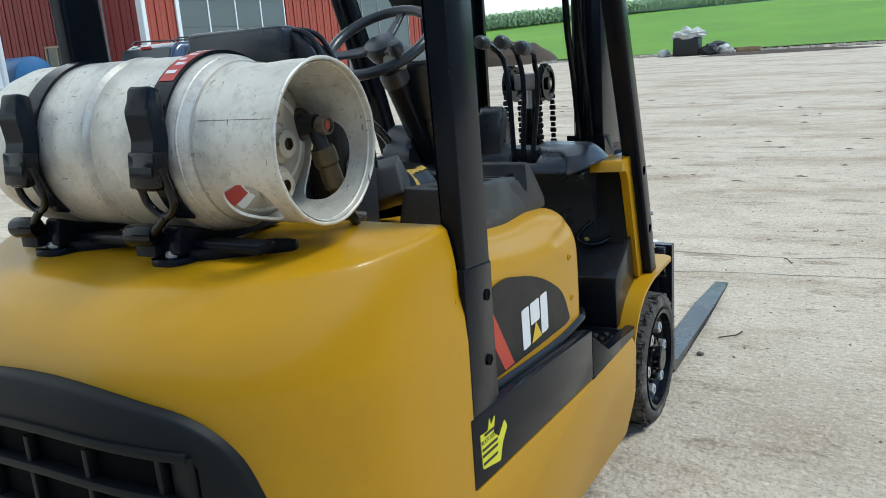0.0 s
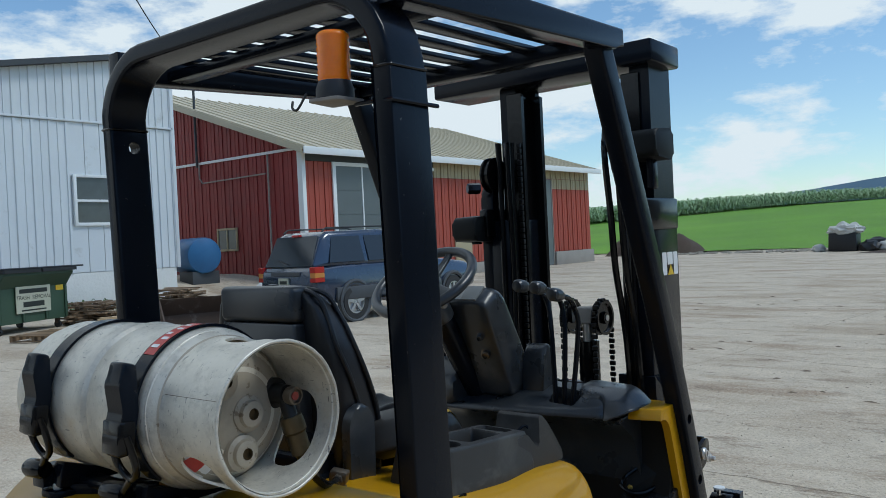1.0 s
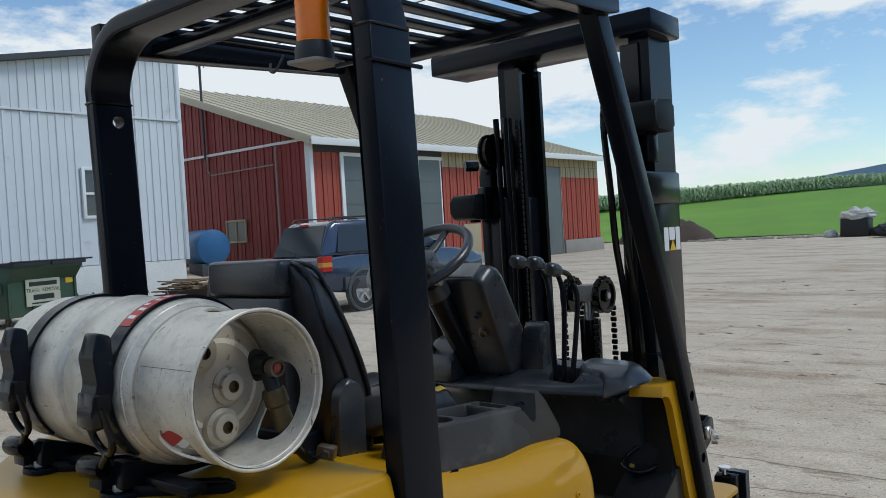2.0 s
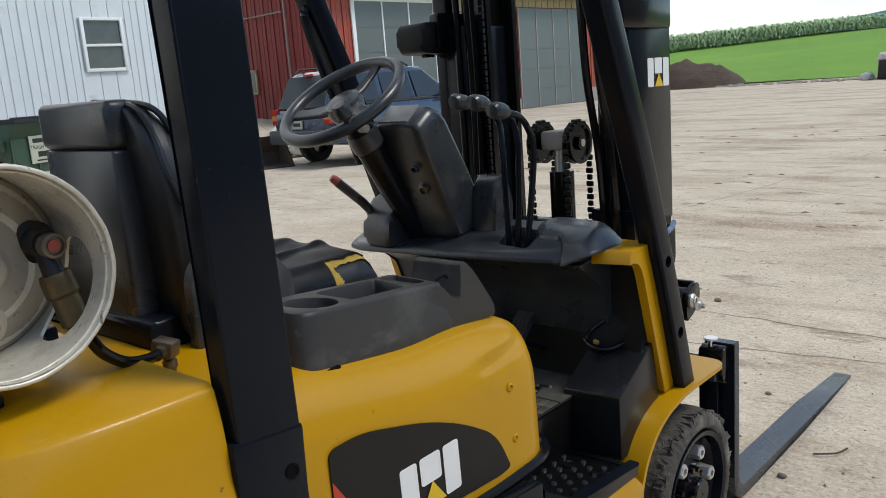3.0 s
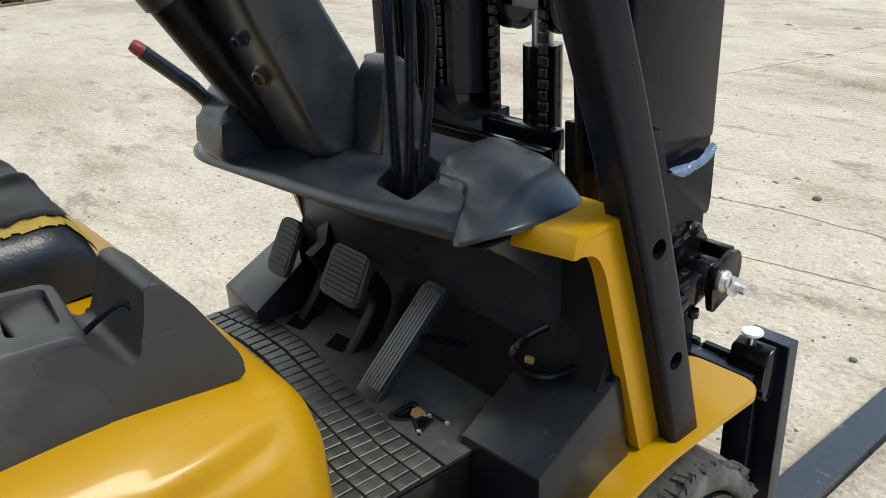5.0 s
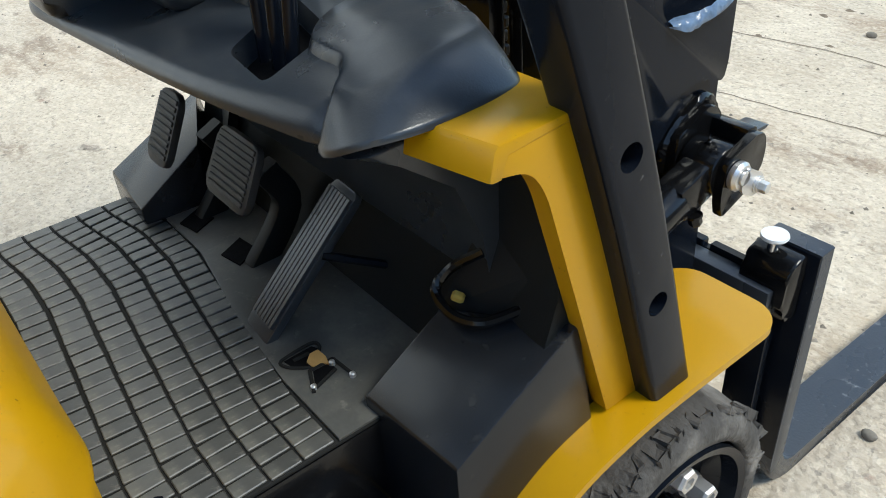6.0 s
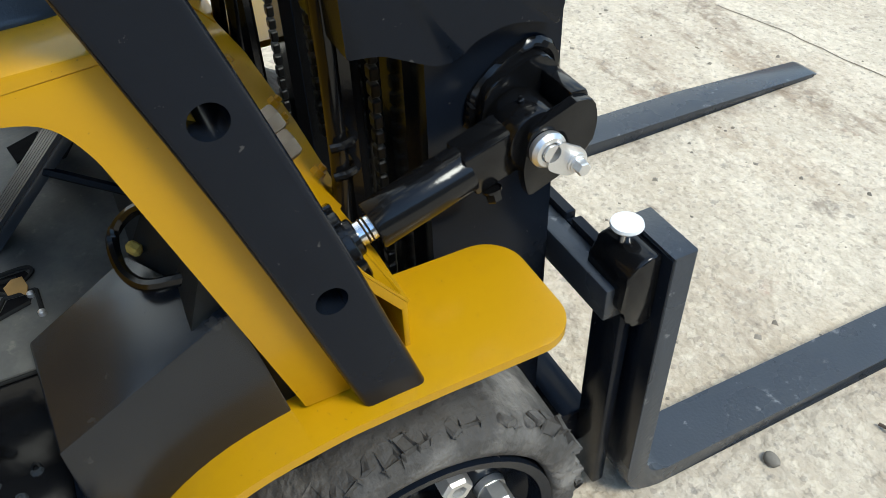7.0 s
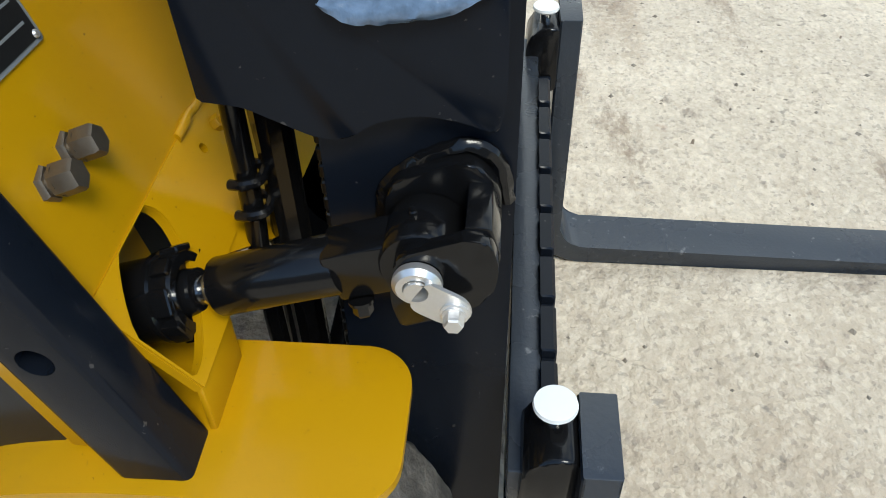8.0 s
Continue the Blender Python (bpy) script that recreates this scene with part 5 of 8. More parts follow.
badge = part("badge", bm, decal_black, hood, "charcoal brand panel with pale plain shapes")
part("badge_stripe", prism(B(), [(1.278, 0.735), (1.278, 0.815), (1.375, 0.664), (1.325, 0.665)], "x", -0.0404, -0.0396), logo_red, badge, "red slanting stripe")


def brand_mark(o, uy, uz, h, holder, ax=1.0):
    """Plain pale blocks over a yellow triangle, in place of a maker's mark. o: lower left corner; uy, uz: ways along the surface."""
    def poly(pts, mat, name, lift):
        bm = B()
        n0 = uy.cross(uz).normalized()
        a = [bm.verts.new(o + uy * (p[0] * h) + uz * (p[1] * h) + n0 * lift) for p in pts]
        b = [bm.verts.new(o + uy * (p[0] * h) + uz * (p[1] * h) + n0 * (lift + 0.0008)) for p in pts]
        bm.faces.new(a)
        bm.faces.new(b)
        for i in range(len(pts)):
            j = (i + 1) % len(pts)
            bm.faces.new((a[i], a[j], b[j], b[i]))
        part(name, bm, mat, holder)
    for x0, x1, z0 in ((0.0, 0.44, 0.0), (0.52, 1.08, 0.45), (1.16, 1.6, 0.0)):
        poly(rounded([(x0, z0), (x1, z0), (x1, 1.0), (x0, 1.0)], 0.07, 3), logo_white, "pale_shape", 0.0)
    poly([(0.5, 0.0), (0.81, 0.46), (1.14, 0.0)], logo_yellow, "yellow_triangle", 0.001)


brand_mark(Vector((-0.04, 1.428, 0.672)), Vector((0, 1, 0.02)).normalized(), Vector((0, -0.03, 1)).normalized(), 0.098, badge)
for p, ax in (((-0.123, 1.9, 0.851), (0.35, 0.9, 0.2)), ((-0.1, 1.905, 0.74), (0.4, 0.9, 0.1))):
    part("hood_bolt", lathe(B(), [(0.011, -0.006), (0.011, 0.003), (0.007, 0.005), (0.006, 0.002), (0, 0.002)], p, ax, 14), yellow, hood)
for y, z in ((1.757, 0.813), (1.765, 0.7)):
    part("hood_bolt", lathe(B(), [(0.009, 0), (0.009, 0.003), (0.006, 0.005), (0.005, 0.002), (0, 0.002)], (-0.046, y, z), (1, 0, 0), 12), yellow, hood)
# console tray on the hood
def tray_z(y):
    return 1.066 - 0.1 * (y - 1.38)


def tray_base(y):
    return 0.972 - 0.03 * (y - 1.29) / 0.55


outer = rounded([(-0.12, 1.312), (-0.158, 1.703), (-0.312, 1.716), (-0.27, 1.315)], [0.045, 0.012, 0.02, 0.03], 7)
lowr = rounded([(-0.11, 1.3), (-0.14, 1.708), (-0.31, 1.718), (-0.285, 1.3)], [0.045, 0.012, 0.02, 0.03], 7)
mid = [tuple(Vector(a).lerp(Vector(b), 0.12)) for a, b in zip(lowr, outer)]
c0 = Vector((-0.215, 1.51))
shr = [tuple(Vector(p) + (c0 - Vector(p)).normalized() * 0.007) for p in outer]
cup = [(-0.193 + 0.05 * math.cos(2 * math.pi * i / 24), 1.394 + 0.049 * math.sin(2 * math.pi * i / 24)) for i in range(24)]
slot_a = rounded([(-0.158, 1.462), (-0.18, 1.622), (-0.29, 1.64), (-0.264, 1.455)], [0.015, 0.012, 0.012, 0.02], 4)
slot_b = rounded([(-0.184, 1.638), (-0.19, 1.69), (-0.295, 1.702), (-0.292, 1.652)], 0.014, 4)
bm = B()
vs = loft(bm, [[(x, y, tray_base(y) - 0.014) for x, y in lowr], [(x, y, tray_base(y) + 0.006) for x, y in lowr], [(x, y, tray_base(y) + 0.012) for x, y in mid], [(x, y, tray_z(y) - 0.009) for x, y in outer], [(x, y, tray_z(y) - 0.002) for x, y in [tuple(Vector(a).lerp(Vector(b), 0.4)) for a, b in zip(outer, shr)]], [(x, y, tray_z(y)) for x, y in shr]], caps=False)
bm.faces.new(vs[0][::-1])
top_edges = [bm.edges.get((vs[-1][i], vs[-1][(i + 1) % len(shr)])) for i in range(len(shr))]
for pts, depth in ((cup, 0.055), (slot_a, 0.06), (slot_b, 0.05)):
    c = Vector((sum(p[0] for p in pts) / len(pts), sum(p[1] for p in pts) / len(pts)))
    shape = [[(*Vector(p).lerp(c, k), tray_z(p[1]) - d) for p in pts] for k, d in ((0.0, 0.0), (0.03, 0.004), (0.09, depth))]
    ws = loft(bm, shape, caps=False)
    bm.faces.new(ws[-1])
    top_edges += [bm.edges.get((ws[0][i], ws[0][(i + 1) % len(pts)])) for i in range(len(pts))]
bmesh.ops.triangle_fill(bm, use_beauty=True, use_dissolve=False, edges=top_edges)
tray = part("console_tray", bm, grey_plastic, truck, "worn grey plastic console tray with cup holder", smooth=45)
part("latch_slot", box(B(), (-0.13, 1.334, 0.9585), (-0.1085, 1.378, 0.969), 0.001), dark, tray)


# raised tail of the tray with a wire hook
bm = B()
prof = rounded([(1.65, 0.932), (1.65, 1.025), (1.694, 1.028), (1.71, 1.008), (1.729, 0.988), (1.742, 0.99), (1.757, 1.03), (1.763, 1.057), (1.776, 1.062), (1.802, 1.036), (1.83, 0.985), (1.846, 0.955), (1.847, 0.93)], [0, 0.004, 0.01, 0.02, 0.008, 0.012, 0.02, 0.005, 0.012, 0.03, 0.03, 0.012, 0.004], 6)
prism(bm, prof, "x", -0.3, -0.1385, 0.006, 3)
for v in bm.verts:                                       # the sides lean in like the tray's
    k = max(0.0, (v.co.z - 0.95) / 0.1)
    v.co.x += (-0.017 if v.co.x > -0.22 else 0.012) * k - 0.004 * ramp((v.co.y - 1.7) / 0.1)
part("tray_tail", bm, grey_plastic, tray, smooth=45)
bm = B()
tube(bm, smooth_path([(-0.218, 1.706, 1.0), (-0.206, 1.736, 1.024), (-0.198, 1.752, 1.032), (-0.19, 1.758, 1.024), (-0.188, 1.756, 1.002), (-0.2, 1.742, 0.985), (-0.21, 1.722, 0.978)], 5), 0.0034, 8)
part("wire_hook", bm, black_paint, tray)

# front bulkhead, floor and mat
bm = B()
box(bm, (-0.93, 1.84, 0.44), (-0.2, 2.35, 0.592), 0.006)
part("floor_plate", bm, black_gloss, truck, "black steel floor plate")
bm = B()
prism(bm, [(2.34, 0.45), (2.47, 0.45), (2.43, 0.75), (2.41, 0.955), (2.395, 0.955), (2.39, 0.75), (2.34, 0.62)], "x", mirror(-0.0795), -0.0795, 0.002)
part("cowl", bm, grille_plastic, truck, "black steel cowl panel")
# matting: studs between grooves
mat_groove = surface("mat_groove_rubber", (0.016, 0.0155, 0.014), 0.8, spec=0.2, var=0.25, scale=10, bump=0.2, fine=180, dist=0.001)
bm = B()
box(bm, (-0.93, 1.8, 0.593), (-0.2, 2.345, 0.6), 0.003)
mat = part("floor_mat", bm, mat_groove, truck, "worn black rubber floor mat with raised blocks")
studs = B()
box(studs, (-0.0113, -0.0197, 0.0), (0.0113, 0.0197, 0.0042), 0.0012, 1)
stud_me = bpy.data.meshes.new("mat_block")
studs.to_mesh(stud_me)
studs.free()
stud_me.materials.append(mat_rubber)
rows_y = lambda x: 0.047 * min(1, max(0, (-0.3 - x) / 0.38)) - 0.022 * ramp((-0.76 - x) / 0.16)
for i in range(28):
    x = -0.2135 - 0.0258 * i
    slope = math.degrees(math.atan((rows_y(x + 0.01) - rows_y(x - 0.01)) / 0.02))
    for j in range(9):
        y = 2.138 - 0.0425 * j + rows_y(x) * (1 - 0.07 * j)
        if y > 1.822:
            put("mat_block", stud_me, mat, "", pose(x + 0.0015 * math.sin(j * 2.3 + i), y, 0.6, 0, 0, slope * 0.7 + 1.5 * math.sin(i * 1.7 + j)))
bm = B()
prism(bm, [(-0.2, 2.163), (-0.2, 2.34), (-0.925, 2.34), (-0.925, 2.192), (-0.84, 2.208), (-0.67, 2.208), (-0.49, 2.178), (-0.33, 2.163)], "z", 0.6, 0.604, 0.001)
part("plain_edge", bm, mat_rubber, mat, "smooth dusty rubber border")
# side boxes over the front wheels
for s in (1, -1):
    X = (lambda x: x) if s > 0 else mirror
    bm = B()
    r1 = [(-0.225, 2.216, 0.45), (-0.064, 2.226, 0.45), (-0.064, 2.455, 0.45), (-0.245, 2.335, 0.45)]
    r2 = [(-0.225, 2.216, 0.617), (-0.064, 2.226, 0.62), (-0.066, 2.41, 0.716), (-0.222, 2.335, 0.69)]
    dy_ = 0 if s > 0 else -0.042
    loft(bm, [[(X(a), b + dy_, c) for a, b, c in r1], [(X(a), b + dy_, c - dy_ * 0.4) for a, b, c in r2]])
    bevel(bm, bm.edges[:], 0.004, 2)
    wb = part("wheel_box", bm, satin_black, truck, "black steel box over the front axle")
    bm = B()
    loft(bm, [[(X(a), b, c) for a, b, c in q] for q in (((-0.225, 2.337, 0.685), (-0.067, 2.408, 0.705), (-0.067, 2.418, 0.705), (-0.225, 2.36, 0.685)), ((-0.2, 2.39, 0.8), (-0.067, 2.425, 0.8), (-0.067, 2.435, 0.8), (-0.2, 2.4, 0.8)))])
    part("back_panel", bm, grille_plastic, wb)
part("inner_panel", box(B(), (-0.3, 2.2, 0.16), (-0.045, 2.215, 0.455), 0.002), black_paint, truck)
# harness on the box
bm = B()
hl = smooth_path([(-0.19, 2.38, 0.765), (-0.218, 2.352, 0.74), (-0.222, 2.33, 0.716), (-0.19, 2.328, 0.7), (-0.157, 2.342, 0.7), (-0.136, 2.37, 0.71), (-0.126, 2.392, 0.718)], 8)
tube(bm, hl, 0.0065, 8)
hz = part("wiring_harness", bm, black_gloss, truck, "black corrugated wiring loom")
part("connector", box(B(), (-0.007, -0.006, -0.006), (0.009, 0.006, 0.006), 0.003, 1, pose(-0.2, 2.345, 0.712, 10, 20, 40)), foam, hz)
for k in range(3):
    part("wire_end", tube(B(), smooth_path([(-0.127, 2.39, 0.717 + 0.003 * k), (-0.116, 2.396 + 0.003 * k, 0.72), (-0.106 + 0.003 * k, 2.4, 0.722)], 4), 0.0018, 5), (sticker_yellow, logo_yellow, black_gloss)[k], hz)
# odds and ends on the floor
brass_leaf = surface("dry_leaf", (0.42, 0.24, 0.07), 0.8, var=0.3, scale=60, bump=0.2)
bm = B()
loop = smooth_path([(-0.361, 2.178, 0.605), (-0.362, 2.205, 0.607), (-0.361, 2.226, 0.607), (-0.35, 2.229, 0.606), (-0.337, 2.216, 0.605), (-0.324, 2.203, 0.605), (-0.34, 2.181, 0.605), (-0.355, 2.174, 0.605), (-0.361, 2.178, 0.605)], 3)
tube(bm, loop, 0.0024, 6)
brk = part("floor_bracket", bm, mat_groove, truck, "black bracket frame let into the floor mat")
for a, b in (((-0.283, 2.18), (-0.32, 2.196)), ((-0.32, 2.196), (-0.319, 2.23)), ((-0.319, 2.23), (-0.275, 2.233)), ((-0.288, 2.186), (-0.3, 2.222)), ((-0.35, 2.19), (-0.349, 2.212))):
    part("bar", tube(B(), [(*a, 0.605), (*b, 0.6055)], 0.0026, 6), mat_groove, brk)
# flat black patches paint the shade inside the bracket's openings
part("recess", prism(B(), [(-0.358, 2.18), (-0.342, 2.183), (-0.328, 2.203), (-0.35, 2.226), (-0.359, 2.222)], "z", 0.6035, 0.6046, 0), dark, brk)
part("recess", prism(B(), [(-0.286, 2.184), (-0.317, 2.199), (-0.316, 2.227), (-0.302, 2.222)], "z", 0.6035, 0.6046, 0), dark, brk)
for a, b in ((-0.276, 2.232), (-0.312, 2.224), (-0.29, 2.184)):
    part("worn_stud", lathe(B(), [(0.0045, 0), (0.004, 0.006), (0.002, 0.0075), (0, 0.0078)], (a, b, 0.603), (0, 0, 1), 10), steel, brk)
bm = B()
prism(bm, [(-0.012, -0.004), (-0.004, -0.012), (0.006, -0.006), (0.016, -0.008), (0.012, 0.004), (0.002, 0.014), (-0.008, 0.008)], "z", 0.0, 0.002, m=pose(-0.328, 2.211, 0.609, 16, 10, 60))
tagged(part("dry_leaf", bm, brass_leaf), "curled dry brown leaf on the truck floor", "leaf")

# pedals
pedal_rubber = surface("dusty_pedal_rubber", (0.03, 0.03, 0.029), 0.6, var=0.2, scale=9, bump=0.25, fine=300, dist=0.001, stain=(0.085, 0.08, 0.07), stain_at=0.58, stain_scale=14, stain_soft=0.2)


def pedal(c, w, h, tilt, name, ribs, mat, along=True, turn=0):
    m = pose(*c, tilt, 0, turn)
    bm = B()
    prism(bm, rounded([(-w / 2, -h / 2), (w / 2, -h / 2), (w / 2 * 0.92, h / 2), (-w / 2 * 0.92, h / 2)], 0.018 if not along else 0.008, 4), "z", -0.012, 0.0, 0.003, m=m)
    p = part(name, bm, mat, truck, "ribbed black rubber pedal")
    for i in range(ribs):
        bm = B()
        if along:
            x = -w / 2 * 0.75 + w * 0.75 * i / (ribs - 1)
            box(bm, (x - 0.0032, -h / 2 * 0.8, 0), (x + 0.0032, h / 2 * 0.9, 0.005), 0, 1, m)
        else:
            y = -h / 2 * 0.72 + h * 0.76 * i / (ribs - 1)
            box(bm, (-w / 2 * 0.82, y - 0.0036, -0.001), (w / 2 * 0.82, y + 0.0036, 0.0024), 0.001, 1, m)
        part("rib", bm, mat, p)
    return p, m


pedal((-0.43, 2.262, 0.685), 0.066, 0.235, 45, "accelerator_pedal", 7, plastic, True, -4)
bm = B()
tube(bm, [(-0.4, 2.28, 0.7), (-0.37, 2.36, 0.66)], 0.006, 6)
part("pedal_rod", bm, black_paint, truck)
for x, nm, w in ((-0.59, "brake_pedal", 0.128), (-0.77, "inching_pedal", 0.076)):
    p, m = pedal((x, 2.258 if x > -0.7 else 2.235, 0.762 if x > -0.7 else 0.772), w, 0.1 if x > -0.7 else 0.115, 62, nm, 9, pedal_rubber, False, 0)
    bm = B()
    sweep(bm, smooth_path([(x + 0.01, 2.3, 0.75), (x + 0.01, 2.325, 0.68), (x + 0.005, 2.252, 0.58)], 5), rounded([(-0.013, -0.02), (0.013, -0.02), (0.013, 0.02), (-0.013, 0.02)], 0.004, 2), up=(0, 1, 0.3))
    part("pedal_arm", bm, grille_plastic, p)
    ox, oy = (0, 0) if x > -0.7 else (-0.132, -0.01)
    # black patch on the mat, painted as the shade of an open slot
    part("floor_slot_shade", prism(B(), [(-0.635 + ox, 2.227 + oy), (-0.59 + ox, 2.236 + oy), (-0.611 + ox, 2.276 + oy), (-0.658 + ox, 2.27 + oy)], "z", 0.6, 0.6065, 0), dark, mat)

# dashboard
dash_top = [(-0.172, 2.4), (-0.176, 2.245), (-0.213, 2.207), (-0.36, 2.178), (-0.5, 2.16), (-0.86, 2.125), (-0.94, 2.15), (-0.97, 2.22), (-0.95, 2.4)]
bm = B()
rings = []
for z, k, top in ((0.956, 0.04, 0), (0.954, 0.008, 0), (0.957, 0.0, 0.02), (0.963, 0.001, 0.1), (0.969, 0.007, 0.3), (0.974, 0.018, 0.6), (0.977, 0.032, 0.85), (0.978, 0.05, 1.0)):
    ring = []
    for p in rounded(dash_top, [0.03, 0.035, 0.05, 0.1, 0.1, 0.06, 0.05, 0.05, 0.05], 7):
        right = ramp((p[0] + 0.24) / 0.08)
        front = ramp((2.36 - p[1]) / 0.1)
        q = p[1] + k * (0.45 + 0.3 * right) * front
        ring.append((p[0] - k * 0.9 * right + k * 0.5 * ramp((-0.88 - p[0]) / 0.06), q, z + 0.045 * ramp((q - 2.16) / 0.18) * top))
    rings.append(ring)
vs = loft(bm, rings, caps=False)
bm.faces.new(vs[0][::-1])
well = rounded([(-0.318, 2.212), (-0.415, 2.222), (-0.445, 2.325), (-0.32, 2.298)], 0.012, 3)


def dash_z(y):
    return 0.978 + 0.045 * ramp((y - 2.16) / 0.18)


ws = loft(bm, [[(x, y, dash_z(y) - d) for x, y in well] for d in (0.0, 0.004, 0.032)], caps=False)
bm.faces.new(ws[-1])
bmesh.ops.triangle_fill(bm, use_beauty=True, use_dissolve=False, edges=[bm.edges.get((r[i], r[(i + 1) % len(r)])) for r in (vs[-1], ws[0]) for i in range(len(r))])
dash = part("dashboard", bm, plastic, truck, "black moulded plastic dashboard with a lever well", smooth=50)
# black sheet over the well's bottom puts its shade into the colour
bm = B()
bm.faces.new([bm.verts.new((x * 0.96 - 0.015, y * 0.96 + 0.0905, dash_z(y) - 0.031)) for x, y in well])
part("well_floor_shade", bm, dark, dash)
# raised right-hand lobe: a plateau that slopes to a thin rim over the yellow shelf
rim = [(-0.209, 2.204), (-0.19, 2.2), (-0.165, 2.202), (-0.14, 2.216), (-0.124, 2.25), (-0.12, 2.31), (-0.124, 2.36), (-0.14, 2.395), (-0.2, 2.42), (-0.28, 2.43), (-0.36, 2.43), (-0.345, 2.31), (-0.322, 2.27), (-0.29, 2.262), (-0.256, 2.262), (-0.236, 2.245), (-0.222, 2.222)]
flat = [(-0.216, 2.238), (-0.206, 2.24), (-0.196, 2.246), (-0.186, 2.26), (-0.178, 2.285), (-0.174, 2.32), (-0.178, 2.355), (-0.19, 2.382), (-0.22, 2.4), (-0.28, 2.412), (-0.355, 2.42), (-0.341, 2.316), (-0.32, 2.277), (-0.289, 2.269), (-0.252, 2.269), (-0.232, 2.252), (-0.224, 2.242)]
rim, flat = [[(p.x, p.y) for p in smooth_path([(*q, 0) for q in pl_ + pl_[:1]], 4)[:-1]] for pl_ in (rim, flat)]


def lobe_rim_z(p):
    return 0.957 + 0.03 * ramp((p[0] + 0.209) / 0.09) + (dash_z(p[1]) - 0.961) * ramp((-0.212 - p[0]) / 0.04)


bm = B()
rings = []
for k, d in ((0.0, -0.004), (0.0, 0.002), (0.05, 0.12), (0.35, 0.5), (0.65, 0.8), (0.88, 0.96), (1.0, 1.0)):
    ring = []
    for p, q in zip(rim, flat):
        z0, z1 = lobe_rim_z(p), dash_z(q[1]) + 0.0105
        ring.append((*Vector(p).lerp(Vector(q), k), z0 + (d if d < 0.01 else (z1 - z0) * d)))
    rings.append(ring)
mid_flat = Vector((-0.262, 2.335))
for k in (0.25, 0.5, 0.75, 0.93):
    ring = [Vector(q).lerp(mid_flat, k) for q in flat]
    rings.append([(q.x, q.y, dash_z(q.y) + 0.0105) for q in ring])
loft(bm, rings)
part("dash_moulding", bm, plastic, dash, "smooth moulded lobe of the dashboard", smooth=60)
# front apron below the dash
bm = B()
prism(bm, [(2.215, 0.953), (2.41, 0.955), (2.4, 0.62), (2.385, 0.62), (2.375, 0.8), (2.34, 0.88), (2.27, 0.925)], "x", -0.93, -0.175, 0.012, 3)
part("apron", bm, plastic, dash)

# yellow cowl sides, shelf, fender
for s in (1, -1):
    X = (lambda x: x) if s > 0 else mirror
    bm = B()
    edge = [(2.284, 0.955), (2.325, 0.947), (2.345, 0.915), (2.45, 0.562), (2.525, 0.562), (2.4, 0.982), (2.3, 0.98)]
    prism(bm, rounded(edge, [0.003, 0.02, 0.03, 0.002, 0.002, 0.004, 0.004], 5), "x", *sorted((X(-0.078), X(-0.054))), 0.003)
    side = part("cowl_side", bm, yellow, truck, "yellow steel cowl side plate")
    bm = B()
    prism(bm, [(2.28, 0.951), (2.276, 0.953), (2.282, 0.981), (2.287, 0.9855), (2.4, 0.9885), (2.4, 0.979), (2.295, 0.976), (2.29, 0.951)], "x", *sorted((X(-0.153), X(-0.0535))), 0.0025, 2)
    for v in bm.verts:
        v.co.y += 0.2 * ((v.co.x if s > 0 else mirror(v.co.x)) + 0.065) * ramp((2.36 - v.co.y) / 0.06)
    part("cowl_shelf", bm, yellow, side)
    # fender: a flat top that bends down round the tyre
    bm = B()
    path = [(2.76, 0.556), (2.756, 0.556), (2.75, 0.556), (2.742, 0.556), (2.73, 0.556), (2.712, 0.556), (2.685, 0.556), (2.64, 0.556), (2.58, 0.556), (2.52, 0.5545), (2.46, 0.55), (2.37, 0.53), (2.3, 0.49), (2.25, 0.43), (2.22, 0.35), (2.205, 0.25)]
    path = [(p.y, p.z) for p in smooth_path([(0, *q) for q in path], 4)]
    poly_up, poly_dn = [], []
    for i, p in enumerate(path):
        a, b = Vector(path[max(0, i - 1)]), Vector(path[min(len(path) - 1, i + 1)])
        t = (b - a).normalized()
        nn = Vector((t.y, -t.x))
        poly_up.append((p[0] + nn.x * 0.006, p[1] + nn.y * 0.006))
        poly_dn.append((p[0] - nn.x * 0.006, p[1] - nn.y * 0.006))
    xo, xi = X(-0.008), X(-0.19)
    rings = []
    for k in range(len(path)):
        dd = max(0.0, 0.05 - (2.76 - path[k][0]))
        cut = 0.05 - math.sqrt(max(0, 0.05 ** 2 - dd * dd))
        e = xo - cut if s > 0 else xo + cut
        e2 = xi + cut if s > 0 else xi - cut
        u, d = poly_up[k], poly_dn[k]
        rings.append([(e, *u), (e2, *u), (e2, *d), (e, *d)])
    loft(bm, rings)
    bevel(bm, [ed for ed in bm.edges if len(ed.link_faces) == 2 and ed.calc_face_angle(0) > 1.2], 0.003, 2)
    part("fender", bm, yellow, truck, "yellow steel fender over the drive wheel", smooth=40)
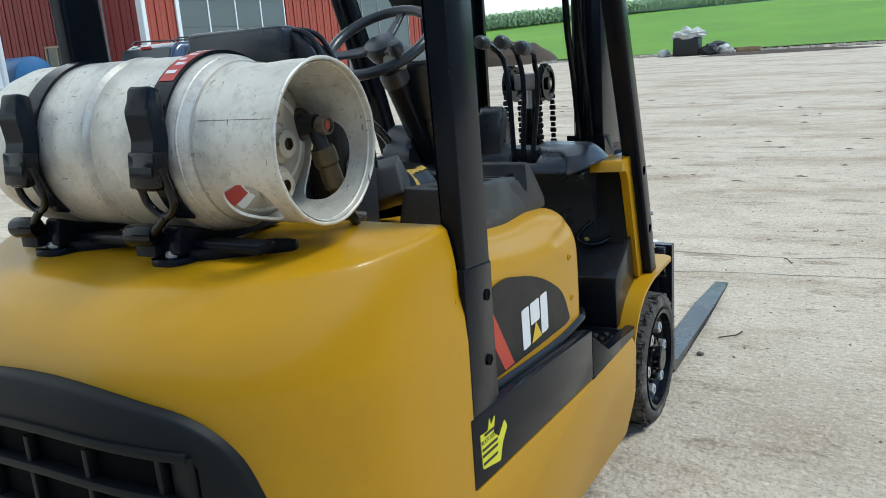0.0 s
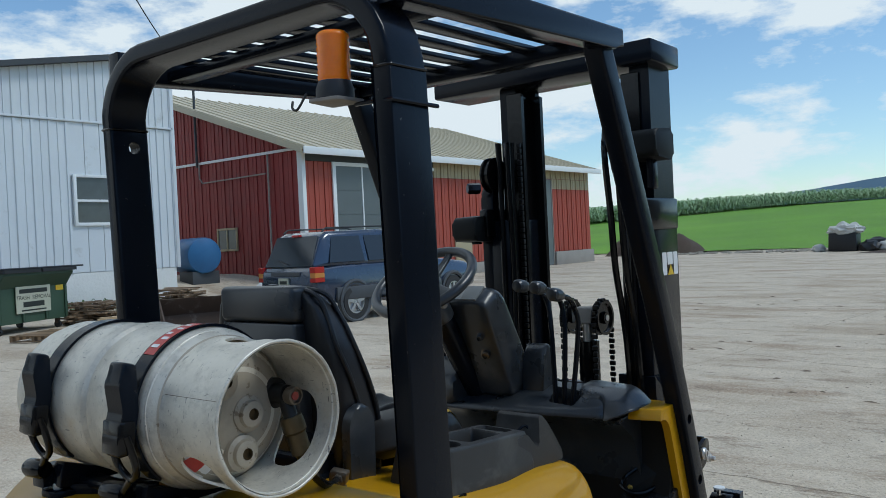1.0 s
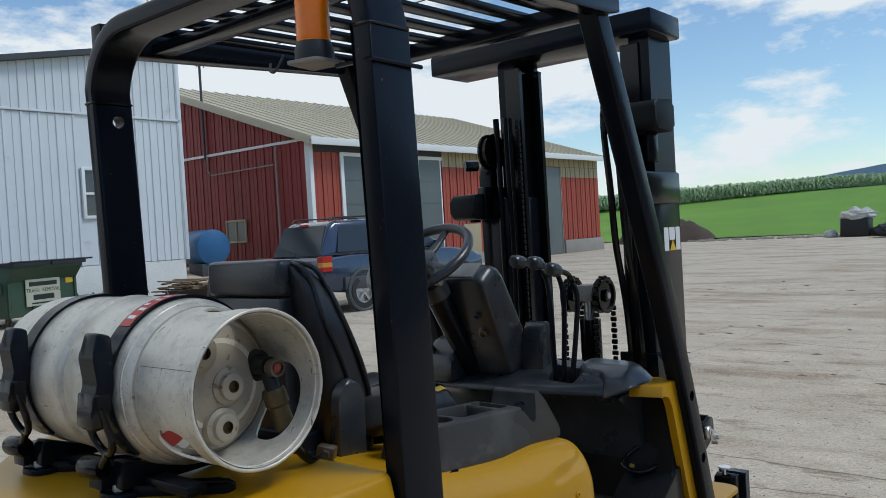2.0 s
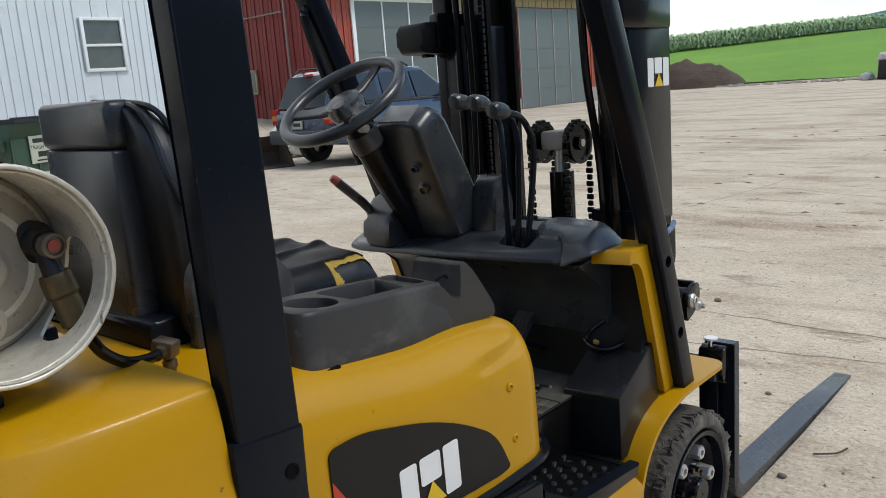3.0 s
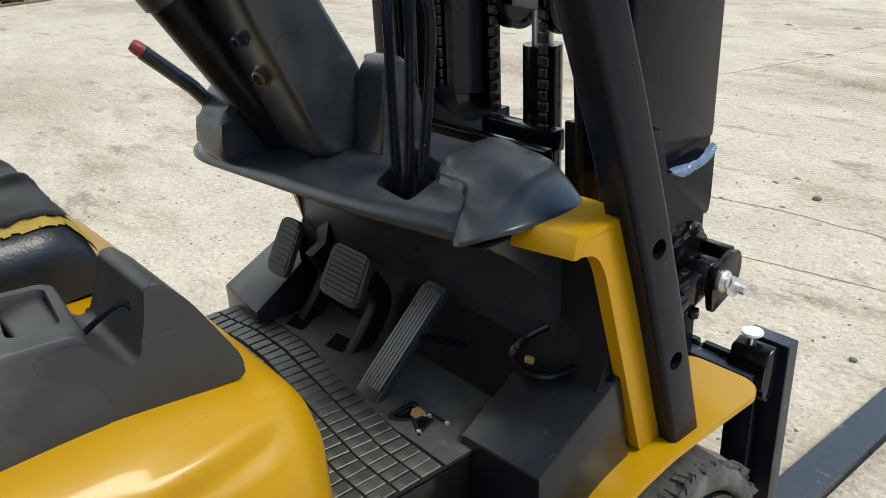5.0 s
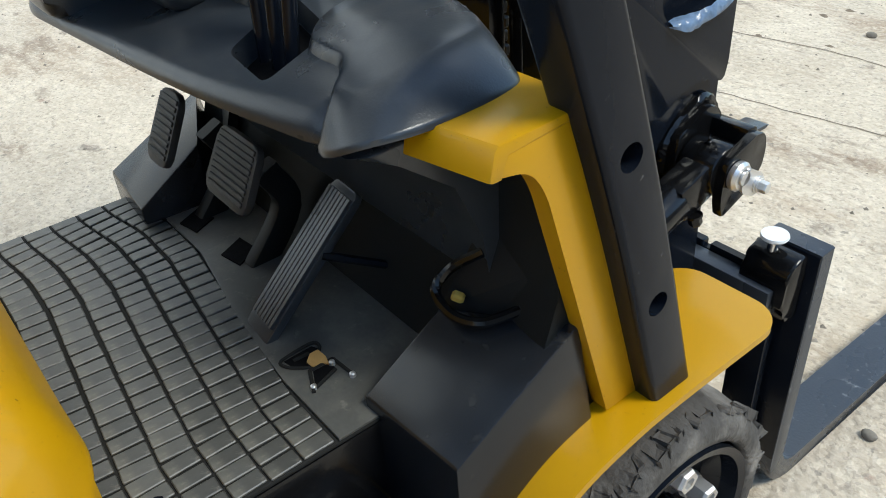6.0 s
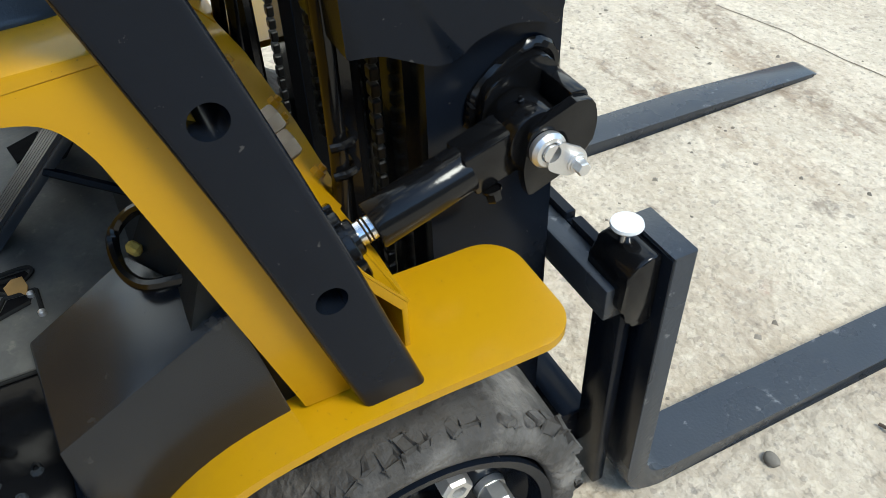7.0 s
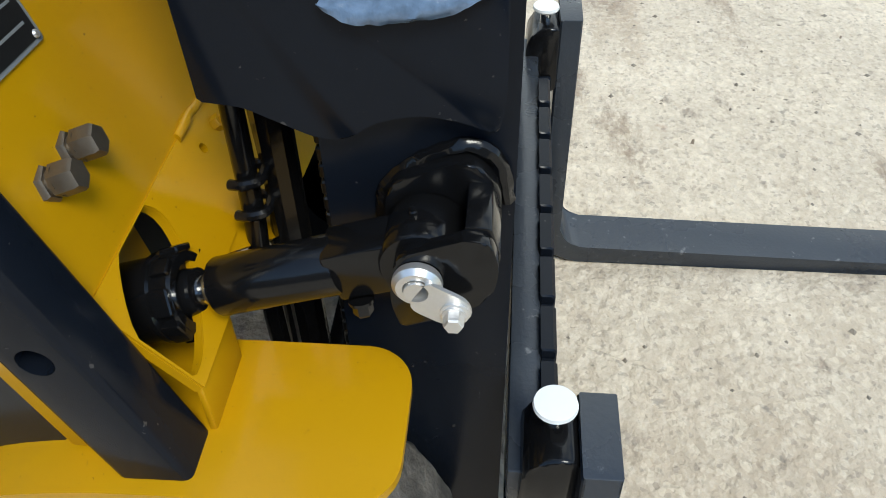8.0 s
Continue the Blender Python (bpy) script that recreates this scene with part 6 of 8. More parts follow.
# yellow front bulkhead behind the mast: two plates that meet in a level fold, the lower one with a slot for the tilt cylinder
FOLD_Y, FOLD_Z = 2.507, 0.7285
for s in (1, -1):
    X = (lambda x: x) if s > 0 else mirror

    def plate_frame(ny, nz):
        """Own x runs with the world's, y up the plate, z out of it."""
        m = Matrix(((1, 0, 0), (0, -nz, ny), (0, ny, nz))).transposed().to_4x4()
        m.translation = (0, FOLD_Y, FOLD_Z)
        return m

    def side_of(bm):
        if s < 0:
            for v in bm.verts:
                v.co.x = mirror(v.co.x)
        return bm
    UP, LOW = plate_frame(0.955, 0.297), plate_frame(0.806, 0.592)
    bm = B()
    prism(bm, [(-0.08, 0.0), (-0.5149, 0.0), (-0.5149, 0.245), (-0.08, 0.245)], "z", -0.008, 0.0)
    bmesh.ops.transform(bm, matrix=UP, verts=bm.verts[:])
    bulk = part("front_bulkhead", side_of(bm), yellow, truck, "yellow front bulkhead with a fold, a slot and bolts", smooth=30)
    slot = []
    for i in range(32):
        a = 2 * math.pi * i / 32
        u_, v_ = 0.086 * math.cos(a), 0.041 * math.copysign(abs(math.sin(a)) ** 0.8, math.sin(a))
        slot.append((-0.139 + u_ * 0.81 + v_ * 0.584, -0.052 - u_ * 0.584 + v_ * 0.81))
    slot = [(min(u_, -0.082), min(v_, -0.002)) for u_, v_ in slot]
    holes = [slot] + [circle(c, 0.006, 10) for c in ((-0.33, -0.031), (-0.408, -0.028))]
    bm = B()
    holed(bm, [(-0.079, 0.0), (-0.079, -0.126), (-0.17, -0.126), (-0.23, -0.1), (-0.3, -0.15), (-0.5149, -0.165), (-0.5149, 0.0)], holes, "z", -0.01, 0.0)
    bmesh.ops.transform(bm, matrix=LOW, verts=bm.verts[:])
    low = part("lower_plate", side_of(bm), yellow, bulk, smooth=30)
    # raised foot plate left of a slanting edge, and the welds
    bm = B()
    holed(bm, [(-0.0795, -0.001), (-0.0795, -0.1255), (-0.1695, -0.1255), (-0.228, -0.1), (-0.262, -0.1), (-0.31, -0.001)], [slot], "z", 0.0005, 0.003)
    bmesh.ops.transform(bm, matrix=LOW, verts=bm.verts[:])
    part("foot_plate", side_of(bm), yellow, bulk, smooth=30)
    bm = B()
    tube(bm, smooth_path([(-0.312 - 0.02 * i, FOLD_Y + 0.001 + 0.001 * math.sin(i * 2.1), FOLD_Z + 0.002 * math.sin(i * 1.3)) for i in range(11)], 3), 0.0055, 7)
    jitter(bm, 0.0012, 150)
    part("weld_seam", side_of(bm), yellow, bulk, smooth=60)
    part("foot_flange", side_of(box(B(), (-0.17, 2.574, 0.55), (-0.0795, 2.5815, 0.629), 0.002)), yellow, bulk)
    bm = B()
    loft(bm, [[(-0.1, 2.47, 0.6), (-0.26, 2.47, 0.6), (-0.26, 2.46, 0.6), (-0.1, 2.46, 0.6)], [(-0.1, 2.44, 0.76), (-0.26, 2.44, 0.76), (-0.26, 2.43, 0.76), (-0.1, 2.43, 0.76)]])
    part("recess_back", side_of(bm), yellow, bulk, smooth=30)
    if s > 0:
        for o in ((-0.178, 2.4735, 0.811), (-0.1345, 2.4735, 0.809)):
            o, d = Vector(o), Vector((-0.16, 0.93, 0.3)).normalized()
            bm = B()
            hexnut(bm, o - d * 0.006, d, 0.0165, 0.018)
            nut = part("union_nut", bm, bronze_steel, bulk, "old plated hydraulic union nut")
            bm = B()
            lathe(bm, [(0.011, 0.0), (0.011, 0.007), (0.014, 0.008)], o + d * 0.011, d, 12)
            hexnut(bm, o + d * 0.0155, d, 0.0148, 0.0215)
            part("cap", bm, bronze_steel, nut, "dull brown plated cap")
        for u_, v_ in ((-0.374, -0.031), (-0.519, -0.028), (-0.436, -0.095), (-0.312, -0.102), (-0.505, -0.112)):
            bm = B()
            q, ax = LOW @ Vector((u_, v_, 0.0)), LOW.to_3x3() @ Vector((0.0, 0.0, 1.0))
            hexnut(bm, q, ax, 0.0095, 0.01)
            hexnut(bm, q + ax * 0.009, ax, 0.0055, 0.007)
            part("bolt", bm, yellow, bulk)
        DM = UP @ pose(-0.2345, 0.163, 0.001, 0, 0, 3)       # the plate's lower corner
        pl = part("data_plate", prism(B(), rounded([(0, 0), (0.115, 0), (0.115, 0.08), (0, 0.08)], 0.004, 3), "z", 0.0, 0.0012, m=DM), screen_grey, bulk, "worn metal data plate with dark print")
        part("print_field", box(B(), (0.004, 0.004, 0.0012), (0.111, 0.076, 0.0018), 0, 1, DM), decal_black, pl)
        for i in range(7):
            w = 0.025 + 0.05 * ((i * 37) % 10) / 10
            part("bar", box(B(), (0.012 if i % 2 else 0.1 - w, 0.009 + 0.0095 * i, 0.0018), (0.012 + w if i % 2 else 0.1, 0.0115 + 0.0095 * i, 0.0021), 0, 1, DM), screen_grey, pl)
        for q in ((0.007, 0.007), (0.108, 0.007)):
            part("rivet", lathe(B(), [(0.004, 0), (0.003, 0.002), (0, 0.0025)], DM @ Vector((*q, 0.0018)), DM.to_3x3() @ Vector((0, 0, 1)), 10), steel, pl)

# drive wheels
for s in (1, -1):
    X = (lambda x: x) if s > 0 else mirror
    ax, cy_, cz = Vector((s, 0, 0)), 2.56, 0.226
    o = Vector((X(-0.15), cy_, cz))
    wheel = part("drive_wheel", lathe(B(), [(0.06, 0.086), (0.142, 0.088), (0.152, 0.102), (0.162, 0.112), (0.166, 0.14), (0.18, 0.143), (0.183, 0.1), (0.183, -0.05), (0.1, -0.05)], o, ax, 48), black_paint, truck, "solid-tyred drive wheel with black rim")
    bm = B()
    prof = [(0.183, -0.06), (0.222, -0.06), (0.234, -0.045), (0.236, 0.0), (0.236, 0.08), (0.234, 0.115), (0.226, 0.134), (0.215, 0.14), (0.2, 0.143), (0.188, 0.14), (0.183, 0.13)]
    lathe(bm, prof, o, ax, 240)
    for v in bm.verts:
        q = v.co - o
        r = math.hypot(q.y, q.z)
        if r > 0.205:
            a = math.atan2(q.z, q.y)
            rough = 0.004 * noise.noise(Vector((q.x * 30, a * 14, 1))) + 0.0045 * noise.noise(Vector((q.x * 70, a * 34, 5))) * (1 if q.x * s > 0.06 else 0.4)
            k = (r + rough) / r
            v.co.y, v.co.z = o.y + q.y * k, max(0.0, o.z + q.z * k)
            v.co.x += 0.005 * noise.noise(Vector((a * 24, r * 60, 3))) * (1 if q.x * s > 0.1 else 0)
    tyre = part("tyre", bm, rubber, wheel, "chipped solid rubber tyre", smooth=70)
    if s > 0:
        rngt = random.Random(3)
        for i in range(64):
            a = 2 * math.pi * i / 64 + rngt.uniform(-0.02, 0.02)
            d = Vector((0, math.cos(a), math.sin(a)))
            m = Matrix.Translation(o + d * (0.231 + rngt.uniform(-0.004, 0.005))) @ d.to_track_quat("Z", "X").to_matrix().to_4x4()
            if (o + d * 0.24).z < 0.02:
                continue
            bm = B()
            hx = rngt.uniform(0.012, 0.03)
            box(bm, (-hx * 0.3, -0.012, -0.006), (hx * 0.5, 0.012, 0.004), 0.003, 1, Matrix.Translation((0.117 + rngt.uniform(-0.008, 0.008), 0, 0)) @ m @ pose(0, 0, 0, rngt.uniform(-12, 12), rngt.uniform(-12, 12), rngt.uniform(-25, 25)))
            jitter(bm, 0.004, 90)
            part("tread_chunk", bm, rubber, tyre)
    bm = B()
    lathe(bm, [(0.0, 0.148), (0.004, 0.148), (0.005, 0.15), (0.04, 0.15), (0.044, 0.145), (0.045, 0.125), (0.058, 0.123), (0.064, 0.118), (0.066, 0.06)], o, ax, 32)
    hub = part("hub", bm, black_gloss, wheel, smooth=30)
    for i in range(12):
        a = 2 * math.pi * i / 12
        bm = B()
        box(bm, (0.098, -0.008, 0.056), (0.126, 0.008, 0.072), 0.002, 1, Matrix.Translation(o if s > 0 else o) @ (pose(0, 0, 0) if s > 0 else pose(0, 0, 0, 0, 0, 180)) @ pose(0, 0, 0, math.degrees(a)))
        part("hub_lug", bm, black_gloss, wheel)
    for i in range(6):
        a = radians(6 + 60 * i)
        p = o + Vector((s * 0.088, 0.112 * math.cos(a), 0.112 * math.sin(a)))
        bm = B()
        lathe(bm, [(0.024, 0.0), (0.022, 0.01), (0.0, 0.01)], p, ax, 18)
        hexnut(bm, p + ax * 0.006, ax, 0.0215, 0.036, 0.011)
        part("wheel_nut", bm, steel, wheel, "bright steel wheel nut", smooth=20)


# ---- overhead guard ----
guard = part("overhead_guard", box(B(), (mirror(-0.05), 1.96, 2.03), (-0.05, 2.02, 2.075), 0.006), black_paint, truck, "black tubular steel overhead guard")
# rear hoop: two posts joined by a bent cross beam
HW, HD = 0.045, 0.106
ZT = 2.04
lean = lambda z: 1.148 - 0.025 * (z - 0.95)
path = [(-0.024, lean(1.86), 1.862)]
for i in range(1, 9):
    a = math.pi / 2 * i / 8
    path.append((-0.024 - 0.17 * (1 - math.cos(a)), lean(2.0), 1.862 + 0.17 * math.sin(a)))
path += [(mirror(p[0]), p[1], p[2]) for p in path[::-1]]
bm = B()
sec = rounded([(-HW / 2, -HD / 2), (HW / 2, -HD / 2), (HW / 2, HD / 2), (-HW / 2, HD / 2)], 0.009, 3)
rings = []
for i, p in enumerate(path):
    a, b = Vector(path[max(0, i - 1)]), Vector(path[min(len(path) - 1, i + 1)])
    t = (b - a)
    t = Vector((t.x, 0, t.z)).normalized()
    out = Vector((t.z, 0, -t.x))
    rings.append([Vector(p) + out * q[0] + Vector((0, q[1], 0)) for q in sec])
loft(bm, rings)
hoop = part("rear_hoop", bm, black_paint, guard, "black rear guard hoop with welded corners", smooth=40)
for x in (-0.024, mirror(-0.024)):
    bm = B()
    sweep(bm, [(x + q[0] * 1.02, lean(1.862) + q[1] * 1.02, 1.862) for q in sec], ring2(0.003, 6), loop=True)
    part("weld_bead", bm, black_gloss, hoop)
for s in (1, -1):
    X = (lambda x: x) if s > 0 else mirror
    # lower socket that the post stands in
    bm = B()
    prism(bm, rounded([(1.085, 0.6), (1.195, 0.59), (1.205, 0.955), (1.085, 0.965)], 0.006, 2), "x", *sorted((X(-0.05), X(-0.004 + 0.004))), 0.004)
    sock = part("post_socket", bm, black_paint, guard)
    for y, z in ((1.176, 0.89), (1.17, 0.755)):
        part("hole", lathe(B(), [(0.011, 0), (0.012, 0.002), (0.009, 0.0022), (0.008, 0.0006), (0, 0.0006)], (X(0.0), y, z), (s, 0, 0), 16), dark, sock)
    # straight post with a hole through it
    bm = B()
    holed(bm, [(lean(0.66) - HD / 2, 0.66), (lean(0.66) + HD / 2, 0.66), (lean(1.86) + HD / 2, 1.861), (lean(1.86) - HD / 2, 1.861)], [circle((1.136, 1.815), 0.016)] if s < 0 else [], "x", *sorted((X(-0.0465), X(-0.0015))), 0.008, 3)
    part("rear_post", bm, black_paint, hoop, "black rear guard post", smooth=40)
    # side rail
    bm = B()
    prism(bm, [(1.1, 1.985), (1.1, 2.065), (2.03, 2.09), (2.035, 2.085), (2.035, 2.04), (1.98, 2.03)], "x", *sorted((X(-0.055), X(0.0))), 0.007, 3)
    part("side_rail", bm, black_paint, guard)
    # front post
    line = smooth_path([(0, 2.538, 0.562), (0, 2.424, 0.933), (0, 2.265, 1.36), (0, 1.965, 2.07)], 5)
    va, vb = [], []
    for k, q in enumerate(line):
        t_ = (line[min(k + 1, len(line) - 1)] - line[max(k - 1, 0)]).normalized()
        va.append((q.y - 0.034 * t_.z, q.z + 0.034 * t_.y))
        vb.append((q.y + 0.034 * t_.z, q.z - 0.034 * t_.y))
    va[0] = (va[1][0] + (va[0][0] - va[1][0]) * (va[1][1] - 0.538) / (va[1][1] - va[0][1]), 0.538)
    vb[0] = (vb[1][0] + (vb[0][0] - vb[1][0]) * (vb[1][1] - 0.538) / (vb[1][1] - vb[0][1]), 0.538)
    bm = B()
    holed(bm, va + vb[::-1], [circle((2.424, 0.933), 0.0155), circle((2.488, 0.725), 0.0155)], "x", *sorted((X(-0.082), X(-0.024))))
    bmesh.ops.recalc_face_normals(bm, faces=bm.faces[:])
    bevel(bm, [e for e in bm.edges if len(e.link_faces) == 2 and (e.verts[0].co - e.verts[1].co).length > 0.04 and abs(e.verts[0].co.x - e.verts[1].co.x) < 0.001 and e.calc_face_angle(0) > 1.3 and abs(e.verts[0].co.z - e.verts[1].co.z) > 0.02], 0.008, 3)
    fp = part("front_post", bm, black_paint, guard, "black slanting front guard post with holes")
bm = B()
box(bm, (mirror(-0.05), 1.24, 2.0), (-0.05, 1.3, 2.03), 0.006)
part("roof_beam", bm, black_paint, guard)
for i in range(8):
    x = -0.15 - 0.77 * i / 7
    bm = B()
    prism(bm, [(1.2, 2.044), (1.2, 2.058), (1.96, 2.073), (1.96, 2.059)], "x", x - 0.026, x + 0.026, 0.003)
    part("roof_bar", bm, black_paint, guard)

# beacon on a small shelf
shelf = part("beacon_shelf", prism(B(), rounded([(-0.098, 1.03), (-0.165, 1.015), (-0.18, 1.095), (-0.098, 1.105)], 0.008, 2), "z", 1.806, 1.813, 0.001), concrete, guard, "grey sheet-metal beacon shelf")
part("clamp_bar", tube(B(), [(-0.11, 1.09, 1.803), (-0.05, 1.083, 1.8), (0.002, 1.07, 1.796), (0.004, 1.2, 1.794)], 0.0045, 6), black_paint, shelf)
bo = (-0.135, 1.06, 1.813)
beacon = part("beacon", lathe(B(), [(0, 0), (0.037, 0), (0.037, 0.02), (0.033, 0.03), (0.032, 0.034), (0, 0.034)], bo, (0, 0, 1), 32), lid_black, guard, "amber warning beacon on a black base")
prof = [(0.032, 0.034)]
for i in range(16):
    z = 0.036 + 0.082 * i / 15
    prof += [(0.0325 if i % 2 else 0.0308, z)]
prof += [(0.031, 0.124), (0.026, 0.129), (0.015, 0.131), (0, 0.132)]
part("lens", lathe(B(), prof, bo, (0, 0, 1), 36), amber, beacon, "ribbed amber plastic lens")
part("wire", tube(B(), smooth_path([(-0.15, 1.0, 1.82), (-0.16, 0.985, 1.79), (-0.18, 0.99, 1.795), (-0.19, 1.0, 1.81)], 5), 0.0025, 6), lid_black, beacon)
# grab bar bracket on the far front post
bm = B()
tube(bm, smooth_path([(mirror(-0.06), 2.18, 1.62), (mirror(-0.06), 2.1, 1.66), (mirror(-0.06), 2.12, 1.55), (mirror(-0.06), 2.26, 1.2)], 6), 0.014, 8)
part("grab_bar", bm, black_paint, guard)

# work lamps on the guard
for x, y, z in ((-0.185, 2.585, 1.825), (-0.925, 2.56, 1.57)):
    bm = B()
    prism(bm, rounded([(y - 0.085, z - 0.045), (y + 0.06, z - 0.055), (y + 0.06, z + 0.055), (y - 0.085, z + 0.045)], 0.022, 4), "x", x - 0.055, x + 0.055, 0.012, 3)
    lamp = part("work_lamp", bm, grille_plastic, guard, "black rectangular work lamp")
    part("lens", box(B(), (x - 0.045, y + 0.06, z - 0.046), (x + 0.045, y + 0.065, z + 0.046), 0.002), screen_grey, lamp)
    part("bracket", box(B(), (x - 0.012, y - 0.02, z - 0.15 if x > -0.5 else z - 0.06), (x + 0.012, y + 0.02, z - 0.045), 0.003), black_paint, lamp)

# ---- seat ----
SX, SEAT_W, SEAT_F = -0.632, 0.2, 1.812


def seat_point(a, y, lift=0.0):
    """The cushion's skin: a runs from the foot of the right side over the top to the left side."""
    f = max(0.0, (y - (SEAT_F - 0.075)) / 0.075)
    h = 0.118 * math.sqrt(max(0.0, 1 - f ** 2.6))
    w = SEAT_W - 0.012 * f
    if a < 0.16:
        x, z = w, h * 0.42 * a / 0.16
    elif a > 0.84:
        x, z = -w, h * 0.42 * (1 - a) / 0.16
    elif a < 0.3:
        t = (a - 0.16) / 0.14 * math.pi / 2
        x, z = w - 0.055 * (1 - math.cos(t)), h * (0.42 + 0.5 * math.sin(t))
    elif a > 0.7:
        t = (0.84 - a) / 0.14 * math.pi / 2
        x, z = -w + 0.055 * (1 - math.cos(t)), h * (0.42 + 0.5 * math.sin(t))
    else:
        t = (a - 0.3) / 0.4
        x, z = (w - 0.055) * (1 - 2 * t), h * (0.92 + 0.08 * math.sin(math.pi * t))
    top = ramp((z - 0.07) / 0.04)
    z += top * (-0.012 * math.exp(-((x + 0.01) / 0.05) ** 2) * ramp((1.79 - y) / 0.08) + 0.011 * math.exp(-((x - 0.075 + 0.25 * (y - 1.55)) / 0.018) ** 2) + 0.01 * math.exp(-((x + 0.07 + 0.15 * (y - 1.6)) / 0.02) ** 2) + 0.012 * ramp((1.5 - y) / 0.2))
    z += 0.003 * noise.noise(Vector((x * 14, y * 10, 0)))
    k = 1 + lift / 0.2
    return Vector((SX + x * k, min(y + lift * f * 1.4, SEAT_F + lift), 0.945 + z + lift * top + lift * 0.4))


def seat_skin(lift, keep, na=230, ny=180):
    bm = B()
    grid = [[seat_point(i / na, 1.3 + (SEAT_F - 1.3) * (1 - (1 - j / ny) ** 1.35), lift) for i in range(na + 1)] for j in range(ny + 1)]
    vs = {}
    for j in range(ny):
        for i in range(na):
            y = (grid[j][i].y + grid[j + 1][i].y) / 2
            if keep((i + 0.5) / na, y):
                for q in ((j, i), (j, i + 1), (j + 1, i + 1), (j + 1, i)):
                    if q not in vs:
                        vs[q] = bm.verts.new(grid[q[0]][q[1]])
                bm.faces.new([vs[q] for q in ((j, i), (j, i + 1), (j + 1, i + 1), (j + 1, i))])
    return bm


def torn(a, y, amp=1.0):
    return amp * (0.02 * noise.noise(Vector((a * 16, y * 22, 3))) + 0.012 * noise.noise(Vector((a * 50, y * 70, 8))))


def sheet_keep(a, y):
    edge = 0.272 + torn(a, y) if 1.655 < y else 0.0
    return a > edge and a < 0.97 and y < 1.785 + 0.6 * torn(a, y) - (0.03 * ramp((a - 0.62) / 0.05) if y > 1.6 else 0)


def foam_keep(a, y):
    n0 = torn(a, y)
    band = 1.652 < y < 1.81 and 0.245 + 0.7 * n0 < a < 0.34
    front = 1.775 < y < 1.803 + 0.4 * n0 and 0.3 < a < 0.42 + n0
    drip = 1.652 + n0 * 0.5 < y < 1.676 + n0 and 0.05 < a < 0.25
    return band or front or drip


seat = part("seat_cushion", seat_skin(0.0, lambda a, y: True, 96, 84), vinyl, truck, "torn black vinyl seat with yellow foam showing", smooth=70)
bm = seat_skin(0.0025, foam_keep)
jitter(bm, 0.0018, 70)
part("foam", bm, foam, seat, "yellowed torn foam", smooth=50)
bm = seat_skin(0.0055, sheet_keep)
bmesh.ops.solidify(bm, geom=bm.faces[:], thickness=0.002)
part("vinyl_sheet", bm, vinyl, seat, "loose top sheet of black vinyl with ragged edges", smooth=60)
part("seat_base", box(B(), (SX - 0.18, 1.3, 0.925), (SX + 0.18, 1.77, 0.95), 0.01), black_paint, seat)
bm = B()
loft(bm, [[(-0.80 + 0.1 * t, 1.705 + 0.012 * math.sin(7 * t), 1.066 + 0.012 * math.sin(5 * t) - 0.02 * t), (-0.79 + 0.1 * t, 1.75 + 0.01 * math.sin(9 * t), 1.074 - 0.03 * t), (-0.795 + 0.1 * t, 1.77, 1.064 - 0.02 * t)] for t in (0, 0.25, 0.5, 0.75, 1.0)], closed=False)
bmesh.ops.solidify(bm, geom=bm.faces[:], thickness=0.0025)
part("vinyl_flap", bm, vinyl, seat, "curled edge of torn vinyl")
bm = B()
prism(bm, rounded([(-0.06, -0.05), (0.05, -0.055), (0.06, 0.015), (0.005, 0.06), (-0.055, 0.02)], 0.01, 3), "x", -0.05, 0.045, 0.008, 2, pose(-0.365, 1.41, 1.068, -18, -14, 24))
part("belt_guide", bm, grey_plastic, seat)
# backrest with a hard box behind it
BX = -0.608
bm = B()
secs = []
for z, y0, y1, hw in ((0.97, 1.27, 1.4, 0.19), (1.03, 1.262, 1.41, 0.225), (1.12, 1.258, 1.4, 0.236), (1.2, 1.255, 1.375, 0.236), (1.28, 1.25, 1.345, 0.23), (1.345, 1.245, 1.32, 0.214), (1.39, 1.24, 1.3, 0.19), (1.42, 1.238, 1.285, 0.16), (1.43, 1.245, 1.272, 0.13)):
    secs.append([(BX + p[0], p[1], z) for p in rounded([(-hw, y0), (hw, y0), (hw, y1), (-hw, y1)], 0.04 if z < 1.35 else 0.018, 5)])
loft(bm, secs)
back = part("seat_back", bm, vinyl, truck, "black vinyl seat backrest with piped edge", smooth=60)
for dy, hw0 in ((0.0, 0.237), (-0.055, 0.238)):
    bm = B()
    tube(bm, smooth_path([(BX + hw0 - 0.01, 1.395 + dy, 1.05), (BX + hw0, 1.375 + dy, 1.14), (BX + hw0, 1.348 + dy, 1.22), (BX + hw0 - 0.012, 1.32 + dy, 1.3), (BX + hw0 - 0.035, 1.3 + dy * 0.7, 1.37), (BX + hw0 - 0.075, 1.28 + dy * 0.5, 1.424), (BX, 1.26, 1.438)], 6), 0.006, 8)
    part("piping", bm, vinyl, back)
bm = B()
prism(bm, rounded([(1.214, 0.98), (1.262, 0.98), (1.262, 1.352), (1.214, 1.352)], 0.006, 2), "x", -0.745, -0.47, 0.01, 3)
hard = part("back_box", bm, plastic, back, "hard black plastic document box", smooth=40)
part("box_lid", box(B(), (-0.748, 1.21, 1.3545), (-0.466, 1.268, 1.44), 0.014, 3), plastic, hard, smooth=40)
bm = B()
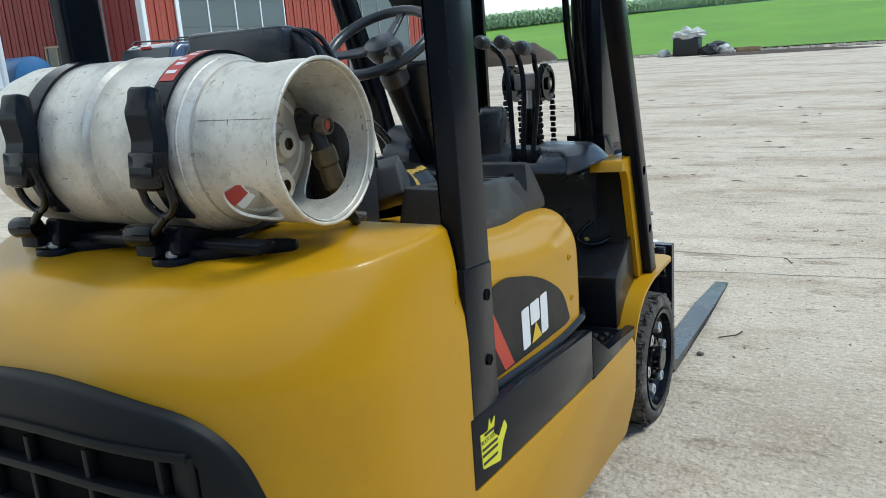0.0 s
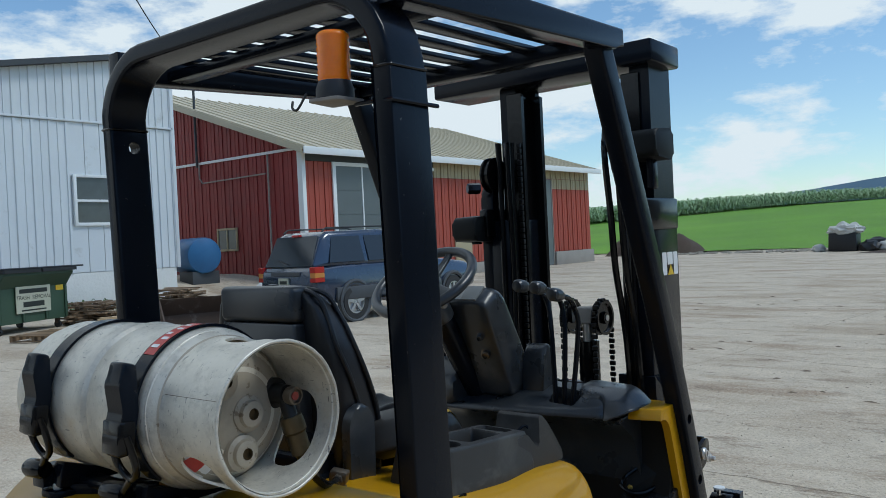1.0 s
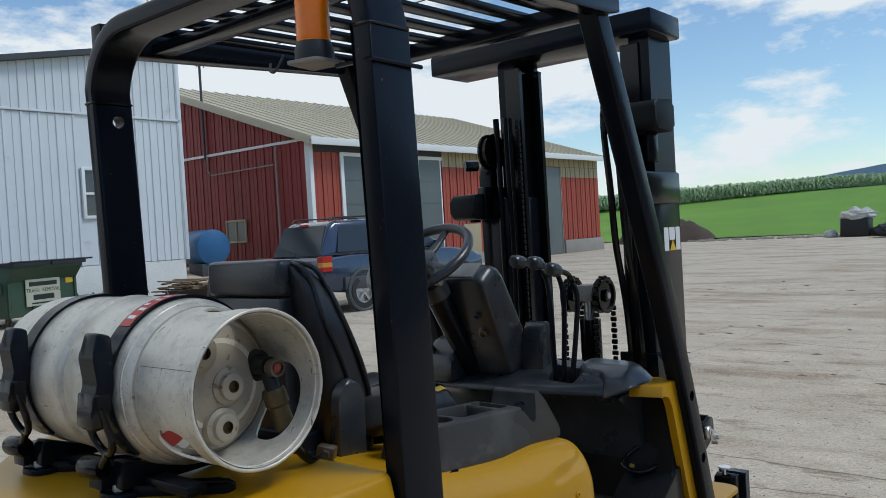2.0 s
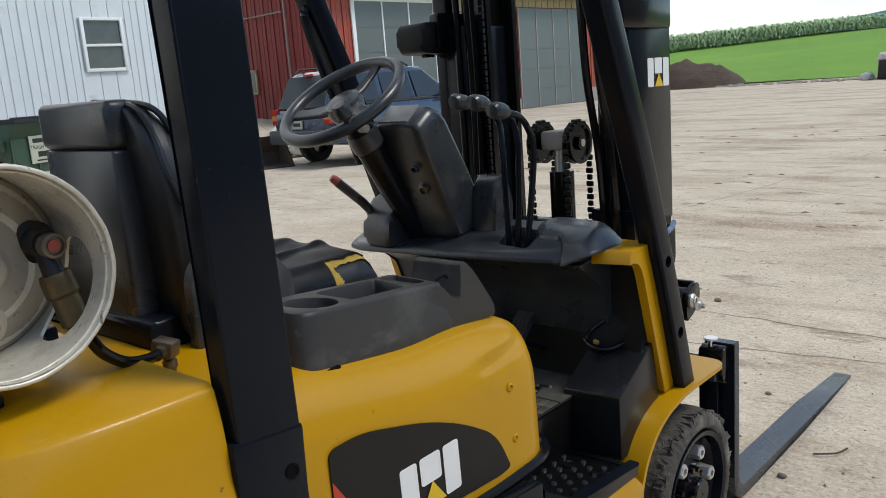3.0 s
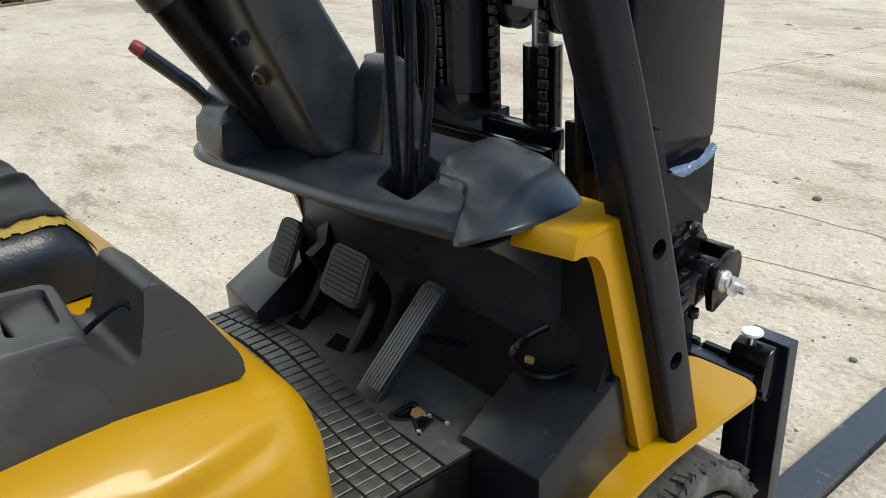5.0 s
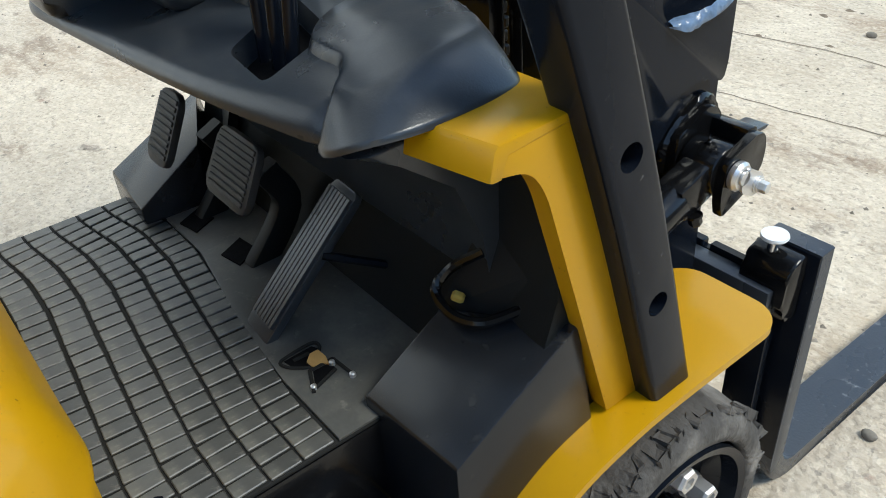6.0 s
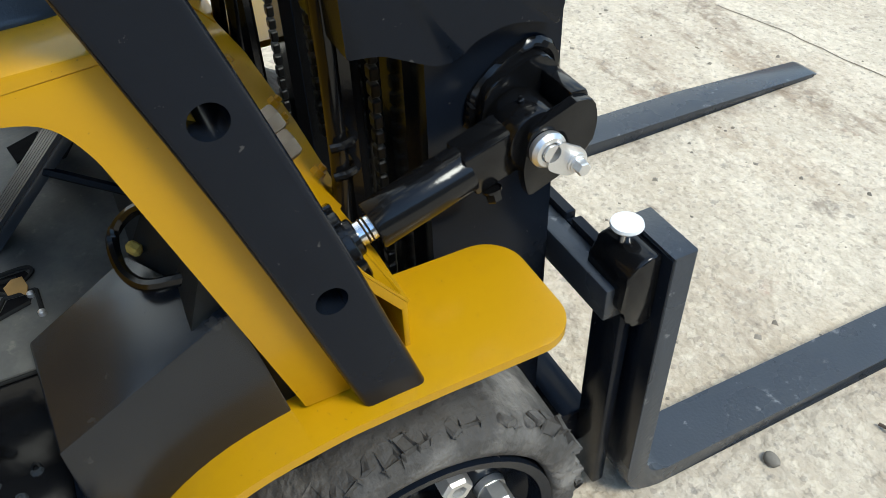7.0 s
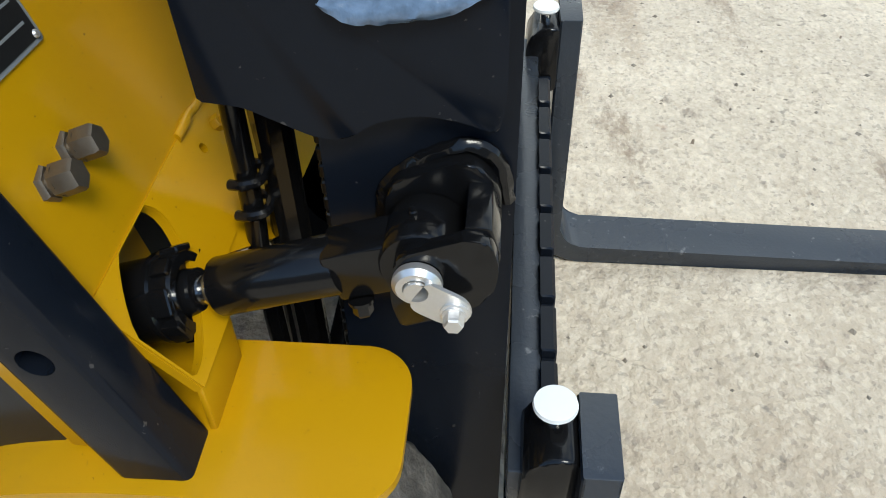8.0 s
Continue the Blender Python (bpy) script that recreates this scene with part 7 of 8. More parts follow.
prism(bm, rounded([(1.2, 0.94), (1.42, 0.94), (1.43, 1.0), (1.33, 1.05), (1.2, 1.05)], 0.02, 3), "x", BX - 0.22, BX + 0.2, 0.01)
part("seat_frame", bm, black_paint, truck)
bm = B()
prism(bm, rounded([(1.255, 0.95), (1.335, 0.95), (1.34, 1.13), (1.3, 1.172), (1.258, 1.13)], 0.03, 5), "x", -0.372, -0.345, 0.01, 3)
part("recliner", bm, plastic, truck)
bm = B()
box(bm, (-0.86, 1.2, 0.93), (-0.4, 1.3, 1.01), 0.01)
part("seat_crossbar", bm, black_paint, truck)

# ---- steering column, wheel, pod, levers ----
SW = Vector((-0.722, 1.985, 1.40))
tiltm = Matrix.Translation(SW) @ pose(0, 0, 0, 33, 0, 0)
bm = B()
sweep(bm, [tiltm @ Vector((0.17 * math.cos(2 * math.pi * i / 48), 0.17 * math.sin(2 * math.pi * i / 48), 0)) for i in range(48)], ring2(0.0165, 12), up=tiltm.to_3x3() @ Vector((0, 0, 1)), loop=True)
sw = part("steering_wheel", bm, plastic, truck, "black three-spoke steering wheel with knob", smooth=60)
bm = B()
lathe(bm, [(0, -0.05), (0.045, -0.05), (0.055, -0.02), (0.05, 0.0), (0.03, 0.008), (0, 0.009)], SW, tiltm.to_3x3() @ Vector((0, 0, 1)), 24)
part("hub", bm, plastic, sw)
for a, w in ((200, 0.03), (-20, 0.03), (88, 0.02)):
    bm = B()
    c, s_ = math.cos(radians(a)), math.sin(radians(a))
    sweep(bm, [tiltm @ Vector((c * r, s_ * r, h)) for r, h in ((0.02, -0.012), (0.07, -0.016), (0.125, -0.01), (0.17, 0.0))], rounded([(-w, -0.007), (w, -0.007), (w * 0.8, 0.007), (-w * 0.8, 0.007)], 0.005, 3), up=tiltm.to_3x3() @ Vector((0, 0, 1)), scales=[1.2, 0.9, 0.7, 0.8])
    part("spoke", bm, plastic, sw, smooth=50)
part("spinner_knob", lathe(B(), [(0, 0.055), (0.018, 0.053), (0.024, 0.04), (0.022, 0.02), (0.012, 0.012), (0.012, 0.0)], tiltm @ Vector((0.128, -0.11, 0.01)), tiltm.to_3x3() @ Vector((0, 0, 1)), 20), plastic, sw)
col_dir = tiltm.to_3x3() @ Vector((0, 0, -1))
bm = B()
tube(bm, [SW + col_dir * t for t in (0.03, 0.12, 0.3, 0.49)], 0.041, 18, scales=[0.85, 1.0, 1.0, 0.95])
column = part("steering_column", bm, black_paint, truck, "black steering column")
part("collar", lathe(B(), [(0.0, 0.0), (0.042, 0.0), (0.046, 0.02), (0.046, 0.05), (0.036, 0.06)], SW + col_dir * 0.1, col_dir, 20), plastic, column)
bm = B()
box(bm, (-0.7, 1.96, 1.33), (-0.66, 2.0, 1.36), 0.006)
hexnut(bm, (-0.665, 1.99, 1.325), (1, -0.2, 0), 0.012, 0.03)
part("tilt_clamp", bm, concrete, column)
bm = B()
podx0, podx1 = -0.742, -0.556
pod_prof = rounded([(2.085, 1.325), (2.15, 1.372), (2.195, 1.36), (2.33, 1.12), (2.37, 0.985), (2.23, 0.985), (2.165, 1.13), (2.115, 1.24)], [0.015, 0.03, 0.045, 0.06, 0.02, 0.03, 0.06, 0.03], 6)
pc_ = Vector((sum(p[0] for p in pod_prof) / len(pod_prof), sum(p[1] for p in pod_prof) / len(pod_prof)))
loft(bm, [[(x, *Vector(p).lerp(pc_, k)) for p in pod_prof] for x, k in ((podx0, 0.3), (podx0 + 0.004, 0.16), (podx0 + 0.016, 0.06), (podx0 + 0.035, 0.01), (podx0 + 0.06, 0.0), (podx1 - 0.05, 0.0), (podx1 - 0.028, 0.012), (podx1 - 0.012, 0.05), (podx1 - 0.003, 0.12), (podx1, 0.22))])
pod = part("instrument_pod", bm, plastic, truck, "black plastic instrument pod", smooth=45)
bm = B()
prism(bm, [(2.094, 1.329), (2.148, 1.3685), (2.1455, 1.374), (2.0915, 1.3345)], "x", podx0 + 0.04, podx1 - 0.04, 0.001)
part("display", bm, screen_grey, pod, "dull grey instrument display")
for p, r in (((-0.612, 2.165, 1.148), 0.014), ((-0.612, 2.135, 1.209), 0.01)):
    bm = B()
    lathe(bm, [(r * 1.4, -0.01), (r * 1.4, 0.008), (r, 0.01), (r, 0.022), (r * 0.7, 0.024), (r * 0.6, 0.016), (0, 0.016)], p, (0.25, -0.88, -0.3), 20)
    part("switch", bm, bronze_steel if r > 0.012 else plastic, pod, "dull metal key switch")
bm = B()
prism(bm, rounded([(2.28, 0.99), (2.36, 0.99), (2.37, 1.08), (2.34, 1.17), (2.3, 1.15)], 0.02, 4), "x", -0.555, -0.47, 0.02, 3)
part("lever_boot", bm, plastic, truck, "curved black lever shroud", smooth=45)
bm = B()
prism(bm, rounded([(2.12, 0.97), (2.3, 0.97), (2.28, 1.09), (2.2, 1.13), (2.13, 1.06)], 0.03, 4), "x", -0.84, -0.735, 0.02, 3)
part("column_boot", bm, plastic, truck, smooth=45)
for (kx, ky, kz), bx in (((-0.441, 2.138, 1.371), -0.41), ((-0.363, 2.116, 1.367), -0.38), ((-0.29, 2.098, 1.347), -0.35)):
    bm = B()
    pth = smooth_path([(kx, ky + 0.01, kz), (kx - 0.005, ky + 0.08, kz - 0.015), (kx - 0.015 + (bx - kx) * 0.25, ky + 0.155, kz - 0.055), (bx + (kx - bx) * 0.45, 2.275, 1.22), (bx, 2.262, 0.97)], 7)
    tube(bm, pth, 0.0085, 10)
    lev = part("lever", bm, black_paint, truck, "bent black hydraulic control lever", smooth=60)
    bm = B()
    sweep(bm, smooth_path([(kx, ky - 0.035, kz + 0.004), (kx, ky - 0.02, kz + 0.006), (kx, ky + 0.005, kz + 0.002), (kx, ky + 0.03, kz - 0.004)], 4), ring2(0.02, 12), scales=[0.35] + [0.9] * 2 + [1.05] * 6 + [0.9] * 2 + [0.6] * 2)
    part("knob", bm, plastic, lev, "black lever knob with worn markings", smooth=60)
bm = B()
tube(bm, [(-0.86, 2.06, 1.17), (-0.835, 2.13, 1.1), (-0.8, 2.2, 1.0)], 0.014, 10, scales=[1.0, 1.0, 0.8])
hb = part("hand_brake", bm, plastic, truck, "black hand brake lever with a red button")
part("button", lathe(B(), [(0, 0.016), (0.01, 0.014), (0.013, 0.004), (0.013, -0.01)], (-0.862, 2.055, 1.176), (-0.3, -0.65, 0.6), 16), red_plastic, hb)

# ---- mast, leaning forward ----
MT = Matrix.Identity(4)
XM = -0.545


def mast_mirror(x):
    return 2 * XM - x


mast = part("mast", box(B(), (-1.16, 2.62, 2.12), (-0.185, 2.86, 2.2), 0.01, 2, MT), black_paint, truck, "black two-stage lift mast")
for s in (1, -1):
    X = (lambda x: x) if s > 0 else mast_mirror
    bm = B()
    prism(bm, [(X(-0.225), 2.853), (X(-0.225), 2.68), (X(-0.3), 2.68), (X(-0.3), 2.7), (X(-0.25), 2.71), (X(-0.25), 2.815), (X(-0.3), 2.825), (X(-0.3), 2.853)], "z", 0.12, 2.14, 0.003, 1, MT)
    ch = part("outer_channel", bm, black_paint, mast)
    bm = B()
    prism(bm, [(X(-0.262), 2.83), (X(-0.262), 2.67), (X(-0.33), 2.67), (X(-0.33), 2.69), (X(-0.285), 2.7), (X(-0.285), 2.8), (X(-0.33), 2.81), (X(-0.33), 2.83)], "z", 0.14, 2.1, 0.003, 1, MT)
    part("inner_channel", bm, black_gloss, mast)
    # cover plate with a stepped lower edge
    bm = B()
    prism(bm, rounded([(2.589, 0.846), (2.625, 0.842), (2.684, 0.813), (2.712, 0.812), (2.73, 0.829), (2.772, 0.84), (2.808, 0.833), (2.836, 0.822), (2.842, 0.85), (2.842, 0.945), (2.80, 0.94), (2.74, 0.93), (2.695, 0.936), (2.675, 1.02), (2.584, 1.03)], [0.003, 0.01, 0.012, 0.01, 0.012, 0.02, 0.012, 0.008, 0.01, 0.004, 0.02, 0.02, 0.02, 0.004, 0.003], 4), "x", *sorted((X(-0.345), X(-0.206))), 0.006, 2, MT)
    cov = part("cover_plate", bm, black_paint, mast)
    bm = B()
    prism(bm, rounded([(2.592, 1.0), (2.845, 0.97), (2.845, 1.6), (2.592, 1.6)], 0.01, 2), "x", *sorted((X(-0.3), X(-0.214))), 0.004, 2, MT)
    part("side_plate", bm, black_paint, mast)
    # cross-beam step at mid height
    bm = B()
    prism(bm, rounded([(2.54, 1.535), (2.82, 1.535), (2.82, 1.645), (2.54, 1.645)], 0.012, 3), "x", *sorted((X(-0.235), X(-0.198))), 0.004, 2, MT)
    part("collar_plate", bm, black_gloss, mast)
    # lift chain hanging behind the channel
    bm = B()
    for i in range(70):
        z = 0.35 + 0.0222 * i
        box(bm, (X(-0.32) - 0.009, 2.65, z), (X(-0.32) + 0.009, 2.662, z + 0.018), 0.002, 1, MT)
    part("chain", bm, chain_steel, mast)
    bm = B()
    tube(bm, [MT @ Vector((X(-0.3), 2.615, z)) for z in (0.4, 1.0, 1.9)], 0.02, 10)
    part("side_cylinder", bm, black_gloss, mast)
    for k in range(2):
        bm = B()
        tube(bm, smooth_path([MT @ Vector((X(-0.272 - 0.036 * k), 2.588 + 0.01 * k, z)) + Vector((0, 0.006 * math.sin(z * 9 + k), 0)) for z in (0.3, 0.45, 0.6, 0.7, 1.0, 1.4, 1.75, 1.9)], 5), 0.0115, 12)
        hs_ = part("hose", bm, black_gloss, mast, smooth=60)
        if s > 0:
            for z in (0.675, 0.715):
                bm = B()
                tube(bm, smooth_path([(-0.258 - 0.036 * k, 2.575 + 0.01 * k, z), (-0.255 - 0.036 * k, 2.59 + 0.01 * k, z + 0.002), (-0.262 - 0.036 * k, 2.605 + 0.01 * k, z + 0.004), (-0.285 - 0.036 * k, 2.606 + 0.01 * k, z + 0.004)], 5), 0.0055, 8)
                part("hose_clamp", bm, black_gloss, hs_)
for z0, z1, y0, y1 in ((0.2, 0.32, 2.6, 2.66), (0.86, 0.98, 2.545, 2.575)):
    part("cross_member", box(B(), (mast_mirror(-0.24), y0, z0), (-0.24 if z0 < 0.5 else -0.36, y1, z1), 0.008, 2), black_gloss, mast)
part("warning_label", box(B(), (-0.5, 2.543, 0.945), (-0.46, 2.5445, 0.98), 0), logo_yellow, mast, "small yellow warning label")
brand_mark(MT @ Vector((-0.2135, 2.7, 1.37)), MT.to_3x3() @ Vector((0, 1, 0)), MT.to_3x3() @ Vector((0, 0, 1)), 0.082, mast)
bm = B()
strip = smooth_path([(-0.206, 2.7, 0.938), (-0.2, 2.73, 0.934), (-0.198, 2.765, 0.937), (-0.201, 2.8, 0.943), (-0.206, 2.832, 0.957)], 6)
rings = []
for i, p in enumerate(strip):
    t_ = i / (len(strip) - 1)
    w = 0.002 + 0.006 * math.sin(math.pi * min(1, t_ * 1.15)) ** 0.6 + 0.004 * t_
    curl = 0.004 * math.sin(t_ * 9)
    rings.append([p + Vector((0.004 + curl, 0, -w)), p + Vector((0.007, 0.002, -w * 0.3)), p + Vector((0.0045, 0.003, w * 0.4)), p + Vector((-0.003 - curl, 0.004, w))])
loft(bm, rings, closed=False)
bmesh.ops.subdivide_edges(bm, edges=bm.edges[:], cuts=1, use_grid_fill=True, smooth=0.6)
jitter(bm, 0.0018, 110)
bmesh.ops.solidify(bm, geom=bm.faces[:], thickness=0.0012)
part("film_scrap", bm, tape_blue, mast, "scrap of peeling blue film", smooth=70)
part("side_cover", prism(B(), rounded([(2.6, 0.9), (2.66, 0.9), (2.66, 1.74), (2.63, 1.76), (2.6, 1.7)], 0.01, 2), "x", -0.925, -0.868, 0.008, 2), black_paint, mast)
# centre lift cylinder with paired chain wheels
CX = -0.545
bm = B()
tube(bm, [MT @ Vector((CX, 2.74, z)) for z in (0.2, 0.6, 1.12)], 0.04, 20)
cyl = part("lift_cylinder", bm, black_gloss, mast)
bm = B()
tube(bm, [MT @ Vector((CX, 2.74, z)) for z in (1.1, 1.2)], 0.022, 14)
part("piston_rod", bm, steel, cyl)
bm = B()
box(bm, (CX - 0.05, 2.7, 1.19), (CX + 0.05, 2.78, 1.25), 0.008, 2, MT)
part("crosshead", bm, concrete, cyl)
for x in (CX - 0.075, CX + 0.06):
    bm = B()
    o = MT @ Vector((x - 0.012, 2.74, 1.21))
    lathe(bm, [(0, 0), (0.02, 0), (0.022, 0.006), (0.055, 0.006), (0.06, 0.0), (0.066, 0.0), (0.066, 0.006), (0.058, 0.01), (0.058, 0.02), (0.066, 0.024), (0.066, 0.03), (0.055, 0.03), (0.05, 0.022), (0.024, 0.022), (0.022, 0.034), (0, 0.034)], o, (1, 0, 0), 32)
    wheel_ = part("chain_wheel", bm, black_gloss, mast)
    part("axle_cap", lathe(B(), [(0.012, 0.03), (0.012, 0.037), (0, 0.037)], o, (1, 0, 0), 14), steel, wheel_)
    bm = B()
    pts = [(2.74 - 0.066, z) for z in [0.5 + 0.0215 * i for i in range(34)]]
    pts += [(2.74 - 0.066 * math.cos(math.pi * i / 9), 1.21 + 0.066 * math.sin(math.pi * i / 9)) for i in range(10)]
    pts += [(2.74 + 0.066, z) for z in [1.2 - 0.0215 * i for i in range(46)]]
    for i, (y, z) in enumerate(pts):
        w = 0.009 if i % 2 else 0.012
        box(bm, (x + 0.003 - w, y - 0.006, z - 0.009), (x + 0.003 + w, y + 0.006, z + 0.009), 0.003, 1, MT)
    part("chain", bm, chain_steel, mast)
part("chain_anchor", box(B(), (CX - 0.1, 2.66, 0.93), (CX + 0.1, 2.7, 0.975), 0.006, 2, MT), black_gloss, mast)

# upper chain wheels and the hose loops
for x, nm in ((-0.865, "upper_wheel"), (-0.3, "upper_wheel")):
    bm = B()
    lathe(bm, [(0, -0.02), (0.03, -0.02), (0.065, -0.016), (0.07, -0.018), (0.07, -0.01), (0.06, -0.006), (0.06, 0.006), (0.07, 0.01), (0.07, 0.018), (0.03, 0.02), (0, 0.02)], (x, 2.61, 1.78), (1, 0, 0), 28)
    part(nm, bm, black_gloss, mast)
bm = B()
hexnut(bm, (-0.9, 2.56, 1.73), (-0.6, -0.8, 0), 0.022, 0.05)
part("hose_plug", bm, black_gloss, mast)
for k, (x, dx) in enumerate(((-0.27, 0.0), (-0.31, -0.008))):
    bm = B()
    tube(bm, smooth_path([(x + dx, 2.52, 1.92), (x + dx, 2.5, 1.8), (x, 2.51, 1.6), (x, 2.53, 1.4), (x + 0.01, 2.56, 1.2), (x + 0.02, 2.57, 0.95)], 6), 0.0115, 8)
    part("hose", bm, black_gloss, mast, "bowed black hydraulic hose")

# tilt cylinders
for s in (1, -1):
    X = (lambda x: x) if s > 0 else mirror
    a, b = Vector((X(-0.165), 2.53, 0.652)), Vector((X(-0.17), 2.776, 0.728))
    u = (b - a).normalized()
    bm = B()
    lathe(bm, [(0.0, -0.09), (0.041, -0.09), (0.041, -0.004), (0.0445, -0.002), (0.0445, 0.004), (0.0415, 0.006), (0.0415, 0.024), (0.039, 0.027), (0.03, 0.027), (0.028, 0.02), (0.0235, 0.02), (0.022, 0.034), (0.018, 0.036), (0.0, 0.036)], a, u, 32)
    tc = part("tilt_cylinder", bm, black_gloss, truck, "black tilt cylinder with chromed rod")
    turn_m = Matrix.Translation(a) @ u.to_track_quat("Z", "Y").to_matrix().to_4x4()
    for i in range(8):
        bm = B()
        w = 0.012 if i % 3 else 0.008
        prism(bm, rounded([(-w, 0.039), (w, 0.039), (w * 1.1, 0.0465), (-w * 1.1, 0.0465)], 0.002, 2), "z", 0.008, 0.0275, 0.0015, 1, turn_m @ pose(0, 0, 0, 0, 0, 45 * i + 10))
        part("gland_lug", bm, black_gloss, tc)
    part("rod", lathe(B(), [(0.0145, 0.03), (0.0145, 0.075), (0, 0.075)], a, u, 24), chrome, tc)
    for h in (0.044, 0.0485):
        part("rod_ring", lathe(B(), [(0.0145, h - 0.0012), (0.0155, h), (0.0145, h + 0.0012)], a, u, 24), brass, tc)
    part("sleeve", lathe(B(), [(0.0, 0.054), (0.0275, 0.054), (0.0285, 0.056), (0.0285, 0.174), (0.0275, 0.176), (0.0, 0.176)], a, u, 32), black_gloss, tc)
    bm = B()
    m = Matrix.Translation(a) @ u.to_track_quat("Y", "Z").to_matrix().to_4x4()
    box(bm, (-0.0225, 0.17, -0.027), (0.0225, 0.236, 0.027), 0.004, 2, m)
    lathe(bm, [(0.0, -0.028), (0.036, -0.028), (0.038, -0.025), (0.038, 0.025), (0.036, 0.028), (0.0, 0.028)], b, (1, 0, 0), 32)
    part("rod_end", bm, black_gloss, tc, smooth=40)
    part("grease_nipple", lathe(B(), [(0.004, 0), (0.004, 0.004), (0.0025, 0.005), (0.0025, 0.009), (0, 0.01)], b + Vector((0, -0.008, 0.036)), (0, -0.2, 1), 10), black_gloss, tc)
    bm = B()
    o = Vector((X(-0.147), 2.719, 0.681))
    d = Vector((0.25 * s, 0.15, -1)).normalized()
    lathe(bm, [(0.012, 0.0), (0.012, 0.003), (0, 0.003)], o, d, 16)
    hexnut(bm, o + d * 0.002, d, 0.0095, 0.014)
    part("clamp_bolt", bm, black_gloss, tc, smooth=25)
    # clevis: an outer and an inner cheek, joined by a wall on the fork side, open above
    bm = B()
    outer_cheek = rounded([(2.748, 0.70), (2.757, 0.667), (2.80, 0.684), (2.836, 0.706), (2.842, 0.745), (2.834, 0.772), (2.812, 0.774), (2.755, 0.752)], [0.02, 0.004, 0.01, 0.025, 0.025, 0.008, 0.003, 0.012], 5)
    prism(bm, outer_cheek, "x", *sorted((X(-0.1285), X(-0.1425))), 0.003)
    prism(bm, rounded([(2.735, 0.73), (2.748, 0.68), (2.79, 0.672), (2.836, 0.70), (2.842, 0.765), (2.82, 0.794), (2.8, 0.796), (2.743, 0.772)], 0.015, 4), "x", *sorted((X(-0.2), X(-0.224))), 0.003)
    prism(bm, rounded([(2.812, 0.69), (2.836, 0.70), (2.842, 0.745), (2.834, 0.776), (2.812, 0.778)], 0.004, 2), "x", *sorted((X(-0.142), X(-0.201))), 0.002)
    clv = part("clevis", bm, black_gloss, mast, "black welded clevis bracket", smooth=40)
    bm = B()
    tube(bm, smooth_path([(X(-0.222), 2.733, 0.715), (X(-0.222), 2.738, 0.752), (X(-0.221), 2.772, 0.784), (X(-0.221), 2.81, 0.8), (X(-0.221), 2.836, 0.785), (X(-0.222), 2.846, 0.74)], 7), 0.008, 8)
    jitter(bm, 0.002, 120)
    part("weld_bead", bm, black_gloss, clv)
    bm = B()
    lathe(bm, [(0, 0), (0.0205, 0), (0.0215, 0.003), (0.0215, 0.008), (0.0175, 0.0125), (0.012, 0.0125), (0.0105, 0.009), (0.01, 0.0005), (0, 0.0005)], (X(-0.1275), 2.774, 0.7295), (s, 0, 0), 28)
    pp = part("pivot_pin", bm, steel, clv, "bright pivot pin with keeper plate", smooth=30)
    bm = B()
    keeper = rounded([(2.783, 0.742), (2.764, 0.712), (2.8, 0.69), (2.822, 0.704), (2.816, 0.722)], [0.006, 0.014, 0.012, 0.014, 0.008], 4)
    holed(bm, keeper, [circle((2.774, 0.7295), 0.0105, 16)], "x", *sorted((X(-0.1155), X(-0.1115))))
    part("keeper_plate", bm, steel, pp)
    o = Vector((X(-0.1115), 2.8055, 0.708))
    bm = B()
    lathe(bm, [(0, 0), (0.0125, 0), (0.0125, 0.0025), (0.0105, 0.003), (0.0105, 0.005), (0, 0.005)], o, (s, 0, 0), 20)
    hexnut(bm, o + Vector((s * 0.004, 0, 0)), (s, 0, 0), 0.0088, 0.0125)
    part("keeper_bolt", bm, steel, pp, smooth=20)

# ---- carriage and forks ----
carriage = part("carriage", box(B(), (mirror(-0.09), 2.857, 0.445), (-0.09, 2.892, 0.5), 0.004), fork_paint, truck, "worn black fork carriage with a notched top bar")
x = -0.19
while x > mirror(-0.2):
    part("tooth", prism(B(), [(2.891, 0.48), (2.909, 0.48), (2.909, 0.508), (2.905, 0.512), (2.891, 0.512)], "x", x - 0.034, x + 0.034, 0.002, 1), black_paint, carriage)
    part("notch_floor", box(B(), (x - 0.047, 2.892, 0.48), (x - 0.0345, 2.907, 0.4995), 0.001, 1), black_paint, carriage)
    x -= 0.0815
part("lower_bar", box(B(), (mirror(-0.16), 2.862, 0.06), (-0.16, 2.92, 0.15), 0.006), black_paint, carriage)
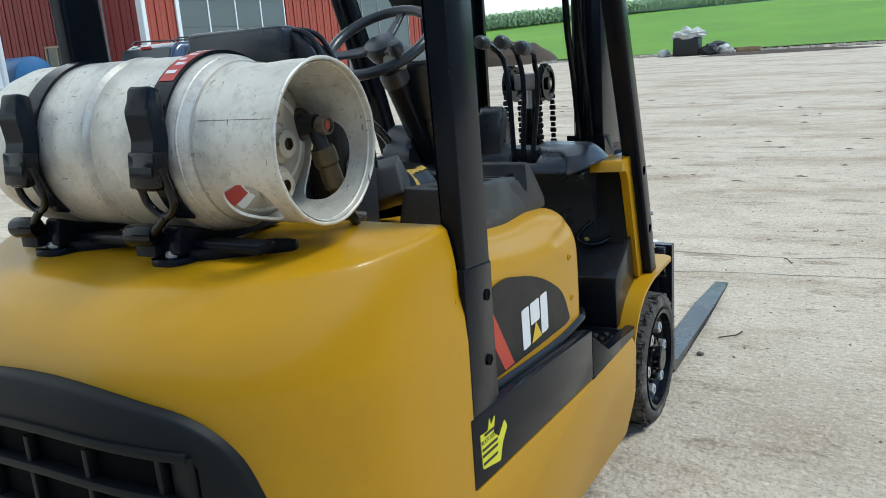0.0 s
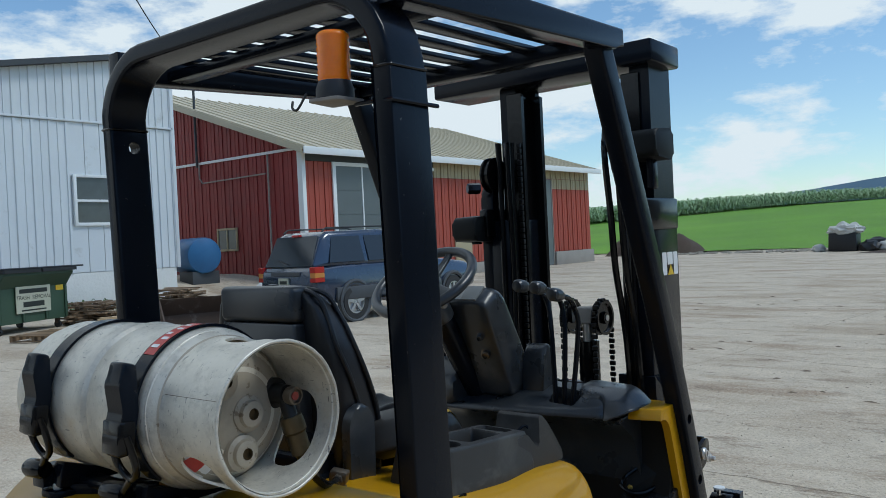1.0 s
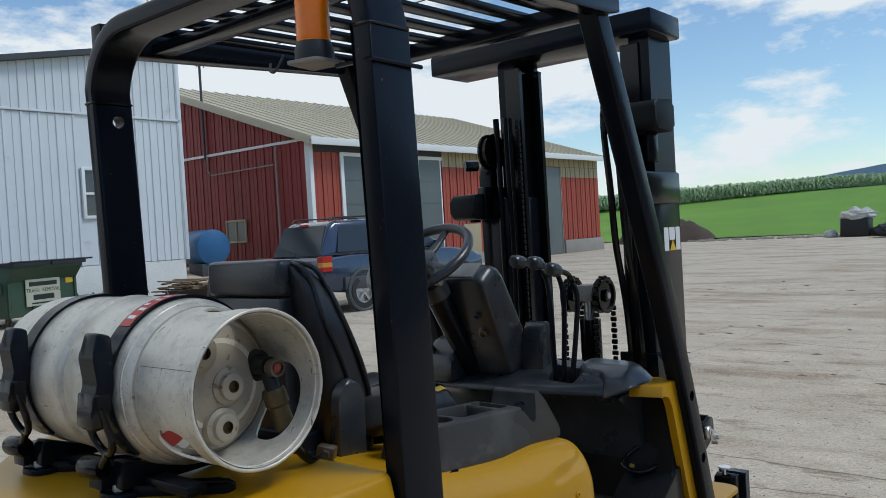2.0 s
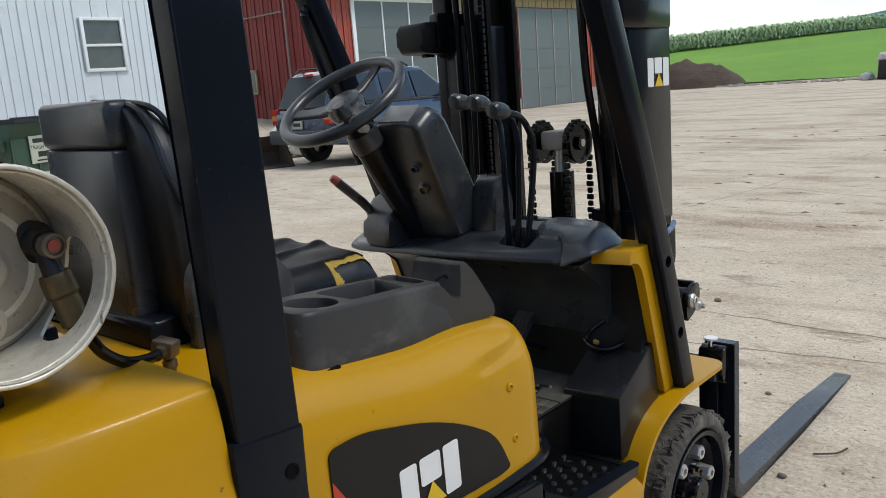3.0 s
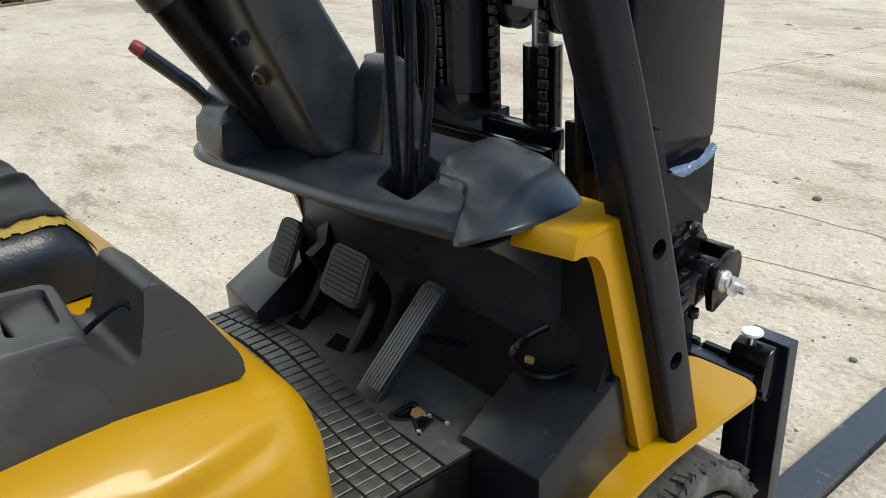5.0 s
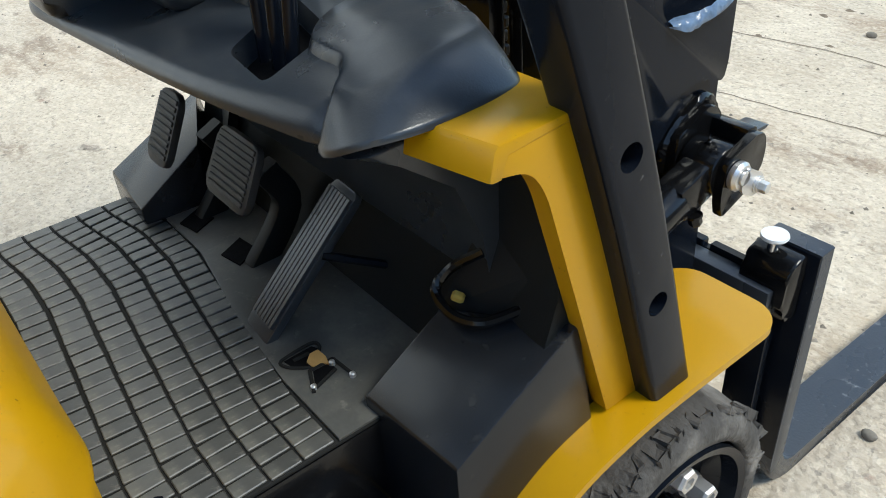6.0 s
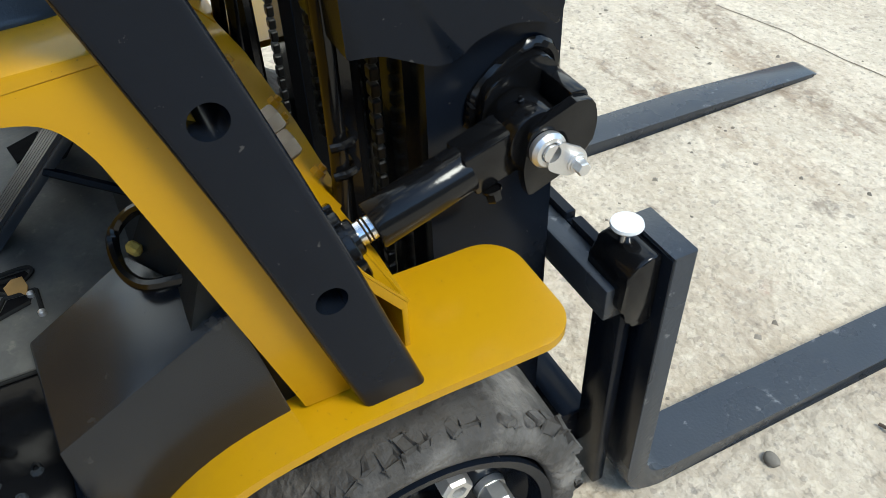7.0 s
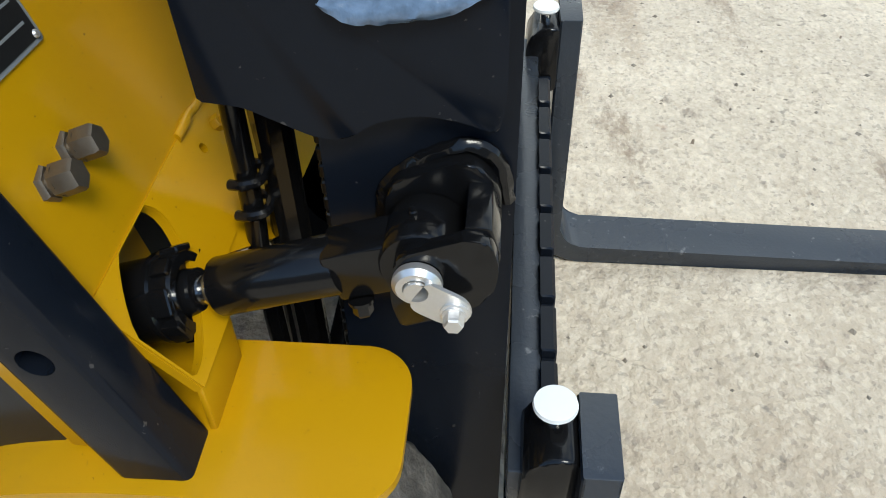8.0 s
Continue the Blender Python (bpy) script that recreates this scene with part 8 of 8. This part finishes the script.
for s in (1, -1):
    X = (lambda x: x) if s > 0 else mirror
    part("end_plate", box(B(), (min(X(-0.098), X(-0.16)), 2.8935, 0.02), (max(X(-0.098), X(-0.16)), 2.916, 0.462), 0.005), black_paint, carriage)
    FX0, FX1 = (-0.152, -0.054) if s > 0 else (-1.0, -0.898)
    top = 0.556
    bm = B()
    prof = [(2.925, top), (2.962, top), (2.962, 0.09)]
    for i in range(1, 7):
        a = math.pi / 2 * i / 6
        prof.append((2.962 + 0.045 * (1 - math.cos(a)), 0.09 - 0.045 * math.sin(a)))
    tip = 4.285 if s > 0 else 4.235
    prof += [(3.8, 0.032), (tip - 0.02, 0.014), (tip, 0.006), (tip - 0.02, 0.0), (3.6, 0.002), (3.0, 0.004)]
    for i in range(1, 6):
        a = math.pi / 2 * i / 5
        prof.append((3.0 - 0.075 * math.sin(a), 0.079 - 0.075 * math.cos(a)))
    prism(bm, prof, "x", FX0, FX1, 0.003, 2)
    for v in bm.verts:                                   # tapered tip
        k = ramp((v.co.y - 4.12) / 0.17)
        cx = (FX0 + FX1) / 2
        v.co.x = cx + (v.co.x - cx) * (1 - 0.32 * k)
    fork = part("fork", bm, fork_paint, truck, "scuffed grey-black steel fork", smooth=30)
    part("shank_face", box(B(), (FX0 + 0.001, 2.9235, 0.1), (FX1 - 0.001, 2.926, top - 0.004), 0.001), black_paint, fork)
    # hook and locking pin
    hx0, hx1 = sorted((X(-0.152), X(-0.072)))
    bm = B()
    prism(bm, rounded([(2.925, 0.43), (2.925, 0.552), (2.895, 0.552), (2.872, 0.53), (2.868, 0.47), (2.885, 0.455), (2.89, 0.43)], 0.012, 3), "x", hx0, hx1, 0.005)
    hook = part("hook", bm, black_gloss, fork, smooth=40)
    pc = Vector((X(-0.121), 2.9, 0.55))
    bm = B()
    lathe(bm, [(0, -0.01), (0.009, -0.01), (0.009, 0.022), (0.0, 0.022)], pc, (0, 0, 1), 14)
    part("pin_stem", bm, chrome, hook)
    part("pin_cap", lathe(B(), [(0.0, 0.02), (0.02, 0.02), (0.022, 0.023), (0.021, 0.027), (0, 0.028)], pc, (0, 0, 1), 28), white_paint, hook, "pale round pin cap")
    part("hole", lathe(B(), [(0.011, 0), (0.012, 0.0015), (0.009, 0.002), (0.008, 0.0005), (0, 0.0005)], (X(-0.128), 2.888, 0.44), (0, -1, 0), 16), dark, hook)

# ---- bottle rack on the counterweight ----
rack = part("bottle_rack", box(B(), (-0.86, 0.79, 1.055), (-0.22, 0.83, 1.075), 0.005), black_paint, truck, "black steel cylinder bracket with straps")
for x in (-0.70, -0.385):
    bm = B()
    prism(bm, rounded([(x - 0.05, 0.75), (x - 0.03, 0.732), (x + 0.02, 0.738), (x + 0.035, 0.775), (x + 0.02, 0.81), (x - 0.02, 0.8)], 0.02, 4), "z", 1.034, 1.052, 0.005)
    prism(bm, rounded([(x - 0.01, 0.785), (x + 0.02, 0.77), (x + 0.175, 0.862), (x + 0.17, 0.888), (x + 0.13, 0.89)], 0.01, 3), "z", 1.04, 1.062, 0.004)
    ft = part("foot", bm, black_paint, rack, smooth=40)
    bm = B()
    hexnut(bm, (x - 0.008, 0.762, 1.052), (0, 0, 1), 0.013, 0.012)
    part("bolt", bm, steel, ft)
    bm = B()
    prism(bm, rounded([(0.75, 1.056), (1.03, 1.056), (1.03, 1.1), (0.95, 1.085), (0.83, 1.085), (0.76, 1.11)], 0.01, 3), "x", x - 0.02, x + 0.02, 0.004)
    part("cradle", bm, black_paint, rack)
    bm = B()
    lathe(bm, [(0, -0.028), (0.017, -0.028), (0.02, -0.02), (0.02, 0.02), (0.017, 0.028), (0, 0.028)], (x - 0.045, 0.735, 1.095), (1, 0.15, 0), 18)
    part("pivot_roller", bm, black_gloss, rack)
    bm = B()
    prism(bm, [(0.735, 1.056), (0.765, 1.056), (0.765, 1.095), (0.735, 1.095)], "x", x - 0.07, x - 0.02, 0.004)
    part("lug", bm, black_paint, rack)
# gas cylinder: lies across the truck
GX, GY, GZ, GR = 0.0, 0.887, 1.232, 0.155
gas = thing("gas_cylinder", (-0.5, GY, GZ - GR), "scuffed bare aluminium gas cylinder strapped across the counterweight", "gas cylinder")
bm = B()
prof = [(0, -0.89), (0.08, -0.885), (0.12, -0.868), (0.145, -0.838), (GR, -0.795), (GR, -0.705)]
prof += [(GR - 0.003, -0.70), (GR + 0.003, -0.694), (GR - 0.003, -0.688), (GR, -0.683)]
prof += [(GR, -0.55), (GR - 0.005, -0.544), (GR + 0.004, -0.535), (GR - 0.005, -0.526), (GR, -0.52), (GR, -0.378), (GR - 0.004, -0.374), (GR + 0.003, -0.366), (GR - 0.003, -0.358), (GR, -0.345), (0.152, -0.325), (0.142, -0.305), (0.12, -0.275), (0.08, -0.25), (0.0, -0.243)]
lathe(bm, prof, (0, GY, GZ), (1, 0, 0), 64)
for v in bm.verts:
    v.co += (v.co - Vector((v.co.x, GY, GZ))).normalized() * 0.0012 * noise.noise(v.co * 14)
tankb = part("cylinder_body", bm, alu, gas, "dull scratched aluminium shell", smooth=50)
# collar ring with rounded hand openings
COLLAR_HOLES = ((radians(223), 0.36, -0.222, 0.05), (radians(84), 0.3, -0.225, 0.045), (radians(335), 0.6, -0.225, 0.045))


def collar_r(x):
    return 0.1365 + 0.0125 * ramp((-0.306 - x) / 0.016) + 0.002 * math.exp(-((x + 0.298) / 0.006) ** 2)


def hole_at(x, a):
    """How far a point of the collar lies from a hand opening, 1 on its edge, and that opening."""
    best = None
    for h in COLLAR_HOLES:
        u, v = ((a - h[0] + math.pi) % (2 * math.pi) - math.pi) / h[1], (x - h[2]) / h[3]
        f = (abs(u) ** 2.6 + abs(v) ** 2.6) ** (1 / 2.6)
        if best is None or f < best[0]:
            best = (f, u, v, h)
    return best


bm = B()
na, nx = 160, 34
place, mid_open = {}, set()
for i in range(na):
    for j in range(nx):
        if hole_at(-0.326 + 0.196 * (j + 0.5) / nx, 2 * math.pi * (i + 0.5) / na)[0] < 1:
            mid_open.add((i, j))
for i in range(na):
    for j in range(nx + 1):
        x, a = -0.326 + 0.196 * j / nx, 2 * math.pi * i / na
        near = [(q, w) in mid_open for q in ((i - 1) % na, i) for w in (j - 1, j)]
        if any(near) and not all(near):
            f, u, v, h = hole_at(x, a)
            x, a = h[2] + v / f * h[3], h[0] + u / f * h[1]
        x += 0.0025 * noise.noise(Vector((a * 6, 0, 3))) * (1 if j == 0 else 0)
        for side, dr in ((0, 0.0), (1, -0.005)):
            r = collar_r(x) + dr + 0.0008 * noise.noise(Vector((x * 30, a * 4, 1)))
            place[side, i, j] = bm.verts.new((x, GY + r * math.cos(a), GZ + r * math.sin(a)))
for i in range(na):
    k = (i + 1) % na
    for j in range(nx):
        if (i, j) in mid_open:
            continue
        for side in (0, 1):
            bm.faces.new((place[side, i, j], place[side, k, j], place[side, k, j + 1], place[side, i, j + 1]))
        for p, q, nb in (((i, j), (i, j + 1), ((i - 1) % na, j)), ((k, j), (k, j + 1), (k, j)), ((i, j), (k, j), (i, j - 1)), ((i, j + 1), (k, j + 1), (i, j + 1))):
            if nb in mid_open:
                bm.faces.new((place[0, p[0], p[1]], place[0, q[0], q[1]], place[1, q[0], q[1]], place[1, p[0], p[1]]))
collar = part("collar", bm, alu, gas, "aluminium collar with hand holes", smooth=50)
bm = B()
sweep(bm, [(-0.132, GY + 0.136 * math.cos(6.28319 * i / 90), GZ + 0.136 * math.sin(6.28319 * i / 90)) for i in range(90)], ring2(0.0036, 10), up=(1, 0, 0), loop=True)
sweep(bm, [(-0.14, GY + 0.1305 * math.cos(6.28319 * i / 90), GZ + 0.1305 * math.sin(6.28319 * i / 90)) for i in range(90)], ring2(0.0022, 8), up=(1, 0, 0), loop=True)
jitter(bm, 0.0008, 60)
part("rolled_rim", bm, alu, collar, "worn rolled rim", smooth=70)
part("seam", box(B(), (-0.31, -0.0005, 0.1362), (-0.14, 0.0005, 0.137), 0, 1, Matrix.Translation((0, GY, GZ)) @ pose(0, 0, 0, 68)), bronze_steel, collar)
bm = B()
sweep(bm, [(-0.322 + 0.004 * noise.noise(Vector((math.cos(6.28319 * i / 90) * 2, math.sin(6.28319 * i / 90) * 2, 5))), GY + 0.1475 * math.cos(6.28319 * i / 90), GZ + 0.1475 * math.sin(6.28319 * i / 90)) for i in range(90)], ring2(0.004, 8), up=(1, 0, 0), loop=True)
part("weld_lip", bm, alu, collar, "raised weld lip round the collar", smooth=70)
# end face, ports and valve
part("end_face", lathe(B(), [(0.141, -0.3), (0.125, -0.279), (0.09, -0.2535), (0.05, -0.2435), (0, -0.2405)], (0, GY, GZ), (1, 0, 0), 48), alu_cream, gas, "weathered cream cylinder end", smooth=70)
for y, z in ((0.9, 1.227), (0.882, 1.157), (0.845, 1.295)):
    bm = B()
    lathe(bm, [(0.036, -0.006), (0.034, 0.006), (0.026, 0.01), (0.024, 0.018), (0.019, 0.02), (0.011, 0.02), (0.01, 0.004), (0, 0.004)], (-0.245, y, z), (1, 0.0, 0.0), 28)
    prt = part("port", bm, alu_cream, gas, smooth=40)
    part("plug", lathe(B(), [(0.011, 0.0205), (0.01, 0.012), (0.0, 0.012)], (-0.245, y, z), (1, 0, 0), 16), brass, prt)
bm = B()
lathe(bm, [(0.03, 0), (0.03, 0.012), (0.02, 0.014), (0.018, 0.045), (0.0, 0.045)], (-0.262, 0.972, 1.252), (1, 0.05, 0), 20)
lathe(bm, [(0.012, 0), (0.014, 0.02), (0.014, 0.05), (0, 0.05)], (-0.225, 0.972, 1.252), (0.3, 0.1, -1), 14)
valve = part("valve", bm, chain_steel, gas, "blackened brass service valve")
bm = B()
lathe(bm, [(0.0, -0.006), (0.012, -0.006), (0.017, 0.0), (0.018, 0.012), (0.017, 0.018), (0.013, 0.019), (0.012, 0.014), (0, 0.014)], (-0.212, 0.975, 1.25), (1, 0.05, 0), 18)
knob = part("hand_wheel", bm, bronze_steel, valve)
part("knob_centre", lathe(B(), [(0.0085, 0.0), (0.008, 0.0165), (0, 0.017)], (-0.212, 0.975, 1.25), (1, 0.05, 0), 16), red_plastic, knob, "faded red valve centre")
bm = B()
lathe(bm, [(0, 0), (0.021, 0.0), (0.023, 0.01), (0.023, 0.03), (0.019, 0.035), (0.02, 0.075), (0.013, 0.08), (0.012, 0.1), (0, 0.1)], (-0.215, 0.978, 1.21), (0.15, 0.2, -1), 18)
part("coupler", bm, brass, valve, "brass hose coupler")
bm = B()
tube(bm, smooth_path([(-0.197, 1.0, 1.12), (-0.2, 1.02, 1.085), (-0.215, 1.06, 1.055), (-0.245, 1.11, 1.04), (-0.272, 1.142, 1.036)], 8), 0.009, 10)
hose = part("gas_hose", bm, black_gloss, gas, "short black gas hose with brass fittings")
bm = B()
hexnut(bm, (-0.262, 1.132, 1.037), (-0.6, 0.75, -0.1), 0.012, 0.02)
box(bm, (-0.018, -0.014, -0.012), (0.02, 0.016, 0.016), 0.004, 2, pose(-0.283, 1.158, 1.036, 0, 12, 30))
lathe(bm, [(0.0, 0.0), (0.009, 0.0), (0.009, 0.012), (0.012, 0.014), (0.012, 0.026), (0.008, 0.03), (0.008, 0.05), (0.0, 0.05)], (-0.28, 1.16, 1.03), (0.1, 0.05, -1), 14)
part("fitting", bm, bronze_steel, hose)
# labels
def dome_r(x):
    return 0.12 + (0.142 - 0.12) * (-0.275 - x) / 0.03 if x < -0.275 else 0.12 - 0.04 * (x + 0.275) / 0.025


for x0, x1, a0, a1, mat, nm, up_ in ((-0.284, -0.255, 205, 240, white_paint, "label", 0.003), (-0.279, -0.26, 214, 230, red_label, "hazard_diamond", 0.0045)):
    bm = B()
    rows = []
    for i in range(9):
        a = radians(a0 + (a1 - a0) * i / 8)
        rows.append([bm.verts.new((x, GY + (dome_r(x) + up_) * math.cos(a), GZ + (dome_r(x) + up_) * math.sin(a))) for x in (x0, x0 * 0.5 + x1 * 0.5, x1)])
    for a, b in zip(rows, rows[1:]):
        for q in (0, 1):
            bm.faces.new((a[q], a[q + 1], b[q + 1], b[q]))
    part(nm, bm, mat, gas)
# straps with latches
for x in (-0.686, -0.362):
    bm = B()
    angs = [radians(225 - 250 * i / 40) for i in range(41)]
    rings = []
    for a in angs:
        d = Vector((0, math.cos(a), math.sin(a)))
        c = Vector((x, GY, GZ))
        rings.append([c + d * (GR + 0.001) + Vector((-0.021, 0, 0)), c + d * (GR + 0.001) + Vector((0.021, 0, 0)), c + d * (GR + 0.006) + Vector((0.021, 0, 0)), c + d * (GR + 0.006) + Vector((-0.021, 0, 0))])
    loft(bm, rings)
    strap = part("strap", bm, black_paint, rack, "black steel strap with over-centre latch", smooth=40)
    d = Vector((0, math.cos(radians(172)), math.sin(radians(172))))
    o = Vector((x + 0.006, GY, GZ)) + d * (GR + 0.02)
    bm = B()
    prism(bm, rounded([(-0.012, 0.083), (0.014, 0.088), (0.022, 0.044), (0.012, 0.0), (0.022, -0.05), (0.014, -0.08), (-0.012, -0.075), (-0.018, 0.0)], 0.008, 3), "x", -0.025, 0.025, 0.006, 2, Matrix.Translation(o) @ pose(0, 0, 0, -6) @ pose(0, 0, 0, 0, 0, 180))
    lat = part("latch", bm, black_paint, strap, smooth=40)
    bm = B()
    box(bm, (-0.03, -0.02, -0.075), (0.03, 0.012, -0.015), 0.005, 2, Matrix.Translation(o) @ pose(0, 0, 0, -6))
    part("latch_block", bm, black_gloss, strap)
    bm = B()
    tube(bm, smooth_path([o + Vector((-0.028, -0.01, -0.05)), o + Vector((-0.03, 0.005, -0.1)), o + Vector((0.0, 0.012, -0.125)), o + Vector((0.03, 0.005, -0.1)), o + Vector((0.028, -0.01, -0.04))], 6), 0.007, 8)
    tube(bm, [o + Vector((0, 0.012, -0.125)), (x - 0.045, 0.735, 1.095)], 0.008, 8)
    part("latch_hook", bm, black_gloss, strap, smooth=60)
bm = B()
rows = []
for i in range(13):
    a = radians(92 + 42 * i / 12)
    rows.append([bm.verts.new((x, GY + (GR + 0.0068) * math.cos(a), GZ + (GR + 0.0068) * math.sin(a))) for x in (-0.379, -0.345)])
for a, b in zip(rows, rows[1:]):
    bm.faces.new((a[0], a[1], b[1], b[0]))
slab = part("strap_label", bm, red_label, rack, "red and white warning label")
for a0, x0, x1 in ((97, -0.374, -0.352), (104, -0.37, -0.35), (111, -0.376, -0.36), (117, -0.37, -0.349), (125, -0.375, -0.352)):
    bm = B()
    q = [bm.verts.new((x, GY + (GR + 0.0075) * math.cos(radians(a)), GZ + (GR + 0.0075) * math.sin(radians(a)))) for x, a in ((x0, a0), (x1, a0), (x1, a0 + 3), (x0, a0 + 3))]
    bm.faces.new(q)
    part("bar", bm, white_paint, slab)

# long wandering cracks in the concrete
crack_mat = surface("dirt_filled_crack", (0.3, 0.245, 0.18), 0.95, var=0.3, scale=12, bump=0.5, fine=80)
for ends, w in ((((-3.2, 4.75), (-1.0, 4.93), (-0.52, 4.9), (0.28, 4.9), (0.66, 5.0), (2.2, 5.1)), 0.009), (((-1.4, 4.3), (-0.42, 4.46), (0.36, 4.55), (0.66, 4.58), (2.2, 4.75)), 0.007), (((-3.1, 6.6), (-2.66, 8.7), (-2.5, 9.9), (-2.35, 12.0), (-1.9, 16.0), (-1.2, 21.0)), 0.016), (((-2.4, 9.8), (-0.9, 9.3), (0.8, 9.5), (3.0, 9.2)), 0.01)):
    pts = smooth_path([(*p, 0) for p in ends], 26)
    bm = B()
    row = []
    for i, p in enumerate(pts):
        t_ = (pts[min(i + 1, len(pts) - 1)] - pts[max(i - 1, 0)]).normalized()
        side = Vector((-t_.y, t_.x, 0))
        c = p + side * (0.035 * noise.noise(p * 2.3) + 0.014 * noise.noise(p * 11))
        hw = 0.6 * w * (0.3 + 0.7 * abs(noise.noise(p * 5 + Vector((3, 1, 0)))) * 2)
        row.append([bm.verts.new(c + side * q + Vector((0, 0, 0.003 if abs(q) < 1e-6 else 0.0015))) for q in (-hw, 0.0, hw)])
    for a, b in zip(row, row[1:]):
        for q in (0, 1):
            bm.faces.new((a[q], a[q + 1], b[q + 1], b[q]))
    tagged(part("crack", bm, crack_mat), "long wandering crack in the concrete filled with dirt", "crack", group="cracks in the yard", kind="structure")
twig_mat = surface("dry_twig", (0.1, 0.07, 0.05), 0.9, var=0.3, scale=40, bump=0.4)
for pts in (((0.034, 3.42, 0.006), (0.07, 3.43, 0.012), (0.105, 3.46, 0.012), (0.121, 3.53, 0.006)), ((0.15, 4.86, 0.006), (0.17, 4.82, 0.014), (0.2, 4.76, 0.006))):
    tagged(part("twig", tube(B(), smooth_path(pts, 5), 0.0032, 6), twig_mat), "thin dry twig lying on the concrete", "twig")
# pebbles scattered over the yard
verts, faces = [], []
rng = random.Random(31)
for i in range(1500):
    x, y = rng.uniform(-4.5, 1.5), rng.uniform(2.4, 9.0)
    lump(x, y, 0.0, rng.choice((0.004, 0.005, 0.006, 0.008, 0.011)))
me = bpy.data.meshes.new("pebbles")
me.from_pydata(verts, [], faces)
me.materials.append(surface("dark_pebble", (0.27, 0.23, 0.18), 0.9, var=0.5, scale=9, bump=0.2))
tagged(put("pebbles", me), "small dark pebbles scattered on the concrete", "pebbles", kind="stuff")
verts, faces = [], []
rng = random.Random(57)
for i in range(620):
    x, y = rng.uniform(-9, 3.5), 3.2 + 15 * rng.random() ** 1.2
    s = rng.choice((0.008, 0.01, 0.014, 0.02, 0.05)) * min(1.0, 0.25 + 0.1 * (y - 2.5))
    a, b = s * rng.uniform(1, 2.4), s * rng.uniform(0.35, 0.8)
    t = rng.uniform(-0.5, 0.5)
    k0, n0 = len(verts), 7
    for q in range(n0):
        r = rng.uniform(0.55, 1.0)
        u, v = a * r * math.cos(6.2832 * q / n0), b * r * math.sin(6.2832 * q / n0)
        verts.append((x + u * math.cos(t) - v * math.sin(t), y + u * math.sin(t) + v * math.cos(t), 0.0))
    verts.append((x, y, min(0.02, s * 0.3)))
    faces.extend((k0 + q, k0 + (q + 1) % n0, k0 + n0) for q in range(n0))
me = bpy.data.meshes.new("dirt_clods")
me.from_pydata(verts, [], faces)
me.materials.append(surface("dry_mud", (0.24, 0.185, 0.13), 0.95, var=0.4, scale=8, bump=0.5, fine=60, dist=0.01))
tagged(put("dirt_clods", me), "flat clods of brown mud and debris on the concrete", "debris", kind="stuff")
stone_mat = surface("grey_stone", (0.2, 0.175, 0.14), 0.9, var=0.3, scale=30, bump=0.5, fine=90)
for x, y, s in ((0.0, 3.2, 0.014), (-1.07, 5.18, 0.018), (-1.6, 4.45, 0.014), (-0.3, 3.9, 0.012), (-1.35, 1.75, 0.022)):
    bm = B()
    bmesh.ops.create_icosphere(bm, subdivisions=2, radius=s)
    for v in bm.verts:
        n0 = noise.noise(v.co * 40 + Vector((x, y, 0)))
        v.co = Vector((x, y, s * 0.5)) + Vector((v.co.x * 1.2, v.co.y * 0.9, v.co.z * 0.7)) * (1 + 0.35 * n0)
    tagged(part("stone", bm, stone_mat, smooth=30), "small grey stone lying on the yard", "stone")
